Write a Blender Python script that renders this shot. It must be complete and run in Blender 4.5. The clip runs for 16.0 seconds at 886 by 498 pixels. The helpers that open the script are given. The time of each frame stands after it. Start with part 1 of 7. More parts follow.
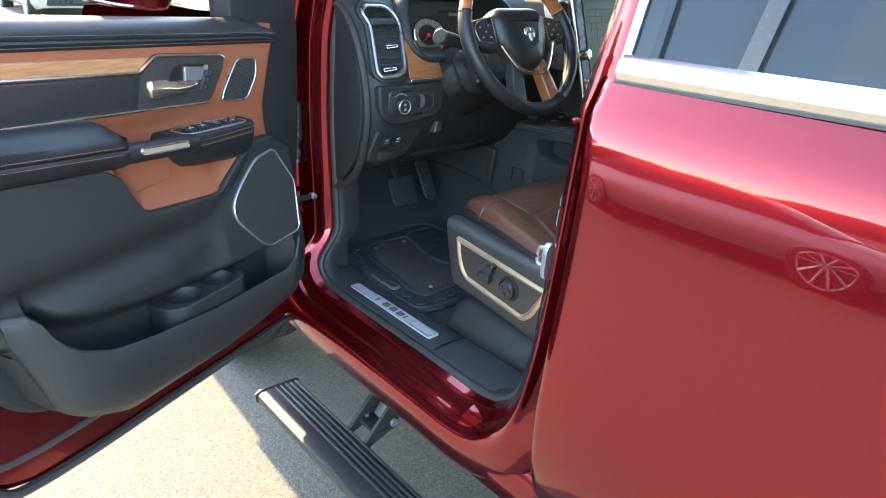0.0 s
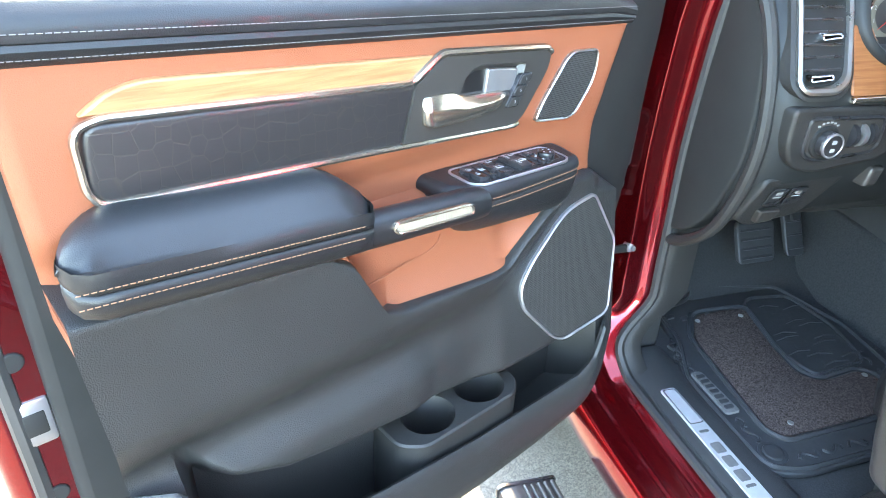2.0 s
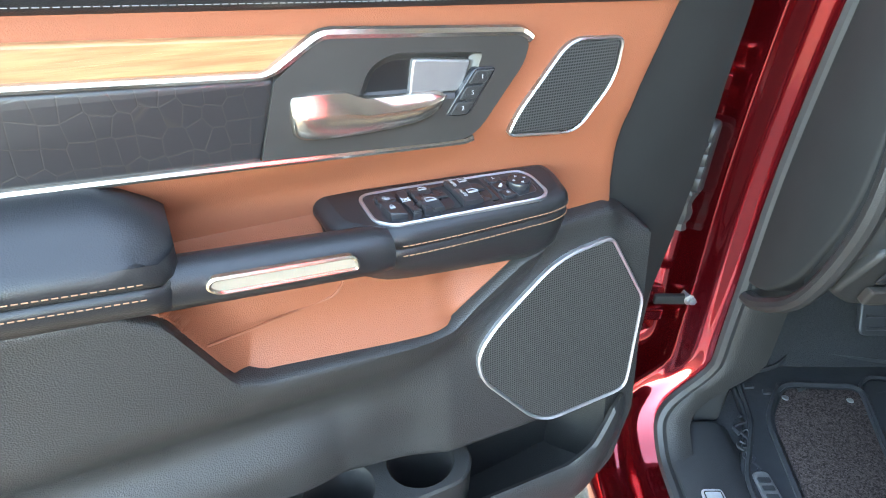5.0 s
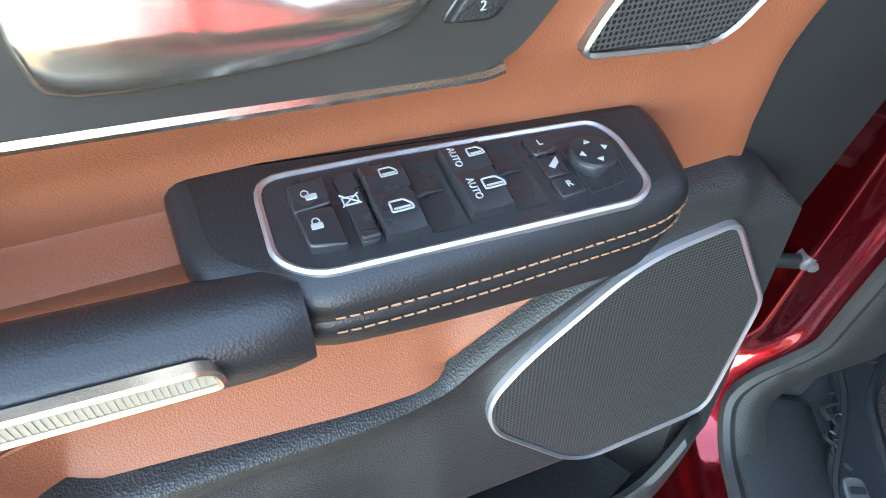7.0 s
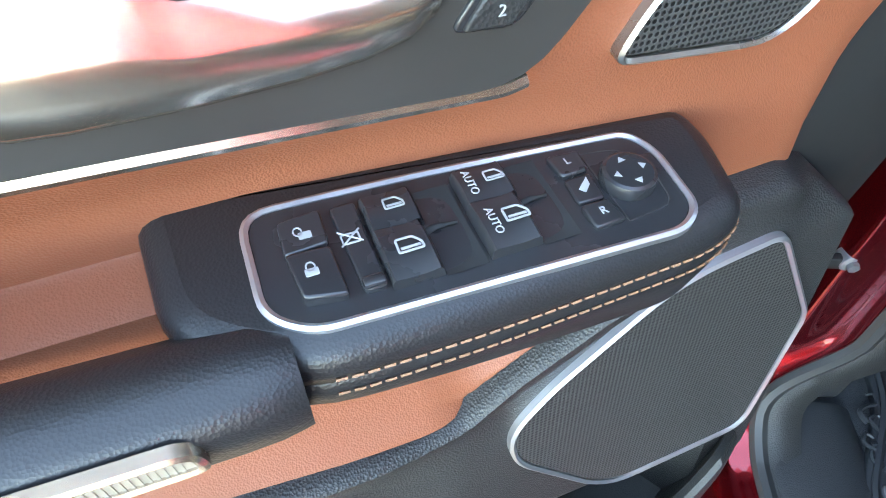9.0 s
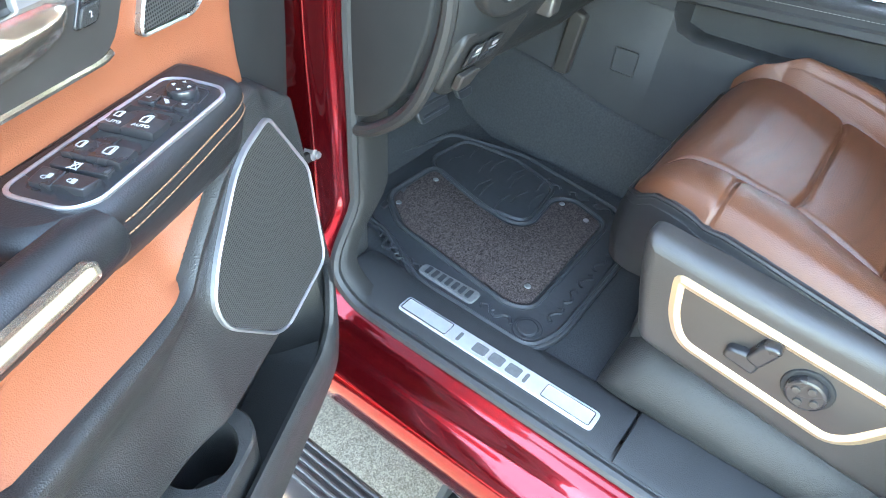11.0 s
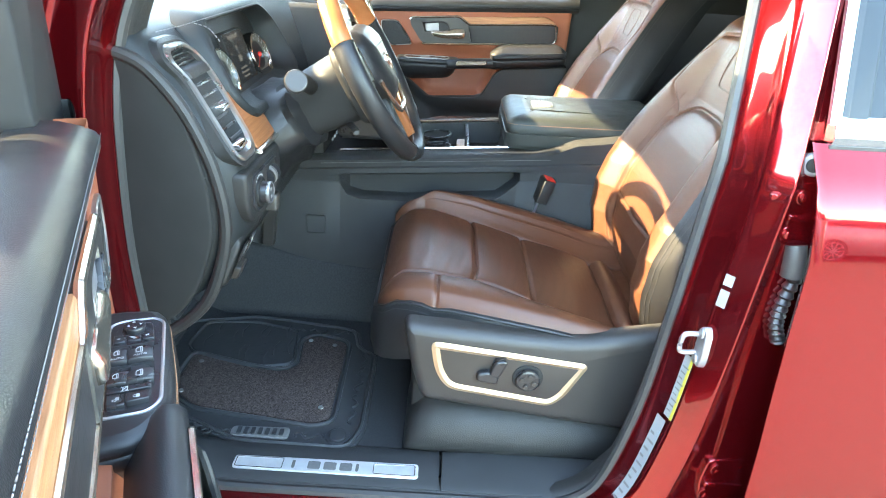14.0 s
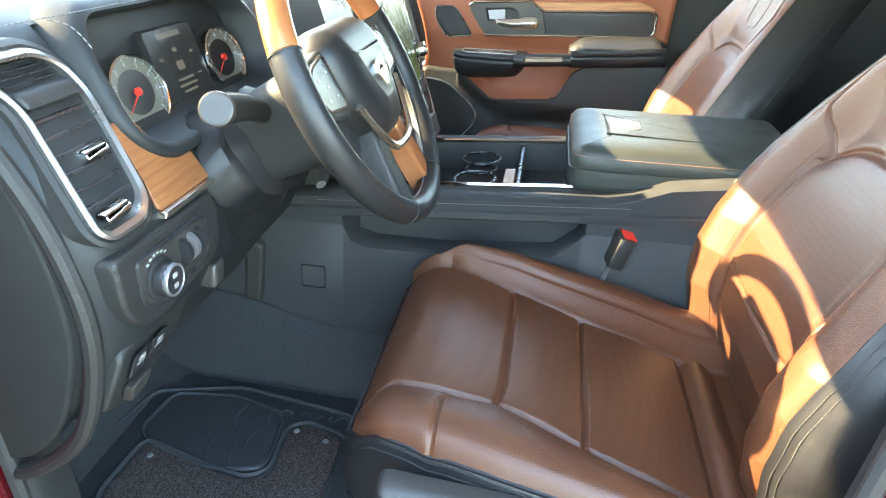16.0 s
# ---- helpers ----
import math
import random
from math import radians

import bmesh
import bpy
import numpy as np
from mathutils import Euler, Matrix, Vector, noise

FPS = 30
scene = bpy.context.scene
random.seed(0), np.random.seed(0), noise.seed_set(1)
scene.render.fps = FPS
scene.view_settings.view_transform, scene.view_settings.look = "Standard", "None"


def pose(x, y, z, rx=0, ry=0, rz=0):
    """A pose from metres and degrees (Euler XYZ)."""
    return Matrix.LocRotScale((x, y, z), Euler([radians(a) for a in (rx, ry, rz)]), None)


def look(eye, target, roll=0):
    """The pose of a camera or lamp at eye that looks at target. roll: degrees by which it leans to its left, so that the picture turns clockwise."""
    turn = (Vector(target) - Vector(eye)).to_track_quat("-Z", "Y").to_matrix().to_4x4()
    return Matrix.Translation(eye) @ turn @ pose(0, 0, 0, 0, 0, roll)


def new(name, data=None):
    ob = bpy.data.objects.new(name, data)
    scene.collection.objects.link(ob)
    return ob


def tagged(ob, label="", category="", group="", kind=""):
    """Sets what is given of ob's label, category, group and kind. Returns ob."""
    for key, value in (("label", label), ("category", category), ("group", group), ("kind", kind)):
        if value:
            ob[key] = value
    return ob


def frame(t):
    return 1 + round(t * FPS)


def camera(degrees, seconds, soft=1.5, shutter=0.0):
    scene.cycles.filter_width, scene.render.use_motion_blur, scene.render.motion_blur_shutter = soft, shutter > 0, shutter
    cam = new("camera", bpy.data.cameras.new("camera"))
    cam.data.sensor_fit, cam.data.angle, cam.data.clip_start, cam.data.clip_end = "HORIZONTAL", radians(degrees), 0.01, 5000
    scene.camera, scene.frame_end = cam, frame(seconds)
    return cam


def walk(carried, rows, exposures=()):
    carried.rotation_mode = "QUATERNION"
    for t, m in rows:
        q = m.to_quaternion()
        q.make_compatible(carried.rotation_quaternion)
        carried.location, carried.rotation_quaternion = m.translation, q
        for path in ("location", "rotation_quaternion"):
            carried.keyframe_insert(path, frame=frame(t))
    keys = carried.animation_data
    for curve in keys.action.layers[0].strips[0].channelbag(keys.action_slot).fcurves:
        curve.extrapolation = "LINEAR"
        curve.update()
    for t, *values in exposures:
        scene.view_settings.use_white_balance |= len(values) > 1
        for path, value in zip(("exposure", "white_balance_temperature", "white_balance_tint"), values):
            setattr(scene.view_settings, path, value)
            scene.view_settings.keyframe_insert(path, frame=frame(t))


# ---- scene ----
cam = camera(68.7, 16.0, 1.0)

PATH = [
    (0, (-1.761, -1.419, 1.49), (-0.532, -0.06, 0.687), 3.1),
    (0.5, (-1.697, -1.234, 1.488), (-0.637, 0.23, 0.631), 2.8),
    (1, (-1.647, -1.063, 1.471), (-0.728, 0.462, 0.56), 2.9),
    (1.5, (-1.603, -0.882, 1.467), (-0.825, 0.698, 0.519), 3.4),
    (2, (-1.549, -0.776, 1.469), (-0.999, 0.868, 0.472), 2.9),
    (2.5, (-1.451, -0.709, 1.471), (-1.162, 0.976, 0.433), 3.0),
    (3, (-1.365, -0.683, 1.471), (-1.246, 1.01, 0.412), 2.0),
    (3.5, (-1.303, -0.679, 1.475), (-1.237, 1.026, 0.433), 2.2),
    (4, (-1.275, -0.674, 1.474), (-1.202, 1.029, 0.428), 2.0),
    (4.2, (-1.268, -0.672, 1.471), (-1.201, 1.032, 0.427), 1.7),
    (6.3, (-1.266, -0.332, 1.379), (-1.081, 1.085, -0.02), 6.2),
    (6.5, (-1.258, -0.311, 1.371), (-1.112, 1.072, -0.067), 5.9),
    (7, (-1.236, -0.266, 1.35), (-1.196, 1.02, -0.181), 4.7),
    (7.5, (-1.221, -0.236, 1.336), (-1.262, 0.999, -0.236), 3.9),
    (8, (-1.217, -0.22, 1.331), (-1.303, 1.001, -0.251), 3.4),
    (8.2, (-1.217, -0.217, 1.33), (-1.312, 0.999, -0.255), 3.4),
    (10.3, (-1.332, -0.345, 1.38), (-0.609, 0.805, -0.088), 4.7),
    (10.5, (-1.35, -0.38, 1.391), (-0.458, 0.68, -0.052), 6.2),
    (11, (-1.414, -0.45, 1.403), (-0.149, 0.365, 0.085), 6.6),
    (11.5, (-1.545, -0.532, 1.454), (-0.057, 0.085, 0.269), 5.3),
    (12, (-1.617, -0.538, 1.496), (0.043, -0.179, 0.44), 5.8),
    (12.5, (-1.675, -0.476, 1.533), (0.061, -0.34, 0.549), 4.7),
    (13, (-1.737, -0.418, 1.557), (0.047, -0.421, 0.653), 3.5),
    (13.5, (-1.766, -0.38, 1.561), (0.033, -0.416, 0.687), 4.0),
    (14, (-1.767, -0.369, 1.561), (0.038, -0.385, 0.699), 3.8),
    (14.5, (-1.757, -0.365, 1.559), (0.054, -0.39, 0.712), 3.8),
    (15, (-1.717, -0.369, 1.548), (0.093, -0.401, 0.698), 4.2),
    (15.5, (-1.546, -0.430, 1.517), (0.255, -0.350, 0.650), 3.3),
    (16, (-1.289, -0.462, 1.527), (0.469, -0.21, 0.607), 2.7),
]
SHOTS = [(0, 3.95, 7300, 6), (0.6, 4.55, 7300, 6), (1.5, 5.22, 7500, 6), (4, 5.18, 8000, 6), (6.5, 4.9, 8200, 6), (8, 4.85, 8100, 6), (10.5, 5.4, 8000, 5), (11.5, 5.68, 8000, 5), (12.2, 5.35, 7700, 3), (13, 5.1, 7500, 2), (14, 5.05, 7650, 1), (15, 4.92, 7800, 1), (16, 5.15, 7900, 1)]
walk(cam, [(t, look(eye, target, roll)) for t, eye, target, roll in PATH], SHOTS)

# ---- light: low sun ahead of the truck, clear sky ----
SUN_ELEV, SUN_AZ = 30.0, 3.0          # azimuth: degrees from straight ahead (+y) towards the passenger side (+x)
world = bpy.data.worlds.new("sky")
scene.world = world
world.use_nodes = True
wn = world.node_tree.nodes
sky = wn.new("ShaderNodeTexSky")
sky.sky_type, sky.sun_disc = "NISHITA", False
sky.dust_density = 0.3
sky.sun_elevation, sky.sun_rotation = radians(SUN_ELEV), radians(SUN_AZ)
wn["Background"].inputs["Strength"].default_value = 0.15
world.node_tree.links.new(sky.outputs[0], wn["Background"].inputs["Color"])
sun = new("sun", bpy.data.lights.new("sun", "SUN"))
sun.data.energy, sun.data.angle, sun.data.color = 1.9, radians(0.5), (1.0, 0.82, 0.56)
sv = Vector((math.sin(radians(SUN_AZ)) * math.cos(radians(SUN_ELEV)), math.cos(radians(SUN_AZ)) * math.cos(radians(SUN_ELEV)), math.sin(radians(SUN_ELEV))))
sun.matrix_world = look(sv * 20, (0, 0, 0))

# ---- materials ----
from mathutils.geometry import tessellate_polygon


def material(name, colour, rough=0.5, metal=0.0, coat=0.0, var=0.0, scale=8.0, bump=0.0, bscale=200.0, spec=0.5, voronoi=False, sheen=0.0, wear=0.0):
    m = bpy.data.materials.new(name)
    m.use_nodes = True
    nt = m.node_tree
    b = nt.nodes["Principled BSDF"]
    b.inputs["Base Color"].default_value = (*colour, 1)
    b.inputs["Roughness"].default_value = rough
    b.inputs["Metallic"].default_value = metal
    b.inputs["Specular IOR Level"].default_value = spec
    if coat:
        b.inputs["Coat Weight"].default_value, b.inputs["Coat Roughness"].default_value = coat, 0.012
        b.inputs["Coat IOR"].default_value = 1.52
    if sheen:
        b.inputs["Sheen Weight"].default_value = sheen
    tc = nt.nodes.new("ShaderNodeTexCoord")
    if var:
        n = nt.nodes.new("ShaderNodeTexNoise")
        n.inputs["Scale"].default_value, n.inputs["Detail"].default_value = scale, 6
        mix = nt.nodes.new("ShaderNodeMix")
        mix.data_type, mix.blend_type = "RGBA", "MIX"
        mix.inputs[6].default_value = (*[c * (1 - var) for c in colour], 1)
        mix.inputs[7].default_value = (*[min(1, c * (1 + var)) for c in colour], 1)
        nt.links.new(tc.outputs["Object"], n.inputs["Vector"])
        nt.links.new(n.outputs["Fac"], mix.inputs[0])
        nt.links.new(mix.outputs[2], b.inputs["Base Color"])
        if wear:
            r = nt.nodes.new("ShaderNodeMapRange")
            r.inputs[1].default_value, r.inputs[2].default_value = 0.3, 0.7
            r.inputs[3].default_value, r.inputs[4].default_value = max(0.02, rough - wear), rough + wear
            nt.links.new(n.outputs["Fac"], r.inputs[0])
            nt.links.new(r.outputs[0], b.inputs["Roughness"])
    if bump:
        n2 = nt.nodes.new("ShaderNodeTexVoronoi" if voronoi else "ShaderNodeTexNoise")
        n2.inputs["Scale"].default_value = bscale
        bp = nt.nodes.new("ShaderNodeBump")
        bp.inputs["Strength"].default_value, bp.inputs["Distance"].default_value = bump, 0.001
        nt.links.new(tc.outputs["Object"], n2.inputs["Vector"])
        nt.links.new(n2.outputs[0], bp.inputs["Height"])
        nt.links.new(bp.outputs[0], b.inputs["Normal"])
    return m


RED = material("red_paint", (0.215, 0.007, 0.012), 0.16, 0.88, 0.84, 0.15, 900, 0.0, spec=0.1)
TAN = material("tan_leather", (0.25, 0.079, 0.040), 0.50, spec=0.3, var=0.10, scale=9, bump=0.25, bscale=900, voronoi=True, wear=0.06)
SEATL = material("brown_seat_leather", (0.095, 0.035, 0.018), 0.36, spec=0.45, var=0.12, scale=5, bump=0.35, bscale=700, voronoi=True, wear=0.06)
SEATP = material("perforated_brown_leather", (0.095, 0.035, 0.018), 0.36, spec=0.45, var=0.12, scale=5, bump=0.3, bscale=700, voronoi=True, wear=0.06)
BLKL = material("black_leather", (0.015, 0.015, 0.016), 0.40, spec=0.38, var=0.2, scale=10, bump=0.16, bscale=800, voronoi=True, wear=0.06)
BLKP = material("black_grained_plastic", (0.023, 0.0225, 0.022), 0.46, spec=0.40, var=0.2, scale=12, bump=0.45, bscale=700, voronoi=True, wear=0.06)
DARK = material("matte_black_trim", (0.022, 0.022, 0.022), 0.6, spec=0.2, var=0.25, scale=14)
GLOSS = material("gloss_black_plastic", (0.020, 0.020, 0.022), 0.28, var=0.2, scale=20, wear=0.05)
RUBBER = material("black_rubber_seal", (0.032, 0.032, 0.032), 0.5, var=0.2, scale=30, wear=0.06)
SATIN = material("satin_bronze_metal", (0.56, 0.49, 0.41), 0.22, 0.95, var=0.1, scale=30, wear=0.05)
BRUSH = material("brushed_steel", (0.66, 0.67, 0.70), 0.42, 0.6, var=0.12, scale=60, wear=0.05)
CHROME = material("chrome", (0.78, 0.77, 0.76), 0.10, 1.0, var=0.04, scale=30)
SILVER = material("satin_silver", (0.50, 0.50, 0.52), 0.38, 0.9, var=0.06, scale=40, wear=0.05)
WOOD = material("open_grain_wood", (0.50, 0.24, 0.09), 0.42, var=0.2, scale=12)
CROC = material("embossed_black_leather", (0.025, 0.022, 0.024), 0.38, var=0.2, scale=8)
MESH = material("speaker_grille", (0.013, 0.013, 0.014), 0.55, 0.0, spec=0.25)
CARPET = material("black_carpet", (0.040, 0.042, 0.045), 1.0, spec=0.0, var=0.5, scale=260, bump=1.0, bscale=700)
MATR = material("rubber_mat", (0.030, 0.032, 0.036), 0.45, spec=0.4, var=0.25, scale=30, bump=0.5, bscale=90)
MATC = material("mat_carpet", (0.060, 0.047, 0.045), 0.95, spec=0.1, var=0.7, scale=500, bump=1.0, bscale=700)
GLASS = material("window_glass", (0.02, 0.025, 0.03), 0.03, 0.0, spec=0.25)
ASPH = material("asphalt", (0.128, 0.110, 0.088), 0.9, var=0.35, scale=60, bump=1.0, bscale=300)
TYRE = material("tyre_rubber", (0.02, 0.02, 0.02), 0.75, var=0.3, scale=20)
LENS = material("lamp_lens", (0.28, 0.235, 0.18), 0.5, var=0.1, scale=60)
BLKC = material("smooth_black_plastic", (0.036, 0.037, 0.039), 0.5, spec=0.2, var=0.2, scale=14, bump=0.3, bscale=800, voronoi=True, wear=0.06)
DASHL = material("black_dash_leather", (0.016, 0.018, 0.019), 0.5, spec=0.3, var=0.15, scale=10, bump=0.2, bscale=800, voronoi=True)
BRONZE = material("pale_bronze_trim", (0.60, 0.44, 0.29), 0.36, 0.75, var=0.1, scale=40, wear=0.05)
VENTF = material("dull_satin_metal", (0.34, 0.33, 0.31), 0.30, 0.9, var=0.08, scale=40, wear=0.05)
BEZ = material("charcoal_plastic", (0.048, 0.044, 0.041), 0.38, 0.3, var=0.15, scale=20, wear=0.05)
CLEAR = bpy.data.materials.new("clear_glass")
CLEAR.use_nodes = True
cn = CLEAR.node_tree
cb = cn.nodes["Principled BSDF"]
cb.inputs["Transmission Weight"].default_value, cb.inputs["Roughness"].default_value, cb.inputs["IOR"].default_value = 1.0, 0.0, 1.02
GREYT = material("grey_thread", (0.16, 0.15, 0.15), 0.7)
DARKT = material("black_thread", (0.04, 0.038, 0.038), 0.7)
SEAMT = material("brown_thread", (0.16, 0.06, 0.035), 0.7)
SHLD = material("charcoal_shield_plastic", (0.030, 0.028, 0.027), 0.42, var=0.15, scale=12, bump=0.25, bscale=900, voronoi=True, wear=0.04)
RUBG = material("worn_grey_rubber", (0.12, 0.12, 0.12), 0.6, var=0.4, scale=120)
# greyer and lighter than the other black leather, for the armrest lid
LIDL = material("grey_black_leather", (0.030, 0.034, 0.031), 0.42, var=0.25, scale=18, bump=0.35, bscale=700, voronoi=True, wear=0.08)
MIRR = material("mirror_glass", (0.85, 0.88, 0.9), 0.02, 1.0)
GAUGE = material("gauge_black", (0.01, 0.01, 0.011), 0.35)
GBAND = material("gauge_cream", (0.12, 0.12, 0.095), 0.5)
BADGE = material("pale_bronze", (0.50, 0.46, 0.36), 0.45, 0.4, var=0.2, scale=80)
STEPM = material("black_step_coating", (0.02, 0.02, 0.021), 0.45, var=0.2, scale=40, bump=0.2, bscale=500, wear=0.08)
TREAD = material("dusty_tyre_rubber", (0.046, 0.042, 0.036), 0.9, var=0.4, scale=30)
# darker copy of the open grain wood, for the dash inlays
WOODD = material("dark_brown_wood", (0.26, 0.10, 0.04), 0.42, var=0.2, scale=12)
WOODR = material("lacquered_brown_wood", (0.26, 0.09, 0.035), 0.22, var=0.3, scale=30, wear=0.04)


def glowing(name, colour, strength):
    m = material(name, (0.01, 0.01, 0.01), 0.25, spec=0.12)
    b = m.node_tree.nodes["Principled BSDF"]
    b.inputs["Emission Color"].default_value, b.inputs["Emission Strength"].default_value = (*colour, 1), strength
    return m


SCRN = glowing("instrument_display", (0.10, 0.12, 0.15), 0.006)
SGREY = glowing("display_print", (0.8, 0.8, 0.8), 0.006)
MAPS = glowing("map_display", (0.30, 0.50, 0.20), 0.006)
# pale tone chosen to throw light back into the cabin
LINER = material("pale_bounce_liner", (0.50, 0.48, 0.44), 0.9, var=0.08, scale=40)
# dark tone of the added horizon ring
HORIZ = material("dark_horizon_ring", (0.045, 0.05, 0.035), 0.95, spec=0.1, var=0.5, scale=0.4)
WHITE = material("white_print", (0.32, 0.32, 0.32), 0.5)
THREAD = material("tan_thread", (0.24, 0.12, 0.065), 0.8)
GREY = material("grey_cast_metal", (0.35, 0.35, 0.36), 0.4, 0.8, var=0.2, scale=30)
REDP = material("red_button", (0.6, 0.03, 0.02), 0.4)
YEL = material("yellow_label", (0.42, 0.33, 0.04), 0.5)
LABEL = material("silver_label", (0.21, 0.22, 0.23), 0.45)


def relief(m, kind, scale, strength, dark=None, line=0.12, distance=0.001, roughness=None):
    """Adds a pattern in relief: cells with edges, holes in rows, or grain along x."""
    nt = m.node_tree
    b = nt.nodes["Principled BSDF"]
    tc = nt.nodes.new("ShaderNodeTexCoord")
    mp = nt.nodes.new("ShaderNodeMapping")
    mp.inputs["Scale"].default_value = scale
    nt.links.new(tc.outputs["Object"], mp.inputs["Vector"])
    if kind == "grain":
        t = nt.nodes.new("ShaderNodeTexNoise")
        t.inputs["Scale"].default_value, t.inputs["Detail"].default_value, t.inputs["Distortion"].default_value = 1.0, 8, 0.6
        out = t.outputs["Fac"]
    else:
        t = nt.nodes.new("ShaderNodeTexVoronoi")
        t.inputs["Scale"].default_value = 1.0
        t.feature = "DISTANCE_TO_EDGE" if kind == "cells" else "F1"
        t.inputs["Randomness"].default_value = 0.45 if kind == "cells" else 0.0
        out = t.outputs["Distance"]
    if kind == "holes":
        t.voronoi_dimensions = "2D"
        sp, cm = nt.nodes.new("ShaderNodeSeparateXYZ"), nt.nodes.new("ShaderNodeCombineXYZ")
        nt.links.new(mp.outputs[0], sp.inputs[0])
        nt.links.new(sp.outputs["X"], cm.inputs["X"])
        nt.links.new(sp.outputs["Z"], cm.inputs["Y"])
        nt.links.new(cm.outputs[0], t.inputs["Vector"])
    else:
        nt.links.new(mp.outputs[0], t.inputs["Vector"])
    ramp = nt.nodes.new("ShaderNodeValToRGB")
    ramp.color_ramp.elements[0].position, ramp.color_ramp.elements[1].position = {"cells": (0.0, line), "holes": (0.28, 0.40), "grain": (0.30, 0.72)}[kind]
    nt.links.new(out, ramp.inputs[0])
    bp = nt.nodes.new("ShaderNodeBump")
    bp.inputs["Strength"].default_value, bp.inputs["Distance"].default_value = strength, distance
    nt.links.new(ramp.outputs[0], bp.inputs["Height"])
    nt.links.new(bp.outputs[0], b.inputs["Normal"])
    if dark:
        mx = nt.nodes.new("ShaderNodeMix")
        mx.data_type = "RGBA"
        mx.inputs[6].default_value, mx.inputs[7].default_value = (*dark[0], 1), (*dark[1], 1)
        nt.links.new(ramp.outputs[0], mx.inputs[0])
        nt.links.new(mx.outputs[2], b.inputs["Base Color"])


relief(CROC, "cells", (66, 66, 52), 0.12, ((0.030, 0.025, 0.022), (0.021, 0.019, 0.020)), 0.05)
relief(MESH, "holes", (350, 1, 350), 0.5, ((0.005, 0.005, 0.005), (0.052, 0.050, 0.048)))
relief(WOODD, "grain", (14, 260, 260), 0.25, ((0.19, 0.065, 0.024), (0.28, 0.115, 0.046)))
relief(WOOD, "grain", (14, 260, 260), 0.25, ((0.27, 0.115, 0.050), (0.42, 0.200, 0.088)))

def perforate(m, pitch):
    """Fine dark holes in rows through a leather, with its own grain kept."""
    nt = m.node_tree
    b = nt.nodes["Principled BSDF"]
    old = b.inputs["Base Color"].links[0].from_socket
    tc, v = nt.nodes.new("ShaderNodeTexCoord"), nt.nodes.new("ShaderNodeTexVoronoi")
    v.inputs["Scale"].default_value, v.inputs["Randomness"].default_value = 1 / pitch, 0.0
    nt.links.new(tc.outputs["Object"], v.inputs["Vector"])
    r = nt.nodes.new("ShaderNodeMapRange")
    r.inputs[1].default_value, r.inputs[2].default_value, r.inputs[3].default_value, r.inputs[4].default_value = 0.22, 0.30, 0.35, 1.0
    nt.links.new(v.outputs["Distance"], r.inputs[0])
    mx = nt.nodes.new("ShaderNodeVectorMath")
    mx.operation = "SCALE"
    nt.links.new(old, mx.inputs[0])
    nt.links.new(r.outputs[0], mx.inputs["Scale"])
    nt.links.new(mx.outputs[0], b.inputs["Base Color"])


def speckle(m, scale, dark, light):
    """Stones of their own shade over a surface."""
    nt = m.node_tree
    b = nt.nodes["Principled BSDF"]
    old = b.inputs["Base Color"].links[0].from_socket
    tc, v = nt.nodes.new("ShaderNodeTexCoord"), nt.nodes.new("ShaderNodeTexVoronoi")
    v.inputs["Scale"].default_value = scale
    nt.links.new(tc.outputs["Object"], v.inputs["Vector"])
    sp = nt.nodes.new("ShaderNodeSeparateColor")
    nt.links.new(v.outputs["Color"], sp.inputs[0])
    r = nt.nodes.new("ShaderNodeMapRange")
    r.inputs[3].default_value, r.inputs[4].default_value = dark, light
    nt.links.new(sp.outputs[0], r.inputs[0])
    mx = nt.nodes.new("ShaderNodeVectorMath")
    mx.operation = "SCALE"
    nt.links.new(old, mx.inputs[0])
    nt.links.new(r.outputs[0], mx.inputs["Scale"])
    nt.links.new(mx.outputs[0], b.inputs["Base Color"])


perforate(SEATP, 0.0042)
speckle(ASPH, 330, 0.5, 1.45)
speckle(MATC, 450, 0.4, 1.6)

# ---- mesh helpers ----
def part(name, bm, mat, parent, label="", smooth=35.0):
    bmesh.ops.recalc_face_normals(bm, faces=bm.faces)
    me = bpy.data.meshes.new(name)
    for f in bm.faces:
        f.smooth = len(f.verts) < 7
    for e in bm.edges:
        if len(e.link_faces) == 2 and e.calc_face_angle(0) > radians(smooth):
            e.smooth = False
    bm.to_mesh(me)
    bm.free()
    for m in mat if isinstance(mat, (list, tuple)) else [mat]:
        me.materials.append(m)
    ob = new(name, me)
    while parent is not None and parent.parent is not None and parent.parent.parent is not None:
        parent = parent.parent          # a truck's part has pieces, and no level below them
    if parent is not None:
        ob.parent = parent
    if label:
        ob["label"] = label
    return ob


def thing(name, m=None, label="", category="", group="", kind=""):
    e = new(name)
    if m is not None:
        e.matrix_world = m
    return tagged(e, label, category, group, kind)


def rounded(pts, r, n=4):
    """A polygon with its corners rounded; r one number or one a corner."""
    out = []
    k = len(pts)
    for i in range(k):
        p, a, b = Vector(pts[i]), Vector(pts[i - 1]), Vector(pts[(i + 1) % k])
        rr = r[i] if isinstance(r, (list, tuple)) else r
        d1, d2 = (a - p), (b - p)
        t = min(rr, d1.length * 0.48, d2.length * 0.48)
        q0, q1 = p + d1.normalized() * t, p + d2.normalized() * t
        for j in range(n + 1):
            s = j / n
            out.append(q0 * (1 - s) ** 2 + p * 2 * s * (1 - s) + q1 * s * s)
    return out


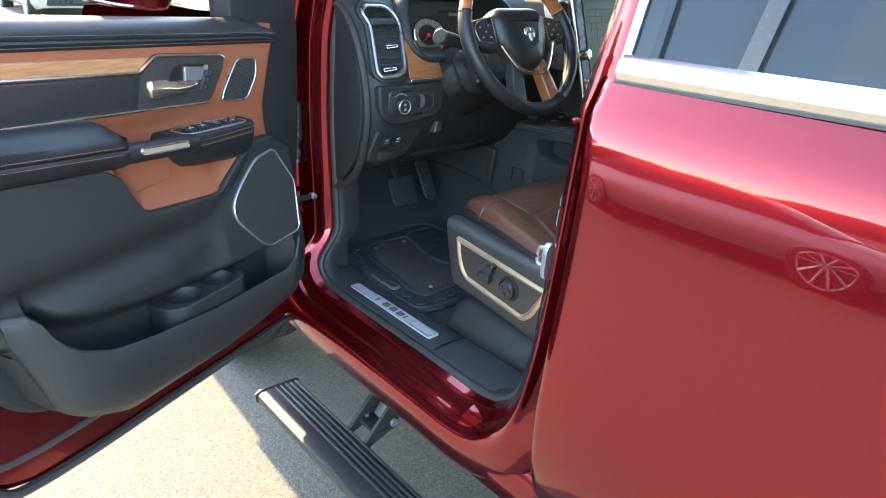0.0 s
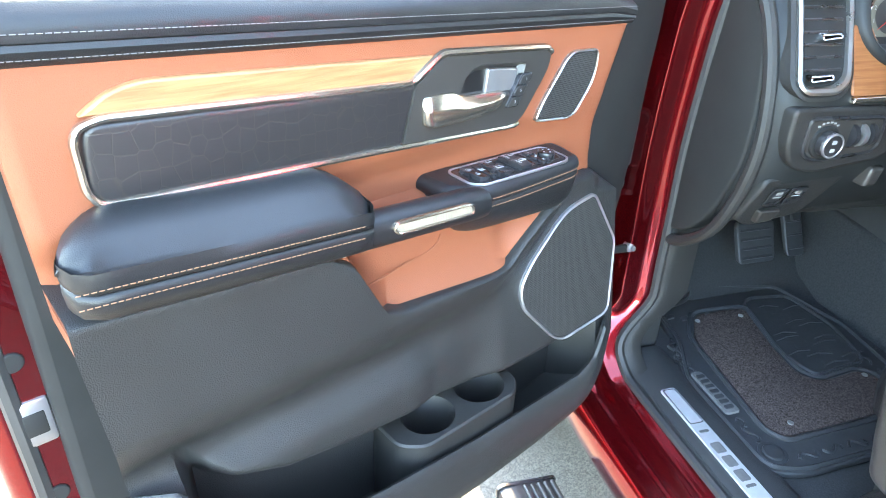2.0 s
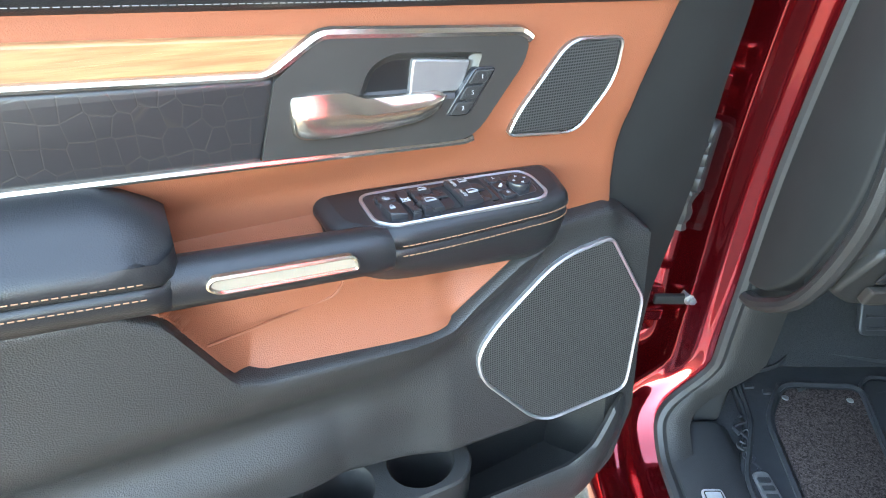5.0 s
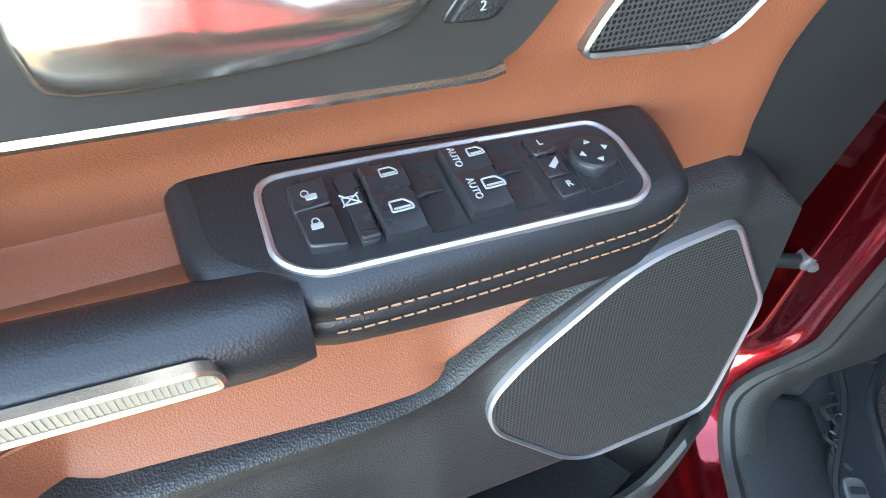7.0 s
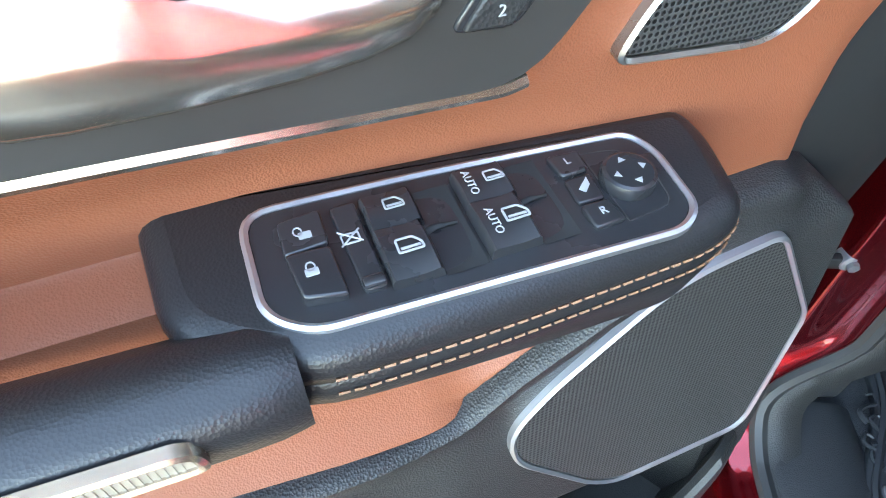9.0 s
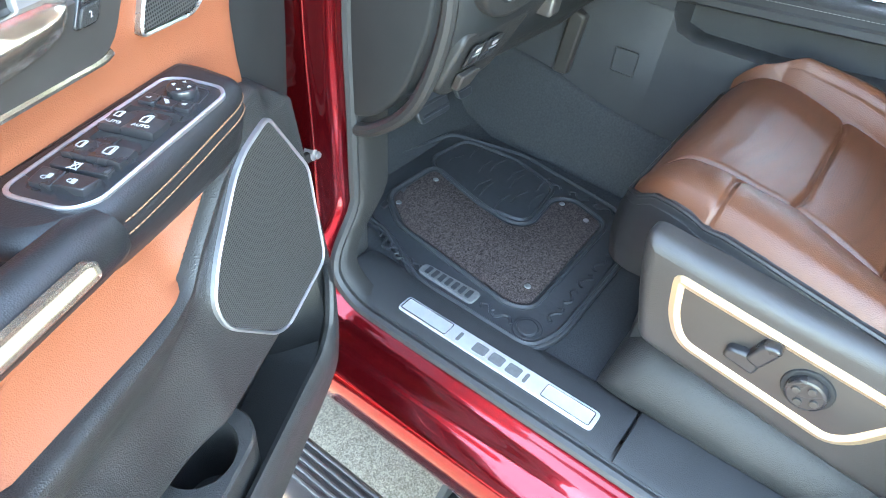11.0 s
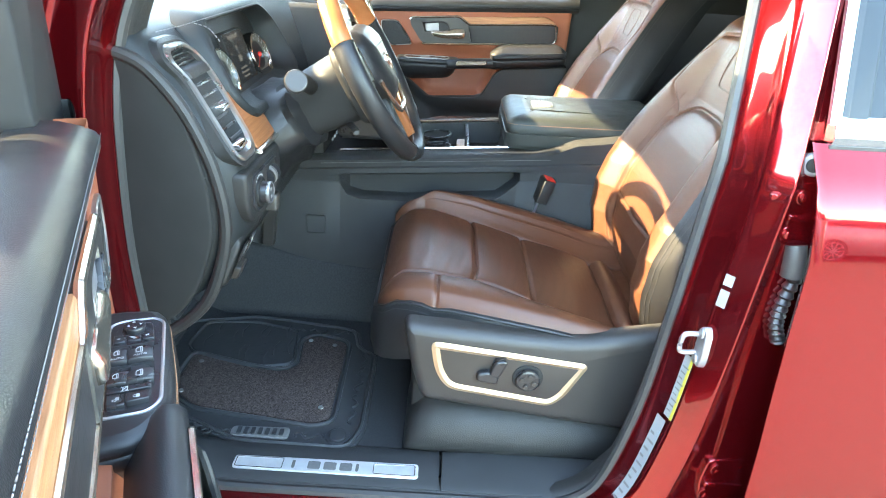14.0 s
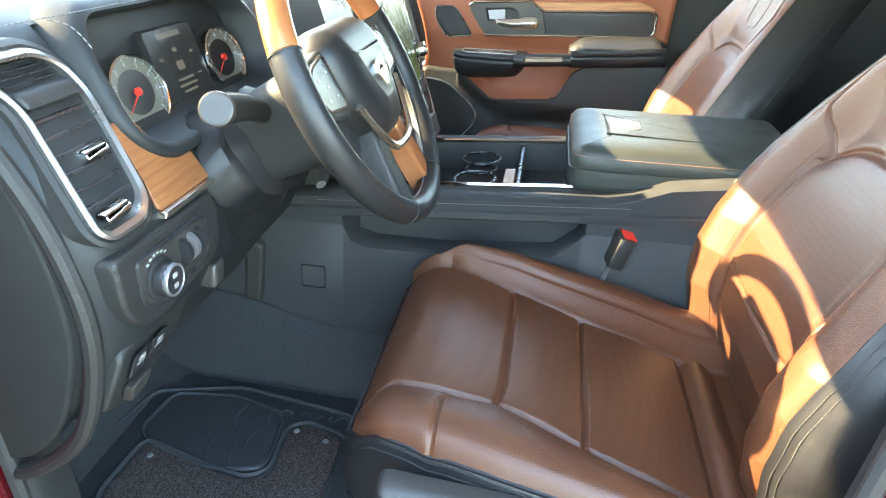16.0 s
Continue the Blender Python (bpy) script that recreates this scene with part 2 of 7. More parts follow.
def area2(p):
    return sum(p[i - 1][0] * p[i][1] - p[i][0] * p[i - 1][1] for i in range(len(p))) / 2


def inset(pts, d):
    """A polygon moved inward by d."""
    sgn = 1 if area2(pts) > 0 else -1
    out, k = [], len(pts)
    for i in range(k):
        a, p, b = Vector(pts[i - 1]), Vector(pts[i]), Vector(pts[(i + 1) % k])
        e1, e2 = (p - a), (b - p)
        if e1.length < 1e-7:
            e1 = e2
        if e2.length < 1e-7:
            e2 = e1
        n1, n2 = Vector((-e1.y, e1.x)).normalized() * sgn, Vector((-e2.y, e2.x)).normalized() * sgn
        nn = n1 + n2
        nn = nn / max(0.35, nn.length_squared / 2) if nn.length > 1e-6 else n1
        out.append(p + nn * d)
    for _ in range(24):                 # edges that turned round shrink to a point
        bad = [i for i in range(k) if (out[i] - out[i - 1]).dot(Vector(pts[i]) - Vector(pts[i - 1])) < -1e-12]
        if not bad:
            break
        for i in bad:
            m = (out[i] + out[i - 1]) / 2
            out[i], out[i - 1] = m.copy(), m.copy()
    return out


def UZ(a, b, d):
    return Vector((a, d, b))          # door plane: along, up; depth towards the cabin


def YZ(a, b, d):
    return Vector((d, a, b))


def XZ(a, b, d):
    return Vector((a, d, b))


def XY(a, b, d):
    return Vector((a, b, d))


def ring_faces(bm, r0, r1, close=True):
    k = len(r0)
    for i in range(k if close else k - 1):
        j = (i + 1) % k
        try:
            bm.faces.new((r0[i], r0[j], r1[j], r1[i]))
        except ValueError:
            pass


def slab(bm, pts, d0, d1, bev=0.0, M=UZ, n=3, crown=0.0, back=True):
    """A rounded-edged slab over a polygon, from depth d0 to d1."""
    s = 1 if d1 > d0 else -1
    rings = [[bm.verts.new(M(p[0], p[1], d0)) for p in pts]]
    if bev:
        for j in range(n + 1):
            a = math.pi / 2 * j / n
            q = inset(pts, bev * (1 - math.cos(a)))
            rings.append([bm.verts.new(M(p[0], p[1], d1 - s * bev * (1 - math.sin(a)))) for p in q])
    else:
        rings.append([bm.verts.new(M(p[0], p[1], d1)) for p in pts])
    for a, b in zip(rings, rings[1:]):
        ring_faces(bm, a, b)
    lid(bm, rings[-1])
    if back:
        lid(bm, rings[0])
    return bm


def lid(bm, ring):
    """Closes an outline; a hollow one in triangles."""
    P = [v.co for v in ring]
    k = len(P)
    turns = [(P[i] - P[i - 1]).cross(P[(i + 1) % k] - P[i]) for i in range(k)]
    total = sum(turns, Vector())
    if all(t.dot(total) > -1e-9 for t in turns):
        bm.faces.new(ring)
    else:
        for tri in tessellate_polygon([P]):
            if len(set(tri)) == 3:
                try:
                    bm.faces.new([ring[i] for i in tri])
                except ValueError:
                    pass


def frame_ring(bm, pts, w, d0, d1, M=UZ, bev=0.0):
    """A flat ring of width w inside the outline pts."""
    q = inset(pts, w)
    o0, o1 = [bm.verts.new(M(*p, d0)) for p in pts], [bm.verts.new(M(*p, d1 - bev if d1 > d0 else d1 + bev)) for p in pts]
    i1, i0 = [bm.verts.new(M(*p, d1 - bev if d1 > d0 else d1 + bev)) for p in q], [bm.verts.new(M(*p, d0)) for p in q]
    if bev:
        mid = inset(pts, w * 0.5)
        m1 = [bm.verts.new(M(*p, d1)) for p in mid]
        rings = [o0, o1, m1, i1, i0]
    else:
        rings = [o0, o1, i1, i0]
    for a, b in zip(rings, rings[1:]):
        ring_faces(bm, a, b)
    return bm


def loft(bm, secs, close=False, caps=False):
    rows = [[bm.verts.new(p) for p in s] for s in secs]
    for a, b in zip(rows, rows[1:]):
        ring_faces(bm, a, b, close)
    if caps and close:
        bm.faces.new(rows[0])
        bm.faces.new(rows[-1])
    return rows


def smooth_path(pts, n=6, closed=False):
    """Catmull-Rom through points."""
    P = [Vector(p) for p in pts]
    k = len(P)
    out = []
    for i in range(k if closed else k - 1):
        a, b, c, d = (P[(i - 1) % k], P[i], P[(i + 1) % k], P[(i + 2) % k]) if closed else (P[max(i - 1, 0)], P[i], P[i + 1], P[min(i + 2, k - 1)])
        for j in range(n):
            t = j / n
            out.append(0.5 * ((2 * b) + (c - a) * t + (2 * a - 5 * b + 4 * c - d) * t * t + (3 * b - a - 3 * c + d) * t ** 3))
    if not closed:
        out.append(P[-1])
    return out


def tube(bm, path, r, seg=8, closed=False, caps=True, flat=1.0, up=(0, 0, 1)):
    P = [Vector(p) for p in path]
    k = len(P)
    rows = []
    for i in range(k):
        t = (P[(i + 1) % k] - P[i - 1]) if closed else (P[min(i + 1, k - 1)] - P[max(i - 1, 0)])
        t.normalize()
        a = t.cross(Vector(up))
        if a.length < 1e-4:
            a = t.cross(Vector((1, 0, 0)))
        a.normalize()
        b = a.cross(t)
        rr = r(i / max(1, k - 1)) if callable(r) else r
        rows.append([bm.verts.new(P[i] + (a * math.cos(2 * math.pi * j / seg) * rr + b * math.sin(2 * math.pi * j / seg) * rr * flat)) for j in range(seg)])
    for i in range(k if closed else k - 1):
        ring_faces(bm, rows[i], rows[(i + 1) % k])
    if caps and not closed:
        bm.faces.new(rows[0])
        bm.faces.new(rows[-1])
    return bm


def box(bm, x0, x1, y0, y1, z0, z1, bev=0.0):
    r = bmesh.ops.create_cube(bm, size=1.0, matrix=Matrix.LocRotScale(((x0 + x1) / 2, (y0 + y1) / 2, (z0 + z1) / 2), None, (abs(x1 - x0), abs(y1 - y0), abs(z1 - z0))))
    if bev:
        es = list({e for v in r["verts"] for e in v.link_edges})
        bmesh.ops.bevel(bm, geom=es, offset=bev, segments=2, profile=0.5, affect="EDGES")
    return bm


def disc(bm, c, axis, r, d0, d1, seg=20, bev=0.0):
    """A round boss about c along axis, from d0 to d1."""
    ax = Vector(axis).normalized()
    q = ax.to_track_quat("Z", "Y").to_matrix()
    def M(a, b, d):
        return Vector(c) + q @ Vector((a, b, d))
    pts = [Vector((r * math.cos(2 * math.pi * i / seg), r * math.sin(2 * math.pi * i / seg))) for i in range(seg)]
    return slab(bm, pts, d0, d1, bev, M, 2)


def B():
    return bmesh.new()


# ---- ground ----
GZ = 0.055
bm = B()
slab(bm, [(-300, -300), (300, -300), (300, 300), (-300, 300)], GZ - 0.3, GZ, 0, XY)
tagged(part("ground", bm, ASPH, None), "grey asphalt car park with fine stones", "ground", kind="structure")

# ---- driver's door, open ----
DD, DN = Vector((-0.914, -0.407, 0)), Vector((0.407, -0.914, 0))
DOOR = Matrix(((DD.x, DN.x, 0, 0), (DD.y, DN.y, 0, 0), (0, 0, 1, 0), (0, 0, 0, 1)))
PDOOR = Matrix(((0, -1, 0, 0.345), (-1, 0, 0, 0.862), (0, 0, 1, 0), (0, 0, 0, 1)))
V0 = -0.464                            # depth of the upper trim


def lean(z):
    return -0.447 + 0.17 * (1.08 - z)  # depth of the leaning lower panel


def UL(a, b, d):
    return Vector((a, d + lean(b), b))


def ev(pts, x):
    """A value on a line through points (x, value)."""
    if x <= pts[0][0]:
        return pts[0][1]
    for (a, p), (b, q) in zip(pts, pts[1:]):
        if x <= b:
            return p + (q - p) * (x - a) / (b - a)
    return pts[-1][1]


def stitches(parent, path, pitch=0.008, length=0.0052, r=0.0008, mat=None, name="stitching"):
    """A row of thread stitches along a path."""
    bm = B()
    P = [Vector(p) for p in path]
    left, i, pos = 0.0, 0, P[0].copy()
    total = sum((b - a).length for a, b in zip(P, P[1:]))
    def at(d):
        for a, b in zip(P, P[1:]):
            L = (b - a).length
            if d <= L:
                return a.lerp(b, d / max(L, 1e-9))
            d -= L
        return P[-1]
    k = int(total / pitch)
    for j in range(k):
        a, b = at(j * pitch), at(j * pitch + length)
        if (b - a).length > 1e-5:
            tube(bm, [a, b], r, 4, caps=False)
    ob = part(name, bm, mat or THREAD, parent, "tan thread stitching")
    ob["kind"] = "stuff"
    return ob


def text(parent, s, size, m, mat, name="lettering"):
    cu = bpy.data.curves.new(name, "FONT")
    cu.body, cu.size, cu.extrude, cu.align_x, cu.align_y = s, size, 0.0002, "CENTER", "CENTER"
    tmp = new("tmp", cu)
    dg = bpy.context.evaluated_depsgraph_get()
    me = bpy.data.meshes.new_from_object(tmp.evaluated_get(dg))
    bpy.data.objects.remove(tmp)
    bpy.data.curves.remove(cu)
    me.name = name
    me.materials.clear()
    me.materials.append(mat)
    ob = new(name, me)
    while parent.parent is not None and parent.parent.parent is not None:
        parent = parent.parent
    ob.parent = parent
    ob.matrix_local = m
    return ob


def window_icon(parent, u, v, z, s=0.011):
    """A small car-window sign on a switch."""
    pts = [(u + s, v + 0.6 * s), (u - s, v + 0.6 * s), (u - s, v - 0.05 * s), (u - 0.4 * s, v - 0.75 * s), (u + 0.95 * s, v - 0.75 * s)]
    pts = [(a, b) for a, b in pts]
    bm = B()
    frame_ring(bm, rounded(pts, s * 0.2, 2), s * 0.16, z, z + 0.0004, XY)
    slab(bm, [(u - 0.75 * s, v + 0.1 * s), (u - 0.75 * s, v + 0.3 * s), (u + 0.7 * s, v + 0.3 * s), (u + 0.7 * s, v + 0.1 * s)], z, z + 0.0004, 0, XY)
    return part("window_symbol", bm, WHITE, parent, "white window symbol")


def door_trim(place, door_label, driver=True):
    # painted shell with rolled inner flange, rear edge and latch pocket
    bm = B()
    slab(bm, rounded([(0.79, 0.478), (1.58, 0.490), (1.69, 0.53), (1.752, 0.70), (1.752, 1.30), (1.72, 1.362), (0.79, 1.305)], 0.05), -0.60, -0.535, 0.02, n=4)
    door = part("front_door", bm, RED, truck, door_label)
    door.matrix_local = place
    bm = B()
    slab(bm, rounded([(0.805, 0.585), (1.68, 0.59), (1.728, 0.73), (1.728, 1.29), (1.70, 1.345), (0.805, 1.295)], 0.05), -0.535, -0.508, 0.012)
    part("inner_flange", bm, RED, door, "dark red painted inner door flange")
    bm = B()
    tube(bm, smooth_path([Vector((u, -0.512, z)) for u, z in [(0.80, 1.30), (0.79, 1.0), (0.79, 0.65), (0.84, 0.60), (1.2, 0.592), (1.66, 0.60), (1.715, 0.72), (1.722, 1.0), (1.72, 1.29)]], 5), 0.009, 8, up=(0, 1, 0))
    part("door_seal", bm, RUBBER, door, "black rubber door seal")
    bm = B()
    tube(bm, smooth_path([Vector((u, -0.530, z)) for u, z in [(0.80, 0.486), (1.2, 0.490), (1.57, 0.500), (1.68, 0.540), (1.735, 0.69)]], 6), 0.011, 8, up=(0, 1, 0))
    part("lower_seal", bm, RUBBER, door, "black rubber seal along the door's bottom")
    if driver:
        bm = B()
        box(bm, 1.694, 1.726, -0.520, -0.5045, 0.970, 1.026, 0.004)
        part("latch_plate", bm, GREY, door, "bright metal door latch")
        # shade of the latch mouth, put in as a dark block on the plate
        bm = B()
        box(bm, 1.700, 1.720, -0.515, -0.5035, 0.984, 1.012, 0.002)
        part("latch_shade", bm, DARK, door, "dark block that stands for the shaded latch mouth")
        for z in (1.072, 0.90):
            bm = B()
            disc(bm, (1.712, -0.512, z), (0, 1, 0), 0.011, 0, 0.0065, 16, 0.002)
            part("flange_plug", bm, DARK, door, "dark round flange plug")
    # black carrier behind the trim, seen at the hinge side
    bm = B()
    slab(bm, rounded([(0.815, 0.66), (0.96, 0.64), (1.50, 0.645), (1.625, 0.685), (1.697, 0.82), (1.69, 1.345), (0.80, 1.31), (0.80, 1.15)], [0.03, 0.05, 0.08, 0.08, 0.10, 0.03, 0.03, 0.03], 6), -0.53, -0.495, 0.012)
    rows = []
    for z in np.linspace(1.335, 0.68, 24):
        ua = ev([(0.68, 0.832), (0.86, 0.800), (0.977, 0.782), (1.09, 0.768), (1.20, 0.766), (1.27, 0.760), (1.335, 0.760)], z)
        rows.append([Vector((ua, -0.525, z)), Vector((ua, -0.497, z)), Vector((ua + 0.003, -0.493, z)), Vector((ua + 0.05, -0.485, z)), Vector((0.90, -0.476, z)), Vector((0.96, -0.478, z)), Vector((0.97, -0.50, z))])
    loft(bm, rows)
    part("trim_carrier", bm, DARK, door, "matte black door trim carrier")
    # belt roll
    bm = B()
    prof = [(-0.50, -0.002), (V0 - 0.002, -0.002), (V0 + 0.006, 0.004), (V0 + 0.010, 0.012), (V0 + 0.008, 0.0165), (V0 + 0.010, 0.018), (V0 + 0.011, 0.026), (V0 + 0.006, 0.037), (V0 - 0.006, 0.046), (V0 - 0.022, 0.051), (-0.505, 0.053), (-0.535, 0.050), (-0.54, 0.0)]
    def belt(u):
        return 1.300 + (u - 0.9) * 0.051
    sec = [[Vector((u, v, belt(u) + h * (0.72 if u < 0.91 else 1))) for v, h in prof] for u in np.linspace(0.897, 1.70, 16)]
    loft(bm, sec, True, True)
    part("belt_roll", bm, BLKL, door, "black stitched leather belt roll")
    us = np.linspace(0.90, 1.69, 20)
    if driver:
        for h, o in ((0.006, 0.0085), (0.0245, 0.0118)):
            stitches(door, [(u, V0 + o, belt(u) + h) for u in us], 0.0055, 0.0040, 0.0004, GREYT)
    # tan upper panel
    def tan_v(z, u=1.3):
        t = min(1, max(0, (1.205 - z) / 0.05))
        f = min(1, max(0, (u - 1.08) / 0.09))
        f = f * f * (3 - 2 * f)
        v = V0 - 0.020 * min(1, max(0.22, (u - 0.98) / 0.24)) * t * t * (3 - 2 * t)
        step = f * min(1, max(0, (1.134 - z) / 0.006))                  # the lower piece stands proud behind the grip
        v += (-0.458 + 0.16 * max(0, 1.12 - z) - v) * step
        c = max(0, (1.062 - z) / 0.05, (u - ev([(1.00, 1.345), (1.031, 1.362), (1.11, 1.405), (1.14, 1.42)], z) + 0.045) / 0.045 if z < 1.132 else 0)
        v += (-0.4215 - v) * f * min(1, c) ** 2.5
        e, m = (u - 1.157) * 0.62 + (z - 1.01) * 0.78, min(1, max(0, (u - 1.05) / 0.03))
        if u < 1.22 and z < 1.115:       # it curls forward to its slanting edge, and ends behind it
            v += (max(v, -0.431) - v) * m * min(1, max(0, (0.035 - e) / 0.035)) ** 2
            v -= 0.05 * m * min(1, max(0, (-e - 0.002) / 0.010))
        return v
    bm = B()
    rows = []
    for z in [*np.linspace(1.343, 1.140, 30), *np.linspace(1.136, 1.004, 110)]:
        ua = ev([(0.96, 1.13), (1.03, 1.05), (1.07, 0.926), (1.11, 0.934), (1.15, 0.9365), (1.18, 0.934), (1.215, 0.926), (1.302, 0.897)], z)
        ub, v = ev([(0.96, 1.46), (1.09, 1.47), (1.11, 1.672), (1.34, 1.678)], z), tan_v(z, ua)
        rows.append([Vector((ua, -0.50, z)), Vector((ua, v - 0.006, z)), Vector((ua + 0.002, v - 0.0015, z)), Vector((ua + 0.006, v, z))] + [Vector((u, tan_v(z, u), z)) for u in np.linspace(ua + 0.02, ub - 0.01, 170)] + [Vector((ub, tan_v(z, ub) - 0.006, z)), Vector((ub, -0.50, z))])
    loft(bm, rows)
    part("upper_panel", bm, TAN, door, "saddle tan leather upper panel")
    if driver:
        bm = B()
        tube(bm, smooth_path([(u, tan_v(z, u) + 0.0005, z) for u, z in ((1.385, 1.072), (1.375, 1.064), (1.30, 1.060), (1.262, 1.066), (1.25, 1.08))], 4), 0.0012, 5)
        part("panel_seam", bm, TAN, door)
    # lower moulding, with the pocket hollow
    top = [(0.884, 1.050), (0.915, 1.078), (0.945, 1.088), (1.045, 1.084), (1.075, 1.074), (1.116, 1.041), (1.150, 1.013), (1.175, 1.010), (1.335, 1.020), (1.362, 1.031), (1.405, 1.110), (1.44, 1.130), (1.685, 1.150)]
    low = [(0.882, 0.80), (0.91, 0.72), (0.958, 0.674), (1.1, 0.652), (1.216, 0.645), (1.48, 0.648), (1.56, 0.68), (1.625, 0.722), (1.685, 0.86)]
    rim = [(0.93, 0.83), (0.96, 0.785), (1.0, 0.768), (1.23, 0.772), (1.40, 0.79), (1.50, 0.808), (1.56, 0.836), (1.60, 0.875), (1.622, 0.915), (1.64, 0.93), (1.69, 0.935)]
    def main_v(u, z):
        v = lean(z)
        if u > 1.15:
            v = v + (-0.446 - v) * min(1, (u - 1.15) / 0.12) * (1 - min(1, max(0, (z - 0.93) / 0.05)))
        crease = 0.955 + 0.02 * (u - 1.4)
        if z < crease:
            t = min(1, (crease - z) / 0.07)
            t = t * t * (3 - 2 * t)
            if u > 1.18:
                k = min(1, (u - 1.18) / 0.15)
                v += 0.032 * t * k * k * (3 - 2 * k)
        if u > 1.585:
            t = min(1, (u - 1.585) / 0.05)
            v = v + (max(v, -0.441) - v) * t * t * (3 - 2 * t)
        k = min(1, ((z - 1.052) * 0.79 + (u - 1.018) * 0.61) / 0.045)
        if u > 1.05 and z > 0.945 and k > 0:       # the panel swells forward to the scoop's lip
            t = min(1, (z - 0.945) / 0.065)
            v += (max(v, -0.4185 + 0.0075 * min(1, max(0, (u - 1.12) / 0.08))) - v) * t * t * (3 - 2 * t) * k * k * (3 - 2 * k)
        if u < 0.945 and z > 1.05:       # and falls back to the hinge cover
            t, k = min(1, (z - 1.05) / 0.03), min(1, (0.945 - u) / 0.045)
            v -= 0.026 * t * k * k * (3 - 2 * k)
        zr = ev(rim, u)
        if z < zr + 0.07 and 0.93 < u < 1.625:
            t = min(1, (zr + 0.07 - z) / 0.055)
            t = t * t * (3 - 2 * t)
            e = min(1, (u - 0.93) / 0.03, (1.625 - u) / 0.03)
            v += (-0.470 - v) * t * e
        return v
    bm = B()
    cols = []
    for u in np.concatenate([np.linspace(0.884, 0.99, 22), np.linspace(0.995, 1.54, 80), np.linspace(1.545, 1.688, 42)]):
        zt, zb = ev(top, u), ev(low, u)
        col = [Vector((u, -0.50, zt)), Vector((u, main_v(u, zt) - 0.008, zt)), Vector((u, main_v(u, zt) - 0.002, zt - 0.002))]
        zr = ev(rim, u)
        za, zc_ = max(min(zr + 0.075, zt - 0.01), zb + 0.03), max(min(zr + 0.010, zt - 0.02), zb + 0.015)
        for z in [*np.linspace(zt - 0.004, za, 30), *np.linspace(za, zc_, 16)[1:], *np.linspace(zc_, zb + 0.002, 14)[1:]]:
            col.append(Vector((u, main_v(u, z), z)))
        col += [Vector((u, main_v(u, zb) - 0.01, zb)), Vector((u, -0.50, zb))]
        k_ = max(0, (u - 1.58) / 0.108)
        cols.append([Vector((p.x - k_ * (0.014 + 0.07 * max(0, 1.115 - p.z)), p.y, p.z)) for p in col])
    loft(bm, cols)
    part("lower_panel", bm, BLKP, door, "black grained lower door panel", 50)
    # pocket wall
    bm = B()
    cols = []
    for u in np.concatenate([np.linspace(0.905, 1.0, 16), np.linspace(1.02, 1.54, 30), np.linspace(1.545, 1.689, 36)]):
        zr, zb = ev(rim, u), ev(low, u)
        w = min(1, max(0, (u - 1.49) / 0.20))
        bulge = -0.362 - 0.03 * max(0, (0.99 - u) / 0.09) ** 2 - 0.050 * w * w * (1.6 - 0.6 * w)
        h = zr - zb
        col = [Vector((u, -0.49, zb)), Vector((u, bulge - 0.05, zb)), Vector((u, bulge - 0.022, zb + 0.008)), Vector((u, bulge - 0.008, zb + 0.2 * h)), Vector((u, bulge, zb + 0.45 * h)), Vector((u, bulge - 0.002, zb + 0.8 * h)), Vector((u, bulge - 0.006, zr - 0.004)), Vector((u, bulge - 0.011, zr)), Vector((u, bulge - 0.017, zr - 0.004)), Vector((u, bulge - 0.02, zb + 0.5 * h)), Vector((u, bulge - 0.03, zb + 0.02)), Vector((u, -0.485, zb + 0.012))]
        k_ = max(0, (u - 1.58) / 0.108)
        cols.append([Vector((p.x - k_ * (0.014 + 0.07 * max(0, 1.115 - p.z)), p.y, p.z)) for p in col])
    loft(bm, cols, False)
    bm.faces.new([v for v in bm.verts][0:12])
    part("pocket_wall", bm, BLKP, door, "black grained map pocket wall", 45)
    # cup holder insert in the pocket
    bm = B()
    o = rounded([(1.115, -0.475), (1.345, -0.475), (1.345, -0.41), (1.315, -0.385), (1.14, -0.385), (1.115, -0.41)], 0.015)
    q = [bm.verts.new((p[0], p[1], 0.66)) for p in o], [bm.verts.new((p[0], p[1], 0.80)) for p in o], [bm.verts.new((p[0], p[1], 0.803)) for p in inset(o, 0.003)]
    ring_faces(bm, q[0], q[1]); ring_faces(bm, q[1], q[2])
    for c in (1.175, 1.275):
        rows = [[bm.verts.new((c + r * math.cos(a), -0.432 + r * 0.92 * math.sin(a), z)) for a in np.linspace(0, 2 * math.pi, 24, endpoint=False)] for r, z in ((0.041, 0.803), (0.039, 0.800), (0.036, 0.75), (0.035, 0.70), (0.034, 0.698))]
        for a, b in zip(rows, rows[1:]):
            ring_faces(bm, a, b)
        bm.faces.new(rows[-1])
    es = [e for e in bm.edges if len(e.link_faces) == 1 and all(abs(v.co.z - 0.803) < 1e-4 for v in e.verts)]
    bmesh.ops.triangle_fill(bm, use_beauty=True, use_dissolve=False, edges=es)
    part("cup_holder", bm, BLKP, door, "black moulded bottle holder", 40)
    # armrest pad
    bm = B()
    sec = []
    for u in np.concatenate([[1.385, 1.389, 1.398, 1.412, 1.43], np.linspace(1.47, 1.66, 10), [1.675, 1.685, 1.690]]):
        zt = 1.212 + 0.010 * (u - 1.42) / 0.16 - (0.022 * max(0, (1.43 - u) / 0.04) ** 1.5) - 0.02 * max(0, (u - 1.65) / 0.04) ** 2
        zb = 1.128 + 0.022 * (u - 1.42) / 0.25
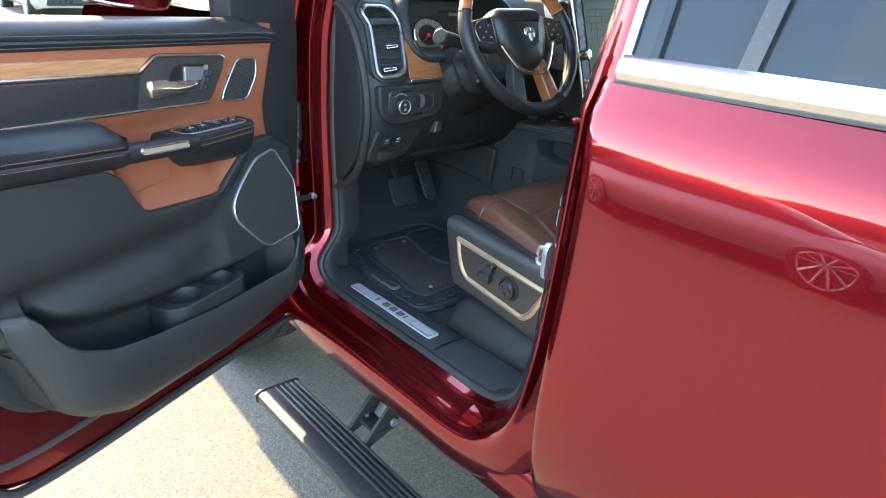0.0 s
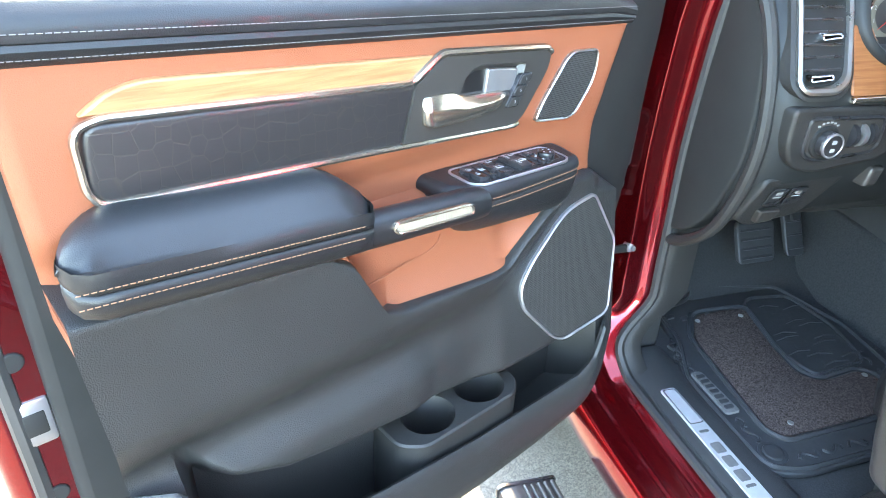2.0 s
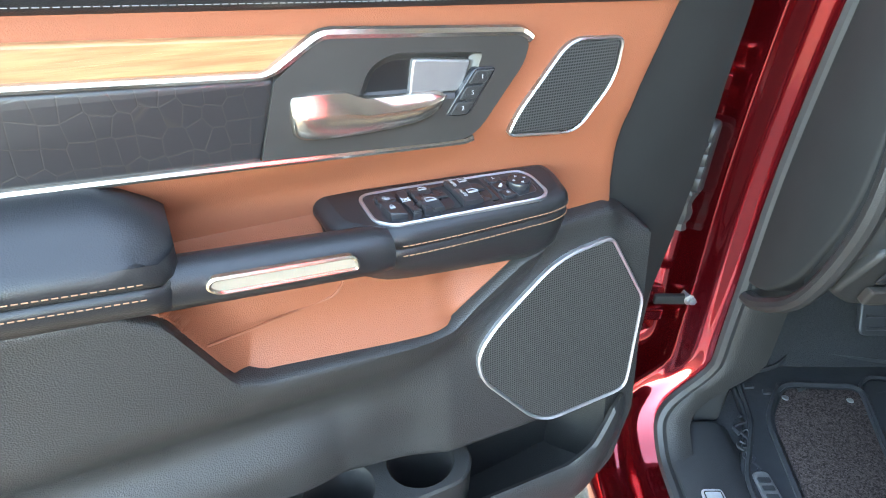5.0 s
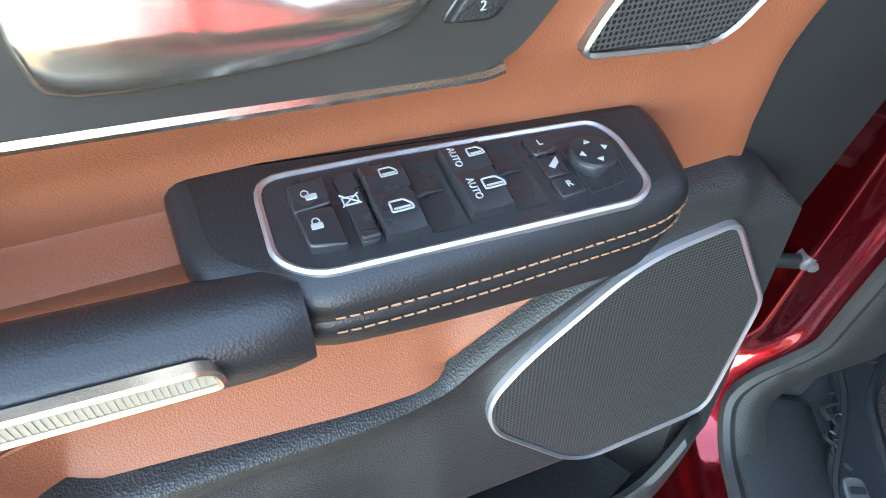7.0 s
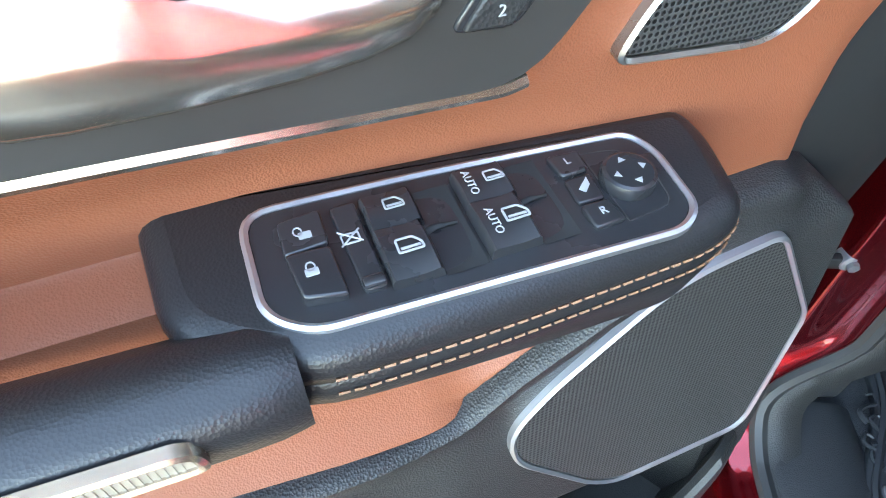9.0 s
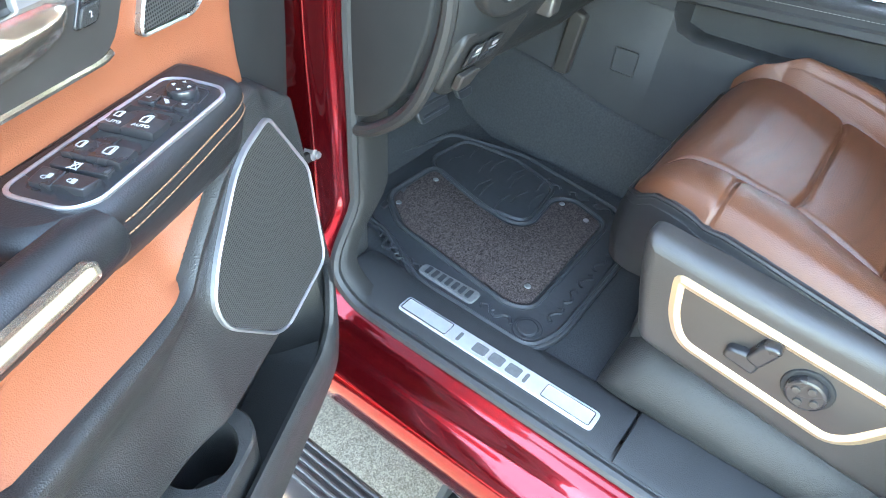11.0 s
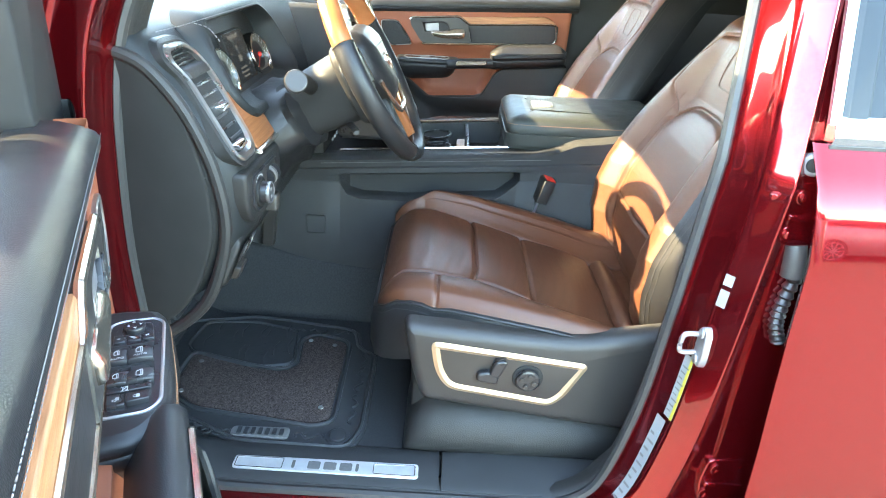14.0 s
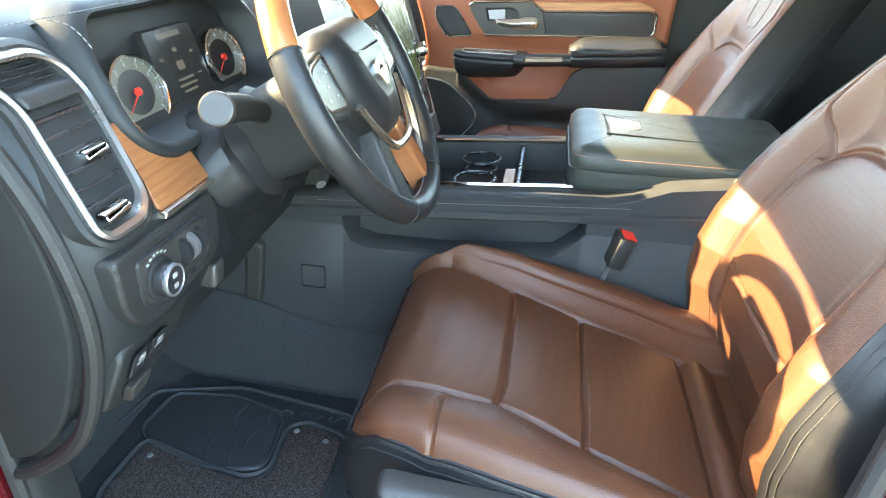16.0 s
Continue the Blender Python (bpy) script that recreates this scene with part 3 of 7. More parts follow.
        vf = -0.385 - 0.02 * max(0, (1.40 - u) / 0.014) ** 2 - 0.03 * max(0, (u - 1.66) / 0.03) ** 2
        zs = zb + 0.030
        pr = [(-0.47, zt - 0.004), (-0.45, zt), (-0.43, zt - 0.001), (-0.41, zt - 0.010), (vf - 0.010, zt - 0.024), (vf - 0.002, zs + 0.024), (vf, zs + 0.012), (vf - 0.0015, zs + 0.0065), (vf - 0.004, zs + 0.005), (vf - 0.0015, zs + 0.0035), (vf, zs - 0.002), (vf - 0.004, zb + 0.012), (vf - 0.02, zb), (-0.47, zb - 0.006)]
        k_ = min(1, max(0, (u - 1.56) / 0.10))
        sec.append([Vector((u - k_ * (0.008 + 0.42 * max(0, -0.385 - a)), a, b)) for a, b in pr])
    loft(bm, sec, True, True)
    part("armrest", bm, BLKL, door, "padded black leather armrest", 60)
    if driver:
        for h in (0.0115, -0.0015):
            stitches(door, [(u, -0.3845, 1.128 + 0.022 * (u - 1.42) / 0.25 + 0.030 + h) for u in np.linspace(1.41, 1.67, 12)], 0.0055, 0.0038, 0.0006)
    # grab handle bridge with lamp strip
    bm = B()
    sec = []
    for u in np.concatenate([[1.222, 1.226, 1.233, 1.245], np.linspace(1.26, 1.40, 6), [1.412]]):
        k = max(0, (1.24 - u) / 0.035)
        zt, zb, vf = 1.1585 + (u - 1.235) * 0.076 - 0.008 * k * k, 1.117 + (u - 1.25) * 0.08 + 0.002 * k, -0.392 - 0.008 * k * k
        pr = [(-0.450, zt - 0.044), (-0.444, zt - 0.034), (-0.436, zt - 0.020), (-0.424, zt - 0.008), (-0.412, zt - 0.004), (vf - 0.006, zt - 0.007), (vf, zt - 0.014), (vf, zb + 0.012), (vf - 0.004, zb + 0.004), (-0.412, zb), (-0.44, zb + 0.002)]
        sec.append([Vector((u, a, b)) for a, b in pr])
    loft(bm, sec, True, True)
    part("grab_handle", bm, BLKL, door, "black leather grab handle", 60)
    bm = B()
    tilt = 0.075
    def UZt(a, b, d):
        return Vector((a, d, b + (a - 1.33) * tilt))
    ol = rounded([(1.254, 1.1395), (1.256, 1.1520), (1.262, 1.1555), (1.368, 1.1555), (1.3725, 1.1460), (1.363, 1.1390)], 0.006)
    frame_ring(bm, ol, 0.0035, -0.393, -0.3875, UZt, 0.001)
    strip = part("lamp_frame", bm, SATIN, door, "satin metal frame of the grip lamp")
    bm = B()
    slab(bm, inset(ol, 0.003), -0.393, -0.3895, 0.0005, UZt)
    lens = part("lamp_lens", bm, LENS, strip, "ribbed pale lamp lens")
    if driver:
        bm = B()
        for i in range(44):
            u = 1.262 + i * 0.0024
            box(bm, u, u + 0.0012, -0.3896, -0.3892, 1.1425 + (u - 1.33) * tilt, 1.1525 + (u - 1.33) * tilt)
        part("lens_ribs", bm, LENS, strip)["kind"] = "stuff"
    # switch pod
    bm = B()
    P = rounded([(1.266, -0.500), (1.100, -0.4835), (1.027, -0.474), (1.0255, -0.450), (1.036, -0.410), (1.058, -0.4020), (1.16, -0.4000), (1.225, -0.4025), (1.262, -0.43)], [0.012, 0.05, 0.012, 0.03, 0.018, 0.02, 0.05, 0.03, 0.02])
    rows = []
    zs = [(1.062, 0.034), (1.074, 0.018), (1.092, 0.006), (1.118, 0.001), (1.1290, 0.0005), (1.1315, 0.0028), (1.1340, 0.0005), (1.139, 0.0), (1.1435, 0.0012), (1.1470, 0.0038), (1.1492, 0.0075), (1.1503, 0.012)]
    for z, ins in zs:
        q = inset(P, ins)
        rows.append([bm.verts.new((p[0], p[1], z + (0.0 if z > 1.1 else 0.02 * (p[0] - 1.04) / 0.22))) for p in q])
    for a, b in zip(rows, rows[1:]):
        ring_faces(bm, a, b)
    bm.faces.new(rows[0]); bm.faces.new(rows[-1])
    pod = part("switch_pod", bm, BLKL, door, "black leather window switch pod", 60)
    ringp = rounded([(1.2285, -0.4745), (1.160, -0.4712), (1.0640, -0.4625), (1.0575, -0.4480), (1.0600, -0.4140), (1.072, -0.4050), (1.215, -0.4125), (1.2295, -0.4250)], [0.015, 0.06, 0.014, 0.03, 0.012, 0.014, 0.016, 0.012], 5)
    bm = B()
    frame_ring(bm, ringp, 0.0032, 1.149, 1.1525, XY, 0.0008)
    part("switch_surround", bm, SILVER, pod, "satin silver surround ring")
    bm = B()
    slab(bm, inset(ringp, 0.003), 1.149, 1.1512, 0.0005, XY)
    plate = part("switch_plate", bm, GLOSS, pod, "black switch plate")
    if driver:
        def cap(name, a, z0=1.1512, h=0.004, mat=GLOSS, r=0.002, slope=0.0):
            bm = B()
            us_ = [p[0] for p in a]
            um = sum(us_) / len(us_)
            slab(bm, rounded(a, r, 2), z0, z0 + h, 0.001, lambda x, y, d: Vector((x, y, d + slope * (x - um) * (1 if d > z0 else 0))))
            return part(name, bm, mat, pod)
        cap("lock_switch", [(1.2150, -0.4612), (1.1985, -0.4620), (1.1993, -0.4452), (1.2158, -0.4450)], slope=-0.05)
        cap("lock_switch", [(1.2157, -0.4440), (1.1992, -0.4442), (1.1987, -0.4215), (1.2141, -0.4240)], h=0.005, slope=0.10)
        cap("window_lock_switch", [(1.1950, -0.4620), (1.1852, -0.4625), (1.1853, -0.4212), (1.1940, -0.4216)], h=0.003)
        bm = B()
        box(bm, 1.1856, 1.1938, -0.4262, -0.4215, 1.1535, 1.1562, 0.001)
        part("switch_lip", bm, GLOSS, pod)
        def rocker(ua, ub, va, vb, high):
            """A window switch: a cap that rises towards the door and rolls over at its front edge."""
            bm = B()
            rows = []
            for f in np.linspace(0, 1, 9):
                v = va + (vb - va) * f
                top = 1.1530 + high * (0.55 + 0.45 * math.sin(math.pi * (0.15 + 0.7 * f)))
                rows.append([Vector((u, v, z)) for u, z in ((ua, 1.150), (ua, top - 0.0012), (ua - 0.0010, top), ((ua * 2 + ub) / 3, top - 0.0006), ((ua + ub * 2) / 3, top - 0.0010), (ub + 0.0012, top - 0.0003), (ub, top - 0.0016), (ub - 0.0012, 1.150))])
            loft(bm, rows, True, True)
            return part("window_switch", bm, GLOSS, pod, "", 50)
        wells = [(1.1838, 1.1640, 1.1478), (1.1464, 1.1255, 1.1100)]
        for ua, ub, uc in wells:
            bm = B()                    # scooped finger well with a rib
            rows = []
            for f in np.linspace(0, 1, 11):
                v = -0.4600 + 0.0415 * f
                dip = 0.0030 * math.sin(math.pi * min(1, max(0, (f - 0.06) / 0.88))) ** 0.5
                rows.append([Vector((ub + 0.0005 - (ub - uc) * k, v, 1.1519 - dip * (1 - k) ** 0.7)) for k in np.linspace(0, 1, 7)])
            loft(bm, rows)
            tube(bm, [(ub, -0.4405, 1.1512), (ub - 0.004, -0.4405, 1.1526), ((ub + uc) / 2, -0.4405, 1.1522), (uc + 0.004, -0.4405, 1.1518)], lambda q: 0.0016 - 0.0008 * q, 6)
            part("finger_well", bm, DARK, pod, "dark scooped finger well before the window switches", 60)
            rocker(ua, ub, -0.4610, -0.4440, 0.0042)
            rocker(ua + 0.0004, ub + 0.0016, -0.4432, -0.4195, 0.0052)
            big = ua > 1.16
            window_icon(pod, (ua + ub) / 2 + (-0.0015 if big else -0.0045), -0.4530, 1.1574, 0.0040)
            window_icon(pod, (ua + ub) / 2 + (0.0 if big else -0.0035), -0.4315, 1.1584, 0.0050)
        turn = Matrix.Rotation(radians(180), 4, "Z")
        for v, z in ((-0.4525, 1.1574), (-0.4310, 1.1584)):
            text(pod, "AUTO", 0.0046, Matrix.Translation((1.1415, v, z)) @ Matrix.Rotation(radians(90), 4, "Z"), WHITE)
        cap("mirror_select_switch", [(1.1056, -0.4580), (1.0908, -0.4572), (1.0925, -0.4455), (1.1045, -0.4455)], h=0.0025)
        cap("mirror_fold_switch", [(1.1045, -0.4445), (1.0925, -0.4445), (1.0932, -0.4305), (1.1052, -0.4308)], h=0.0018)
        cap("mirror_select_switch", [(1.1054, -0.4298), (1.0934, -0.4295), (1.0916, -0.4178), (1.1054, -0.4172)], h=0.0025)
        text(pod, "L", 0.005, Matrix.Translation((1.0985, -0.4525, 1.1540)) @ turn, WHITE)
        text(pod, "R", 0.005, Matrix.Translation((1.0985, -0.4240, 1.1540)) @ turn, WHITE)
        bm = B()
        slab(bm, [(1.1015, -0.4375), (1.0955, -0.4425), (1.0960, -0.4385), (1.0995, -0.4352)], 1.1531, 1.1534, 0, XY)
        part("mirror_symbol", bm, WHITE, pod)
        for cu, cv, w, zl in ((1.2065, -0.453, 0.0024, 1.1553), (1.2085, -0.435, 0.0024, 1.1568)):
            bm = B()
            slab(bm, rounded([(cu - w, cv), (cu + w, cv), (cu + w, cv + 0.0032), (cu - w, cv + 0.0032)], 0.0006, 2), zl, zl + 0.0003, 0, XY)
            frame_ring(bm, [(cu + (0.0022 if cv < -0.44 else 0) + 0.0018 * math.cos(a), cv - 0.0008 + 0.0022 * math.sin(a)) for a in np.linspace(0, 2 * math.pi, 12, endpoint=False)], 0.0005, zl, zl + 0.0003, XY)
            part("lock_symbol", bm, WHITE, pod, "white padlock symbol")
        bm = B()
        cu, cv = 1.1915, -0.4455
        frame_ring(bm, rounded([(cu - 0.0035, cv - 0.002), (cu + 0.0035, cv - 0.002), (cu + 0.0035, cv + 0.003), (cu - 0.0035, cv + 0.003)], 0.0008, 2), 0.0006, 1.1542, 1.1546, XY)
        for s_ in (1, -1):
            tube(bm, [(cu - 0.004, cv - 0.003 * s_, 1.1545), (cu + 0.004, cv + 0.0035 * s_, 1.1545)], 0.0004, 4)
        part("window_lock_symbol", bm, WHITE, pod)
        bm = B()
        disc(bm, (1.0798, -0.4365, 1.1512), (0, 0, 1), 0.0115, 0, 0.006, 24, 0.002)
        knob = part("mirror_knob", bm, GLOSS, pod, "round black mirror adjuster with arrows")
        bm = B()
        for k in range(4):
            a = k * math.pi / 2 + 0.1
            c, s_ = math.cos(a), math.sin(a)
            slab(bm, [(1.0798 + c * x - s_ * y, -0.4365 + s_ * x + c * y) for x, y in ((0.0078, 0), (0.0052, 0.0017), (0.0052, -0.0017))], 1.1571, 1.1575, 0, XY)
        part("arrow_marks", bm, WHITE, knob)
        bm = B()
        frame_ring(bm, rounded([(1.0902, -0.4568), (1.0725, -0.4540), (1.0660, -0.4400), (1.0690, -0.4190), (1.0905, -0.4172)], [0.001, 0.006, 0.01, 0.006, 0.001], 3), 0.0005, 1.1510, 1.1515, XY)
        part("mirror_plate_line", bm, BEZ, pod)
        for z, o in ((1.1365, 0.0002), (1.1265, 0.0)):
            q_ = [p for p in inset(P, -0.0004 + 0.0002 * o)]
            path = [Vector((p[0], p[1], z)) for p in q_ if p[0] < 1.224 and p[1] > -0.445]
            stitches(pod, path, 0.0056, 0.0041, 0.0006)
    # speaker and tweeter
    S = rounded([(0.943, 1.058), (0.887, 0.965), (0.900, 0.836), (1.018, 0.831), (1.045, 0.846), (1.112, 0.922), (1.118, 0.958), (1.092, 0.990), (1.015, 1.049)], [0.012, 0.012, 0.02, 0.02, 0.03, 0.025, 0.02, 0.03, 0.03], 5)
    bm = B()
    slab(bm, inset(S, 0.003), -0.01, 0.004, 0.003, UL)
    spk = part("speaker_grille", bm, MESH, door, "black perforated speaker grille")
    bm = B()
    frame_ring(bm, S, 0.004, -0.005, 0.006, UL, 0.0015)
    part("speaker_frame", bm, SILVER, spk, "satin silver speaker frame")
    T = rounded([(1.026, 1.277), (0.963, 1.273), (0.964, 1.232), (1.002, 1.181), (1.084, 1.190), (1.074, 1.213)], [0.018, 0.01, 0.02, 0.018, 0.01, 0.02], 5)
    bm = B()
    slab(bm, inset(T, 0.003), V0 - 0.003, V0 + 0.004, 0.002)
    tw = part("tweeter_grille", bm, MESH, door, "black perforated tweeter grille")
    bm = B()
    frame_ring(bm, T, 0.0030, V0 - 0.003, V0 + 0.006, UZ, 0.0015)
    part("tweeter_frame", bm, VENTF, tw, "satin silver tweeter frame")
    # wood strip, embossed pad, bezel and bright strips
    bm = B()
    slab(bm, rounded([(1.622, 1.297), (1.600, 1.313), (1.572, 1.3195), (1.259, 1.300), (1.295, 1.277)], [0.004, 0.02, 0.03, 0.004, 0.004]), V0, V0 + 0.007, 0.003)
    part("wood_strip", bm, WOOD, door, "honey-brown open grain wood strip")
    bm = B()
    slab(bm, inset(rounded([(1.619, 1.289), (1.294, 1.271), (1.311, 1.211), (1.615, 1.226), (1.623, 1.24)], [0.012, 0.003, 0.003, 0.015, 0.01]), -0.0035), V0, V0 + 0.009, 0.006, n=4)
    part("embossed_pad", bm, CROC, door, "black crocodile-embossed leather pad")
    bm = B()
    BZ = rounded([(1.258, 1.300), (1.082, 1.287), (1.073, 1.280), (1.076, 1.262), (1.122, 1.197), (1.310, 1.209), (1.294, 1.272)], [0.01, 0.006, 0.01, 0.02, 0.02, 0.003, 0.003])
    cav = rounded([(1.232, 1.243), (1.220, 1.274), (1.200, 1.283), (1.119, 1.276), (1.130, 1.238)], [0.012, 0.012, 0.012, 0.005, 0.005])
    o0 = [bm.verts.new(UZ(*p, V0)) for p in BZ]
    o1 = [bm.verts.new(UZ(*p, V0 + 0.011)) for p in inset(BZ, 0.001)]
    ring_faces(bm, o0, o1)
    c1 = [bm.verts.new(UZ(*p, V0 + 0.011)) for p in cav]
    c2 = [bm.verts.new(UZ(*p, V0 + 0.004)) for p in inset(cav, 0.004)]
    c3 = [bm.verts.new(UZ(p[0], p[1], V0 + 0.0014)) for p in inset(cav, 0.010)]
    ring_faces(bm, c1, c2); ring_faces(bm, c2, c3)
    bm.faces.new(c3)
    es = [bm.edges.get((r[i], r[(i + 1) % len(r)])) for r in (o1, c1) for i in range(len(r))]
    bmesh.ops.triangle_fill(bm, use_beauty=True, edges=es)
    bez = part("handle_bezel", bm, BEZ, door, "dark grey handle bezel with a hand recess", 40)
    bm = B()
    slab(bm, inset(cav, 0.007), V0, V0 + 0.0022, 0.0)
    part("recess_floor", bm, GAUGE, bez, "black hand recess")
    bm = B()
    slab(bm, rounded([(1.181, 1.275), (1.128, 1.269), (1.135, 1.243), (1.184, 1.245)], 0.003, 2), V0, V0 + 0.007, 0.002)
    part("recess_reflector", bm, GREY, bez, "smooth grey recess cup")
    bm = B()
    pts = [(1.072, 1.282), (1.082, 1.2895), (1.256, 1.3025), (1.298, 1.2755), (1.606, 1.295), (1.624, 1.290), (1.629, 1.280), (1.628, 1.237), (1.620, 1.2245), (1.600, 1.2215), (1.31, 1.2065), (1.130, 1.1965), (1.122, 1.1985)]
    tube(bm, [UZ(*p, V0 + 0.008) for p in rounded_path(pts, 0.008)], lambda s: 0.0036 + 0.0012 * (s < 0.2), 8, up=(0, 1, 0))
    part("bright_strip", bm, SATIN, door, "satin bronze metal strip round the pad")
    # pull handle
    bm = B()
    sec = []
    for u, zt, zb, o in ((1.2846, 1.250, 1.236, 0.010), (1.2842, 1.2545, 1.2305, 0.013), (1.2830, 1.2570, 1.2270, 0.0170), (1.2795, 1.2585, 1.2245, 0.0195), (1.272, 1.2592, 1.2225, 0.0205), (1.258, 1.2594, 1.2212, 0.0206), (1.2545, 1.2592, 1.2210, 0.0204), (1.240, 1.2580, 1.2205, 0.0200), (1.232, 1.2545, 1.2203, 0.0198), (1.224, 1.2510, 1.2203, 0.0196), (1.20, 1.2490, 1.2208, 0.0190), (1.18, 1.2480, 1.2225, 0.0185), (1.166, 1.2472, 1.2260, 0.0180), (1.157, 1.2462, 1.2310, 0.0160), (1.152, 1.2435, 1.2375, 0.0125)):
        vf = V0 + o
        zm = (zt + zb) / 2
        pr = [(V0 + 0.006, zt - 0.001), (vf - 0.010, zt), (vf - 0.0065, zt - 0.0012), (vf - 0.0005, zm + 0.003), (vf, zm + 0.001), (vf - 0.0015, zb + 0.004), (vf - 0.004, zb + 0.0008), (vf - 0.007, zb), (V0 + 0.006, zb)]
        sec.append([Vector((u, a, b)) for a, b in pr])
    loft(bm, sec, True, True)
    part("door_handle", bm, SATIN, bez, "satin bronze door pull handle", 40)
    if driver:
        bm = B()
        slab(bm, rounded([(1.126, 1.264), (1.105, 1.262), (1.130, 1.222), (1.153, 1.224)], 0.005, 3), V0 + 0.006, V0 + 0.0125, 0.001)
        mem = part("memory_switch", bm, GLOSS, bez, "black seat memory buttons")
        for i, ch in enumerate("1S2"):
            f = (i + 0.5) / 3
            cu, cz = 1.1155 + 0.0255 * f, 1.2625 - 0.039 * f
            bm = B()
            slab(bm, rounded([(cu + 0.0055, cz + 0.0055), (cu - 0.0115, cz + 0.0050), (cu - 0.0045, cz - 0.0058), (cu + 0.0125, cz - 0.0052)], 0.002, 2), V0 + 0.012, V0 + 0.0140, 0.0008)
            part("memory_button", bm, BLKP, mem)
            text(mem, ch, 0.0055, Matrix.Translation((cu, V0 + 0.0143, cz)) @ Matrix(((-1, 0, 0, 0), (0, 0, 1, 0), (0, 1, 0, 0), (0, 0, 0, 1))), WHITE)
    # glass run, window frame and mirror sail
    bm = B()
    slab(bm, [(0.99, 1.352), (1.66, 1.375), (1.60, 1.80), (1.18, 1.80), (1.0, 1.55)], -0.548, -0.543)
    g = part("window_glass", bm, CLEAR, door, "clear side window glass")
    g.visible_shadow = False
    bm = B()
    slab(bm, rounded([(0.745, 1.26), (0.86, 1.30), (0.975, 1.335), (0.985, 1.36), (0.985, 1.80), (0.94, 1.80), (0.745, 1.62)], 0.01), -0.565, -0.505, 0.006)
    part("mirror_sail", bm, DARK, door, "matte black mirror sail panel")
    # outside mirror
    MI = rounded([(0.925, 1.385), (0.955, 1.352), (1.09, 1.366), (1.175, 1.383), (1.195, 1.41), (1.195, 1.56), (1.16, 1.60), (0.93, 1.60)], 0.02, 4)
    bm = B()
    sec = []
    for k, v in ((0.0, -0.735), (0.0, -0.75), (0.012, -0.80), (0.05, -0.84)):
        sec.append([Vector((p[0], v, p[1])) for p in inset(MI, k)])
    loft(bm, sec, True, True)
    part("mirror_housing", bm, RED, door, "dark red mirror housing")
    bm = B()
    frame_ring(bm, MI, 0.008, -0.75, -0.728, UZ, 0.003)
    part("mirror_rim", bm, CHROME, door, "bright mirror rim")
    bm = B()
    slab(bm, inset(MI, 0.007), -0.75, -0.737, 0.0)
    part("mirror_glass", bm, MIRR, door, "mirror glass")
    bm = B()
    tube(bm, [(0.90, -0.56, 1.40), (0.93, -0.66, 1.42), (0.96, -0.78, 1.44)], 0.03, 8)
    part("mirror_arm", bm, DARK, door)


def rounded_path(pts, r, n=4):
    out = [Vector(pts[0])]
    for a, p, b in zip(pts, pts[1:], pts[2:]):
        a, p, b = Vector(a), Vector(p), Vector(b)
        t = min(r, (a - p).length * 0.45, (b - p).length * 0.45)
        q0, q1 = p + (a - p).normalized() * t, p + (b - p).normalized() * t
        out += [q0 * (1 - s) ** 2 + p * 2 * s * (1 - s) + q1 * s * s for s in np.linspace(0, 1, n + 1)]
    return out + [Vector(pts[-1])]


truck = thing("pickup_truck", None, "dark red crew cab pickup truck with its driver's door open", "pickup truck")
door_trim(DOOR, "open dark red front door with tan and black leather trim")
door_trim(PDOOR, "closed far-side front door with tan and black leather trim", False)
# ---- body side: aperture, seal, rocker ----
AP = [(-0.10, 1.80), (0.03, 1.60), (0.09, 1.48), (0.128, 1.36), (0.148, 1.10), (0.142, 0.90), (0.135, 0.75), (0.118, 0.665), (0.07, 0.617), (0.0, 0.608), (-0.2, 0.607), (-0.45, 0.607), (-0.585, 0.607), (-0.655, 0.630), (-0.70, 0.69), (-0.735, 0.85), (-0.752, 1.03), (-0.766, 1.24), (-0.778, 1.41), (-0.786, 1.55), (-0.80, 1.80)]
aps = smooth_path([Vector((a, b)) for a, b in AP], 6)
PROF_A = [(0.0, -0.792), (0.004, -0.806), (0.012, -0.825), (0.013, -0.848), (0.020, -0.857), (0.060, -0.862), (0.072, -0.885), (0.078, -0.93), (0.085, -0.99)]
PROF_S = [(0.0, -0.868), (0.004, -0.884), (0.010, -0.902), (0.028, -0.920), (0.034, -0.938), (0.052, -0.962), (0.090, -0.968), (0.150, -0.950), (0.175, -0.90)]
PROF_B = [(0.0, -0.866), (0.010, -0.882), (0.022, -0.910), (0.030, -0.932), (0.054, -0.957), (0.062, -0.960), (0.072, -0.946), (0.098, -0.934), (0.140, -0.934)]


def ap_frame(i):
    p, a, b = aps[i], aps[max(i - 1, 0)], aps[min(i + 1, len(aps) - 1)]
    t = (b - a).normalized()
    o = Vector((-t.y, t.x))             # out of the opening
    wa = min(1, max(0, (p.y - 0.64) / 0.12)) if p.x > -0.2 else 0.0
    wb = min(1, max(0, (p.y - 0.63) / 0.12)) if p.x < -0.2 else 0.0
    wa, wb = wa * wa * (3 - 2 * wa), wb * wb * (3 - 2 * wb)
    return p, -o if o.dot(p - Vector((-0.33, 1.1))) < 0 else o, wa, wb


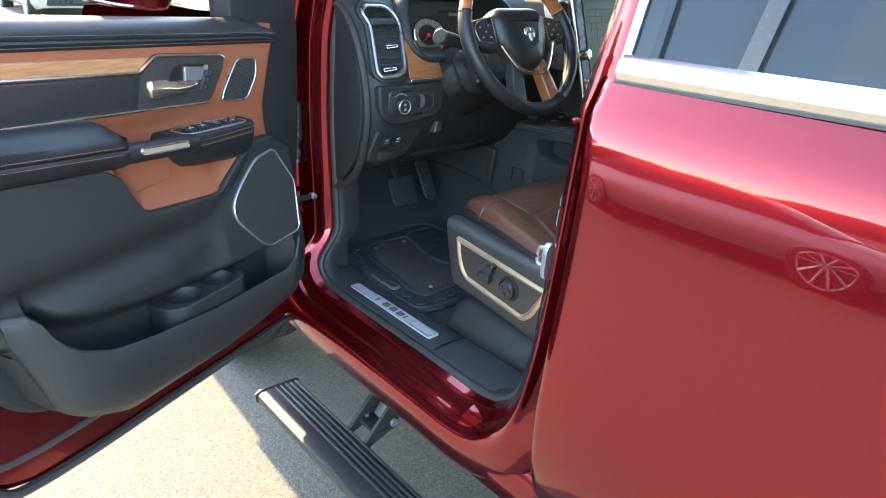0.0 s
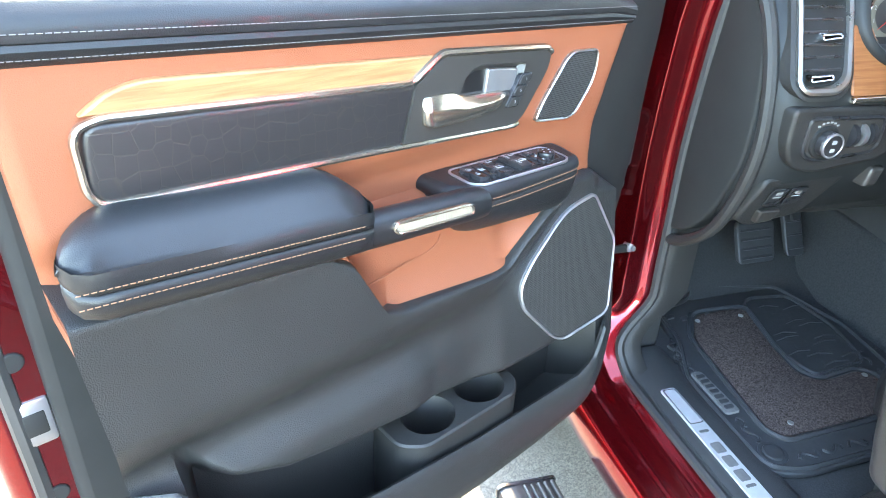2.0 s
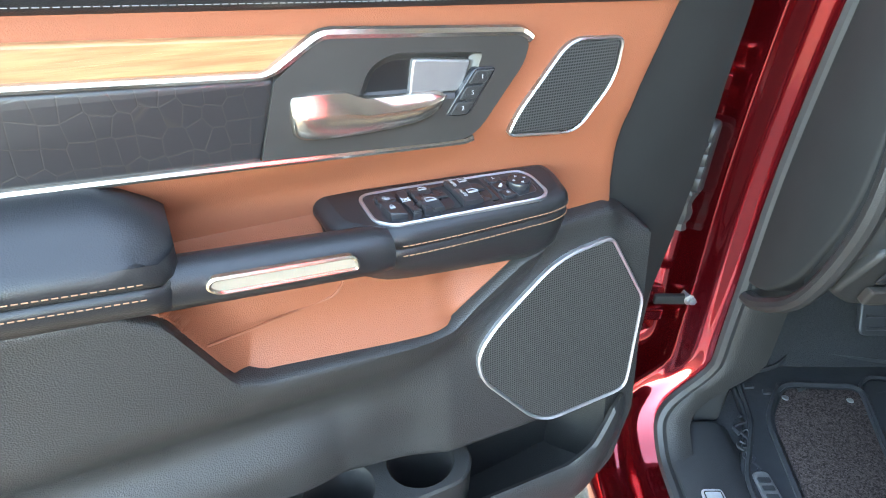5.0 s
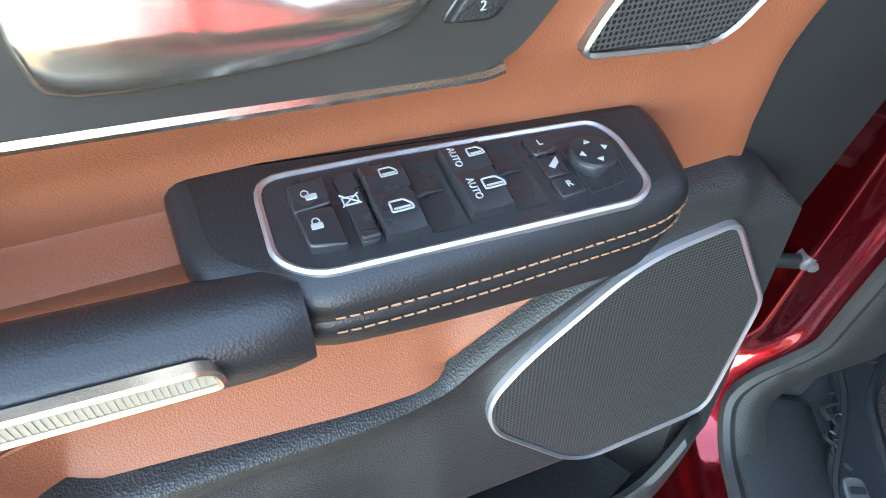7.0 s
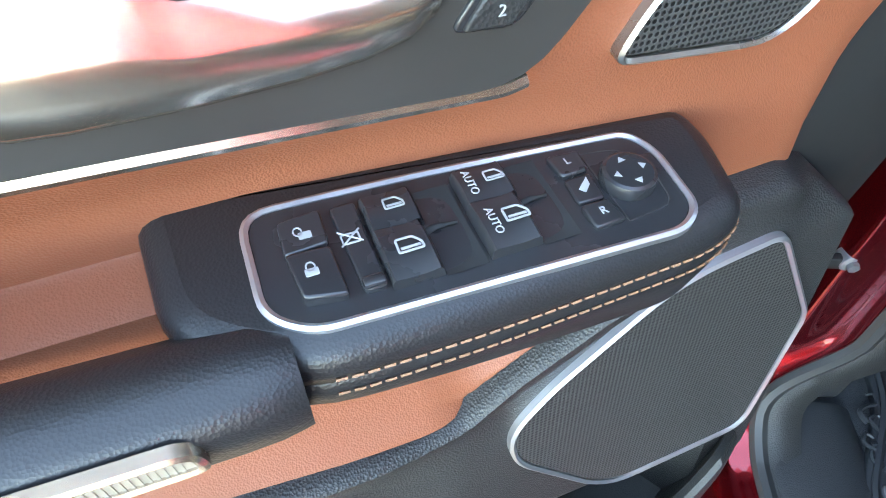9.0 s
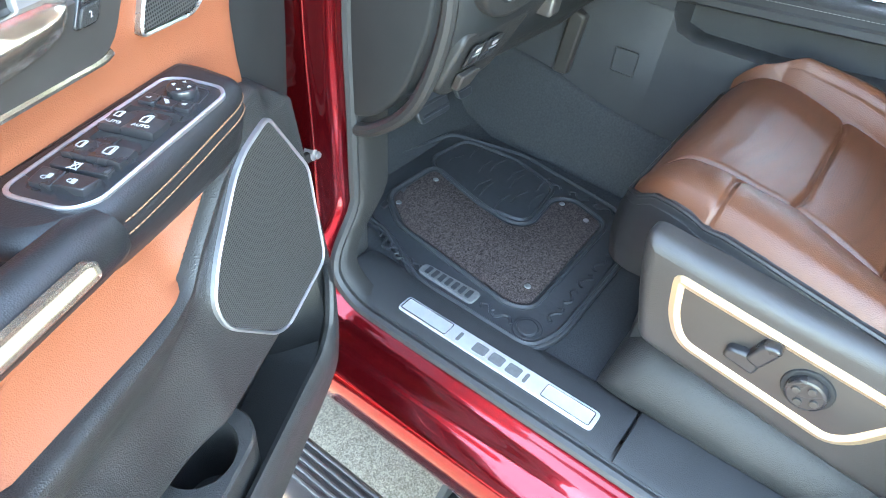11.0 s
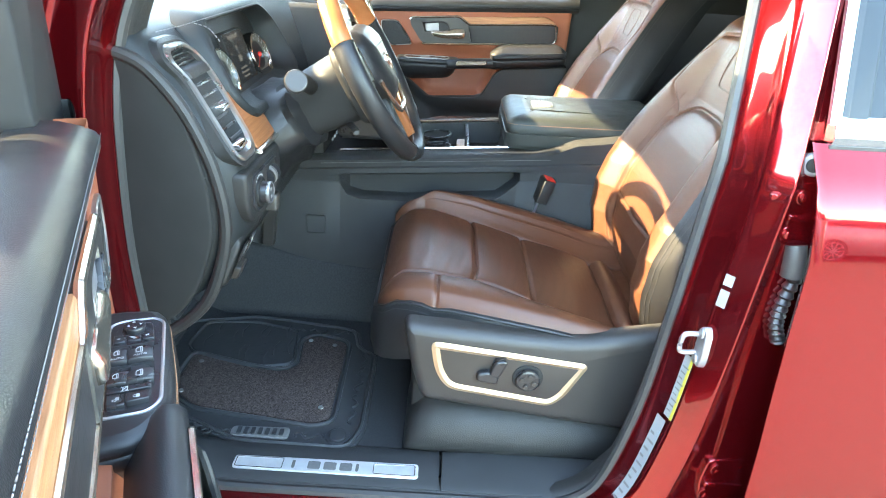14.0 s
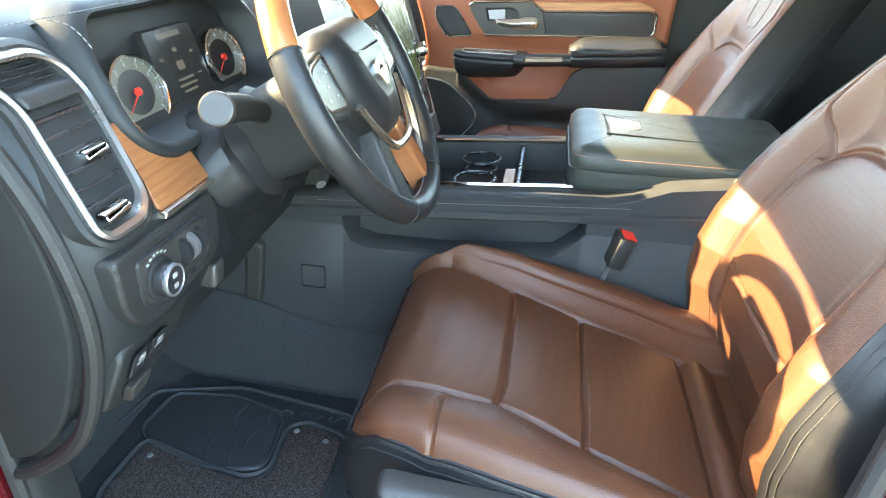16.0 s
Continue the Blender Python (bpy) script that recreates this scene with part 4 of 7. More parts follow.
def ap_point(i, k):
    p, o, wa, wb = ap_frame(i)
    (s, sx), (a, ax), (b, bx) = PROF_S[k], PROF_A[k], PROF_B[k]
    off = s * (1 - wa - wb) + a * wa + b * wb
    x = sx * (1 - wa - wb) + ax * wa + bx * wb
    if wb > 0.5 and p.y > 1.30:
        x += 0.26 * (p.y - 1.30)         # the pillar leans inward above the belt
    if wa > 0.5 and p.y > 1.30:
        x += 0.12 * (p.y - 1.30)
    q = p + o * off
    return Vector((x, q.x, q.y))


bm = B()
loft(bm, [smooth_path([ap_point(i, k) for k in range(9)], 5) for i in range(len(aps))])
part("door_jamb", bm, RED, truck, "dark red painted door jamb and rocker", 40)
bm = B()
tube(bm, [ap_point(i, 0) + Vector((0.004, 0, 0)) for i in range(len(aps))], 0.0095, 8, flat=1.1, up=(1, 0, 0))
part("door_seal", bm, RUBBER, truck, "black rubber door seal")
bm = B()                                # black flange inside the seal
rows = []
for i in range(len(aps)):
    p, o, wa, wb = ap_frame(i)
    e = ap_point(i, 0)
    w = 0.05 * wa + 0.06 * wb + 0.02 * (1 - wa - wb)
    q = 1 - 0.75 * wb
    rows.append([e + Vector((a, -b * o.x * q, -b * o.y * q)) for a, b in ((0.006, 0), (0.006 + 0.006 * q, 0.007), (0.006 + 0.024 * q, 0.010), (0.006 + (0.024 + w) * q, 0.006), (0.008 + (0.028 + w) * q, -0.02))])
loft(bm, rows)
part("jamb_trim", bm, BLKP, truck, "black plastic jamb trim", 45)
bm = B()                                # rocker under the rear door and fender
pr = [(-0.90, 0.60), (-0.94, 0.585), (-0.955, 0.56), (-0.962, 0.52), (-0.945, 0.46), (-0.90, 0.433), (-0.80, 0.433), (-0.80, 0.60)]
loft(bm, [[Vector((x, y, z)) for x, z in pr] for y in (-0.60, -1.0, -2.4)], True, True)
loft(bm, [[Vector((x, y, z)) for x, z in pr] for y in (0.10, 0.30, 0.50)], True, True)
part("rocker_panel", bm, RED, truck)
bm = B()                                # front fender
pr = [(-0.93, 0.46), (-0.985, 0.6), (-1.0, 0.85), (-0.995, 1.1), (-0.96, 1.22), (-0.86, 1.26)]
loft(bm, [[Vector((x + 0.0 * y, y, z if y < 0.6 else max(z, 0.93))) for x, z in pr] for y in (0.235, 0.45, 0.50, 0.60, 1.2, 1.7)])
part("front_fender", bm, RED, truck)
for z in (1.175, 0.80):
    bm = B()
    slab(bm, rounded([(-0.868, z - 0.045), (-0.92, z - 0.045), (-0.935, z), (-0.92, z + 0.045), (-0.868, z + 0.045)], 0.012, 3), 0.225, 0.205, 0.004, XZ)
    slab(bm, rounded([(-0.868, z - 0.012), (-0.975, z - 0.010), (-0.975, z + 0.010), (-0.868, z + 0.012)], 0.004, 2), 0.215, 0.188, 0.004, XZ)
    for s_ in (-1, 1):
        disc(bm, (-0.895, 0.206, z + s_ * 0.028), (0, -1, 0), 0.010, 0, 0.012, 12, 0.003)
    part("door_hinge", bm, RED, truck, "dark red painted door hinge")
bm = B()
tube(bm, smooth_path([(-0.872, 0.215, 1.09), (-0.90, 0.19, 1.085), (-0.93, 0.16, 1.06), (-0.95, 0.14, 1.02)], 5), 0.017, 10)
for k in range(5):
    disc(bm, (-0.876, 0.212, 1.03 + k * 0.018), (1, -1, 0), 0.018, 0, 0.02, 12, 0.006)
tube(bm, [(-0.875, 0.21, 0.95 + 0.01 * k) for k in range(10)], lambda s: 0.012 + 0.003 * math.sin(s * 40), 8)
part("wiring_boot", bm, RUBBER, truck, "black rubber wiring boot at the hinge")
bm = B()
box(bm, -0.905, -0.848, 0.156, 0.166, 0.847, 0.863, 0.003)
check = part("door_check_strap", bm, DARK, truck, "black steel door check strap")
bm = B()
disc(bm, (-0.850, 0.170, 0.8575), (0, -1, 0), 0.0115, 0, 0.016, 14, 0.003)
disc(bm, (-0.850, 0.155, 0.8575), (0, -1, 0), 0.006, 0, 0.006, 6, 0.001)
part("strap_bolt", bm, GREY, check, "grey hexagon bolt")

# ---- rear door, closed ----
RY = -0.025                             # the rear door stands this far behind the pillar line
RP = [(-0.868, 1.62), (-0.905, 1.50), (-0.930, 1.385), (-0.942, 1.352), (-0.962, 1.322), (-0.977, 1.30), (-0.986, 1.26), (-0.993, 1.20), (-1.0, 1.10), (-1.010, 1.0), (-1.022, 0.90), (-1.030, 0.80), (-1.028, 0.70), (-1.010, 0.62), (-0.985, 0.565)]
bm = B()
rp = RP[3:]
ys = [-0.838, -0.822, -0.820, -0.824, -0.835, -0.90, -1.1, -1.4, -1.8, -2.15]
ins = [0.035, 0.012, 0.004, 0.001, 0, 0, 0, 0, 0, 0]
def ledge(z):
    return -0.018 * min(1, max(0, (1.36 - z) / 0.16))   # the front edge stands forward at the belt
loft(bm, [[Vector((x + i_, y + ledge(z), z)) for x, z in rp] + [Vector((rp[-1][0] + 0.03 + i_ * 0.3, y, rp[-1][1] + 0.004)), Vector((rp[-1][0] + 0.06, y, 0.60))] for y, i_ in zip(ys, ins)])
rear_door = part("rear_door", bm, RED, truck, "closed dark red rear door", 50)
rear_door.matrix_local = Matrix.Translation((0, RY, 0))
bm = B()                                # chrome belt moulding
pr = [(-0.925, 1.352), (-0.944, 1.350), (-0.949, 1.362), (-0.944, 1.378), (-0.932, 1.386), (-0.920, 1.384)]
loft(bm, [[Vector((x, y, z + (y + 0.84) * -0.012)) for x, z in pr] for y in (-0.842, -1.4, -2.15)], True, True)
part("belt_moulding", bm, CHROME, rear_door, "chrome belt moulding")
bm = B()
pr = [(-0.938, 1.345), (-0.946, 1.346), (-0.946, 1.350), (-0.938, 1.352)]
loft(bm, [[Vector((x, y, z + (y + 0.84) * -0.012)) for x, z in pr] for y in (-0.84, -1.4, -2.15)], True, True)
part("belt_seal", bm, RUBBER, rear_door)
bm = B()
loft(bm, [[Vector((-0.920 + (z - 1.38) * 0.30, y, z)) for y in (-0.885, -1.2, -1.6, -2.15)] for z in (1.37, 1.5, 1.65, 1.82)])
part("rear_window", bm, GLASS, rear_door, "dark tinted rear window glass")
bm = B()
pr = [(-0.852, 0.012), (-0.852, -0.004), (-0.860, -0.010), (-0.884, -0.010), (-0.892, -0.002), (-0.892, 0.012)]
loft(bm, [[Vector((-0.926 + (z - 1.38) * 0.30 + dx, y, z)) for y, dx in pr] for z in (1.375, 1.5, 1.82)], True, True)
part("window_upright", bm, GLASS, rear_door, "gloss black window upright")
bm = B()                                # bright grey upright at the front of the window
pr = [(-0.838, 0.0), (-0.838, -0.008), (-0.852, -0.008), (-0.852, 0.004)]
loft(bm, [[Vector((-0.926 + (z - 1.38) * 0.30 + dx, y - 0.0 * z, z)) for y, dx in pr] for z in (1.375, 1.5, 1.82)], True, True)
part("window_frame", bm, SILVER, rear_door, "pale grey window frame upright")
bm = B()
pr = [(-1.005, 0.0), (-1.005, -0.005), (-1.030, -0.005), (-1.030, 0.0)]
loft(bm, [[Vector((-0.924 + (z - 1.38) * 0.30 + dx, y + (z - 1.38) * -0.10, z)) for y, dx in pr] for z in (1.38, 1.6, 1.82)], True, True)
part("window_divider", bm, GLOSS, rear_door, "black window divider bar")

# ---- centre pillar details ----
bm = B()
loft(bm, [[Vector((x + (0.26 * (z - 1.3) if z > 1.3 else 0), y, z)) for x, y in ((-0.83, -0.83), (-0.83, -0.95), (-0.93, -0.95), (-0.94, -0.85), (-0.90, -0.835))] for z in (0.60, 1.0, 1.3, 1.85)], True, True)
part("centre_pillar", bm, RED, truck)
bm = B()
tube(bm, smooth_path([(-0.926, -0.782, 1.012), (-0.926, -0.755, 1.010), (-0.926, -0.749, 1.018), (-0.926, -0.750, 1.036), (-0.926, -0.757, 1.043), (-0.926, -0.782, 1.043)], 4), 0.0042, 8)
part("striker_loop", bm, GREY, truck, "bright steel door striker loop")
bm = B()
slab(bm, rounded([(-0.918, 1.000), (-0.944, 0.992), (-0.950, 1.010), (-0.948, 1.052), (-0.937, 1.064), (-0.920, 1.052)], 0.008, 3), -0.785, -0.774, 0.003, XZ)
for c in ((-0.935, -0.774, 1.050), (-0.933, -0.774, 1.004)):
    disc(bm, c, (0, 1, 0), 0.008, 0, 0.003, 12, 0.001)
part("striker_plate", bm, GREY, truck, "bright steel striker plate")


def on_jamb(z, k0, k1, f):
    """A place on the centre pillar's jamb at height z, between profile lines."""
    best = min((i for i in range(len(aps)) if aps[i].x < -0.4 and aps[i].y > 0.606), key=lambda i: abs(aps[i].y - z))
    j = best + 1 if aps[best].y < z else best - 1
    t = (z - aps[best].y) / (aps[j].y - aps[best].y) if abs(aps[j].y - aps[best].y) > 1e-6 else 0
    def P(i):
        return ap_point(i, k0).lerp(ap_point(i, k1), f)
    return P(best).lerp(P(j), t)


def sticker(name, z0, z1, k0, f0, f1, mat, label, bars=0, barmat=None):
    bm = B()
    rows, out = [], Vector((-0.0012, 0.0022, 0))
    zs = np.linspace(z0, z1, 10)
    rows = [[on_jamb(z, 1, 3, f) + out for f in np.linspace(f0, f1, 4)] for z in zs]
    loft(bm, rows)
    ob = part(name, bm, mat, truck, label)
    if bars:
        bm = B()
        for i in range(bars):
            z = z0 + (z1 - z0) * (0.1 + 0.8 * i / bars)
            fa, fb = f0 + (f1 - f0) * 0.15, f0 + (f1 - f0) * (0.55 + 0.3 * ((i * 7) % 3) / 2)
            h = (z1 - z0) / bars * 0.22
            loft(bm, [[on_jamb(zz, 1, 3, f) + out * 1.5 for f in (fa, (fa + fb) / 2, fb)] for zz in (z, z + h)])
        part("print_bars", bm, barmat or RUBG, ob)["kind"] = "stuff"
    return ob


sticker("tyre_label", 0.880, 1.000, 0, 0.55, 0.92, LABEL, "white and yellow tyre pressure label", 9)
bm = B()
loft(bm, [[on_jamb(z, 1, 3, f) + Vector((-0.0016, 0.003, 0)) for f in (0.82, 0.92)] for z in np.linspace(0.88, 1.0, 8)])
part("label_stripe", bm, YEL, truck, "yellow stripe of the tyre label")
sticker("maker_label", 0.665, 0.872, 0, 0.34, 0.74, LABEL, "silver data label on the door jamb", 10)
bm = B()
for z, h, m_ in ((1.10, 0.028, 0), (1.135, 0.018, 0)):
    loft(bm, [[on_jamb(zz, 3, 4, f) + Vector((-0.0015, 0.0015, 0)) for f in (-0.1, 0.3)] for zz in (z, z + h)])
part("warning_label", bm, LABEL, truck, "small white warning label")
for z in (1.250, 0.765):
    bm = B()
    slab(bm, rounded([(-0.838, z - 0.045), (-0.895, z - 0.052), (-0.895, z + 0.052), (-0.838, z + 0.045), (-0.832, z)], 0.010, 3), -0.930, -0.941, 0.003, YZ)
    slab(bm, rounded([(-0.838, z - 0.005), (-0.90, z - 0.005), (-0.90, z + 0.005), (-0.838, z + 0.005)], 0.002, 2), -0.940, -0.951, 0.003, YZ)
    for s_ in (-1, 1):
        disc(bm, (-0.940, -0.852 - 0.004 * s_, z + s_ * 0.027), (-1, 0, 0), 0.0115, 0, 0.004, 14, 0.0015)
        disc(bm, (-0.944, -0.852 - 0.004 * s_, z + s_ * 0.027), (-1, 0, 0), 0.0065, 0, 0.004, 6, 0.001)
    part("rear_hinge", bm, RED, truck, "dark red painted rear door hinge")
bm = B()
disc(bm, (-0.936, -0.858, 1.322), (-1, 0.3, 0), 0.017, 0, 0.007, 20, 0.006)
part("grommet_ring", bm, LABEL, truck, "grey round jamb plug")
bm = B()
disc(bm, (-0.941, -0.856, 1.322), (-1, 0.3, 0), 0.0105, 0, 0.004, 16, 0.003)
part("grommet_plug", bm, DARK, truck)
bm = B()
disc(bm, (-0.944, -0.812, 1.28), (-1, 0.3, 0), 0.005, 0, 0.012, 10, 0.002)
part("jamb_screw", bm, RED, truck)
bm = B()
tube(bm, smooth_path([(-0.942, -0.880, 1.165), (-0.944, -0.872, 1.12), (-0.944, -0.872, 1.08), (-0.944, -0.884, 1.05)], 12), lambda s: 0.010 + 0.002 * math.sin(s * 75), 10, up=(0, 1, 0))
part("rear_wiring_boot", bm, GAUGE, truck, "black ribbed wiring boot")
bm = B()
tube(bm, smooth_path([(-0.936, -0.868, 1.205), (-0.942, -0.870, 1.185), (-0.944, -0.872, 1.16)], 5), 0.016, 12)
part("boot_collar", bm, RUBBER, truck, "grey plastic boot collar")

# ---- floor, sill plate, mat ----
bm = B()
loft(bm, [[Vector((x, y, z)) for y, z in ((0.75, 1.0), (0.46, 0.86), (0.36, 0.72), (0.28, 0.635), (0.20, 0.605), (-0.3, 0.600), (-2.3, 0.60))] for x in np.linspace(-0.80, 0.80, 6)])
part("floor_carpet", bm, CARPET, truck, "black cabin carpet")
bm = B()                                # plastic sill cover
pr = [(-0.855, 0.604), (-0.853, 0.617), (-0.845, 0.621), (-0.78, 0.621), (-0.755, 0.618), (-0.735, 0.606), (-0.72, 0.59)]
loft(bm, [[Vector((x, y, z)) for x, z in pr] for y in (0.13, 0.08, -0.1, -0.3, -0.398)])
loft(bm, [[Vector((x + (0.0 if x < -0.8 else 0.05 * min(1, (-0.4 - y) / 0.1)), y, z - (0.004 if abs(y + 0.402) < 0.002 else 0.0))) for x, z in pr] for y in (-0.402, -0.404, -0.5, -0.60, -0.72, -0.80)])
part("sill_cover", bm, BLKC, truck, "black plastic sill cover", 40)
bm = B()                                # side trim of the front foot well
slab(bm, rounded([(0.14, 0.60), (0.155, 0.92), (0.40, 0.92), (0.46, 0.62)], 0.02), -0.79, -0.742, 0.01, YZ)
part("kick_panel", bm, BLKC, truck, "black kick panel")
bm = B()
slab(bm, rounded([(-0.832, 0.001), (-0.799, 0.001), (-0.797, -0.358), (-0.834, -0.358)], 0.008, 3), 0.621, 0.6245, 0.001, XY)
plate_ = part("sill_plate", bm, BRUSH, truck, "brushed metal sill plate with dark bars")
for ya, yb_ in ((-0.003, -0.095), (-0.27, -0.352)):
    bm = B()
    frame_ring(bm, rounded([(-0.829, ya), (-0.802, ya), (-0.801, yb_), (-0.830, yb_)], 0.004, 2), 0.0015, 0.6245, 0.6252, XY)
    part("plate_frame", bm, CHROME, plate_)
for k in range(5):                      # plain bars in place of the name
    bm = B()
    y = -0.112 - k * 0.031
    slab(bm, rounded([(-0.826, y), (-0.806, y), (-0.806, y - (0.006 if k in (0, 4) else 0.024)), (-0.826, y - (0.006 if k in (0, 4) else 0.024))], 0.003, 2), 0.6245, 0.6255, 0.0003, XY)
    part("plate_bar", bm, RUBG, plate_)
bm = B()                                # moulded roll between seat and sill
rows = []
for y, h in ((-0.322, 0.0), (-0.326, 0.30), (-0.336, 0.60), (-0.355, 0.86), (-0.385, 0.97), (-0.45, 1.0), (-0.55, 0.97), (-0.65, 0.93), (-0.74, 0.90), (-0.80, 0.88)):
    sec = [(-0.60, 0.128), (-0.68, 0.126), (-0.708, 0.120), (-0.732, 0.104), (-0.748, 0.080), (-0.757, 0.055), (-0.758, 0.034), (-0.752, 0.018), (-0.742, 0.010), (-0.742, -0.004)]
    rows.append([Vector((x + 0.02 * (1 - h), y, 0.602 + z * (0.25 + 0.75 * h))) for x, z in sec])
loft(bm, rows)
part("seat_riser_cover", bm, BLKP, truck, "black moulded seat riser cover", 60)

mat_ = thing("floor_mat", None, "black rubber floor mat with a grey-brown carpet insert", "floor mat")
MZ = 0.612


def mz(y):
    return MZ + 0.20 * max(0, y - 0.16) ** 1.3


def XYm(a, b, d):
    return Vector((a, b, d + mz(b)))


MO = rounded([(-0.765, -0.215), (-0.762, 0.02), (-0.70, 0.14), (-0.69, 0.245), (-0.60, 0.26), (-0.56, 0.30), (-0.33, 0.265), (-0.272, 0.10), (-0.30, -0.10), (-0.315, -0.175), (-0.40, -0.195), (-0.42, -0.235), (-0.70, -0.24)], 0.03)
bm = B()
slab(bm, MO, -0.006, 0.004, 0.003, XYm)
part("mat_base", bm, MATR, mat_, "black rubber mat base")
bm = B()
frame_ring(bm, inset(MO, 0.006), 0.008, 0.003, 0.010, XYm, 0.003)
part("mat_lip", bm, MATR, mat_)
IN = rounded([(-0.655, 0.135), (-0.605, 0.205), (-0.47, 0.200), (-0.508, 0.06), (-0.520, -0.02), (-0.49, -0.055), (-0.385, -0.045), (-0.362, -0.075), (-0.385, -0.155), (-0.675, -0.160), (-0.69, -0.13)], 0.022)
bm = B()
slab(bm, IN, 0.002, 0.008, 0.003, XYm)
part("mat_insert", bm, MATC, mat_, "grey-brown looped carpet insert")
bm = B()
frame_ring(bm, inset(IN, -0.014), 0.010, 0.002, 0.011, XYm, 0.003)
part("insert_rim", bm, MATR, mat_)
HP = rounded([(-0.462, 0.205), (-0.44, 0.225), (-0.335, 0.215), (-0.315, 0.10), (-0.345, -0.02), (-0.485, -0.035), (-0.502, 0.06)], 0.025)
bm = B()
slab(bm, HP, 0.002, 0.007, 0.003, XYm)
part("heel_pad", bm, MATR, mat_, "black rubber heel pad with raised pattern")
for i in range(14):
    a = 0.4 * math.sin(i * 2.3)
    cx, cy = -0.41 + 0.06 * math.sin(i * 1.7), -0.015 + i * 0.0158
    bm = B()
    tube(bm, [(cx - 0.03, cy - 0.004 * a, mz(cy) + 0.0065), (cx, cy + 0.006, mz(cy) + 0.0075), (cx + 0.03, cy + 0.01 * a, mz(cy) + 0.0065)], 0.0025, 5)
    part("pad_rib", bm, MATR, mat_)
bm = B()
frame_ring(bm, inset(HP, -0.008), 0.007, 0.002, 0.010, XYm, 0.003)
part("heel_pad_rim", bm, MATR, mat_)
for x, y in ((-0.613, 0.182), (-0.500, 0.176), (-0.385, -0.062), (-0.400, -0.125), (-0.640, -0.135)):
    bm = B()
    disc(bm, (x, y, mz(y) + 0.006), (0, 0, 1), 0.006, 0, 0.004, 14, 0.0015)
    part("mat_stud", bm, GREY, mat_, "small metal stud")
bm = B()
disc(bm, (-0.722, -0.185, MZ), (0, 0, 1), 0.026, 0, 0.006, 24, 0.002)
disc(bm, (-0.722, -0.185, MZ), (0, 0, 1), 0.019, 0, 0.009, 24, 0.003)
part("mat_anchor", bm, MATR, mat_, "round black mat fixing")
bm = B()                                # raised badge as plain shapes
slab(bm, rounded([(-0.738, 0.035), (-0.712, 0.035), (-0.708, -0.085), (-0.742, -0.085)], 0.010, 3), 0.003, 0.008, 0.002, XYm)
part("mat_badge", bm, RUBG, mat_, "worn grey raised badge")
bm = B()
for k in range(7):
    y = 0.022 - k * 0.0145
    slab(bm, rounded([(-0.735, y), (-0.716, y), (-0.716, y - 0.009), (-0.735, y - 0.009)], 0.002, 2), 0.008, 0.0105, 0.0006, XYm)
part("badge_bars", bm, MATR, mat_)
rm = random.Random(3)
SC = [(-0.728, 0.075 - 0.02 * k, 90) for k in range(2)] + [(-0.728, -0.115 - 0.02 * k, 90) for k in range(2)] + [(-0.66 + 0.055 * k, -0.205, 0) for k in range(5)] + [(-0.335, -0.13 + 0.06 * k, 90) for k in range(4)] + [(-0.715, 0.10 + 0.03 * k, 60) for k in range(2)] + [(-0.40, 0.02 + 0.05 * k, 20 * k) for k in range(4)] + [(-0.44, 0.0 + 0.06 * k, 70 - 30 * k) for k in range(3)]
for cx, cy, turn_ in SC:                # leaf scrolls in relief
    c, q = math.cos(radians(turn_)), math.sin(radians(turn_))
    k = rm.choice((-1, 1)) * rm.uniform(0.7, 1.1)
    pts = [(-0.024, -0.004 * k), (-0.014, 0.008 * k), (-0.002, 0.002 * k), (0.008, -0.009 * k), (0.019, -0.003 * k), (0.014, 0.005 * k)]
    bm = B()
    tube(bm, smooth_path([XYm(cx + a * c - b * q, cy + a * q + b * c, 0.0045) for a, b in pts], 4), lambda f: 0.0034 - 0.0016 * f, 5)
    part("mat_scroll", bm, MATR, mat_)
bm = B()
for k in range(4):
    x, y = -0.675 + k * 0.03, 0.215 - 0.012 * (k % 2)
    slab(bm, rounded([(x, y), (x + 0.02, y + 0.004), (x + 0.018, y - 0.010), (x - 0.002, y - 0.012)], 0.003, 2), 0.003, 0.008, 0.002, XYm)
part("foot_rest_pips", bm, MATR, mat_)

# ---- pedals ----
for name, x, y, z, w, h in (("brake_pedal", -0.455, 0.235, 0.775, 0.055, 0.04), ("accelerator_pedal", -0.335, 0.25, 0.79, 0.028, 0.06)):
    bm = B()
    slab(bm, rounded([(x - w, z - h), (x + w * 0.8, z - h), (x + w, z + h), (x - w * 0.9, z + h)], 0.012, 3), y + 0.012, y, 0.004, lambda a, b, d: Vector((a, d + (b - 0.77) * 0.6, b)))
    for k in range(4):
        zz = z - h * 0.7 + k * h * 0.45
        tube(bm, [(x - w * 0.8, y - 0.001 + (zz - 0.77) * 0.6, zz), (x + w * 0.7, y - 0.001 + (zz - 0.77) * 0.6, zz)], 0.003, 5)
    tube(bm, [(x, y + 0.02, z + 0.01), (x + 0.005, y + 0.12, z + 0.12), (x + 0.01, y + 0.16, z + 0.25)], 0.011, 6)
    part(name, bm, MATR, truck, "black rubber pedal")

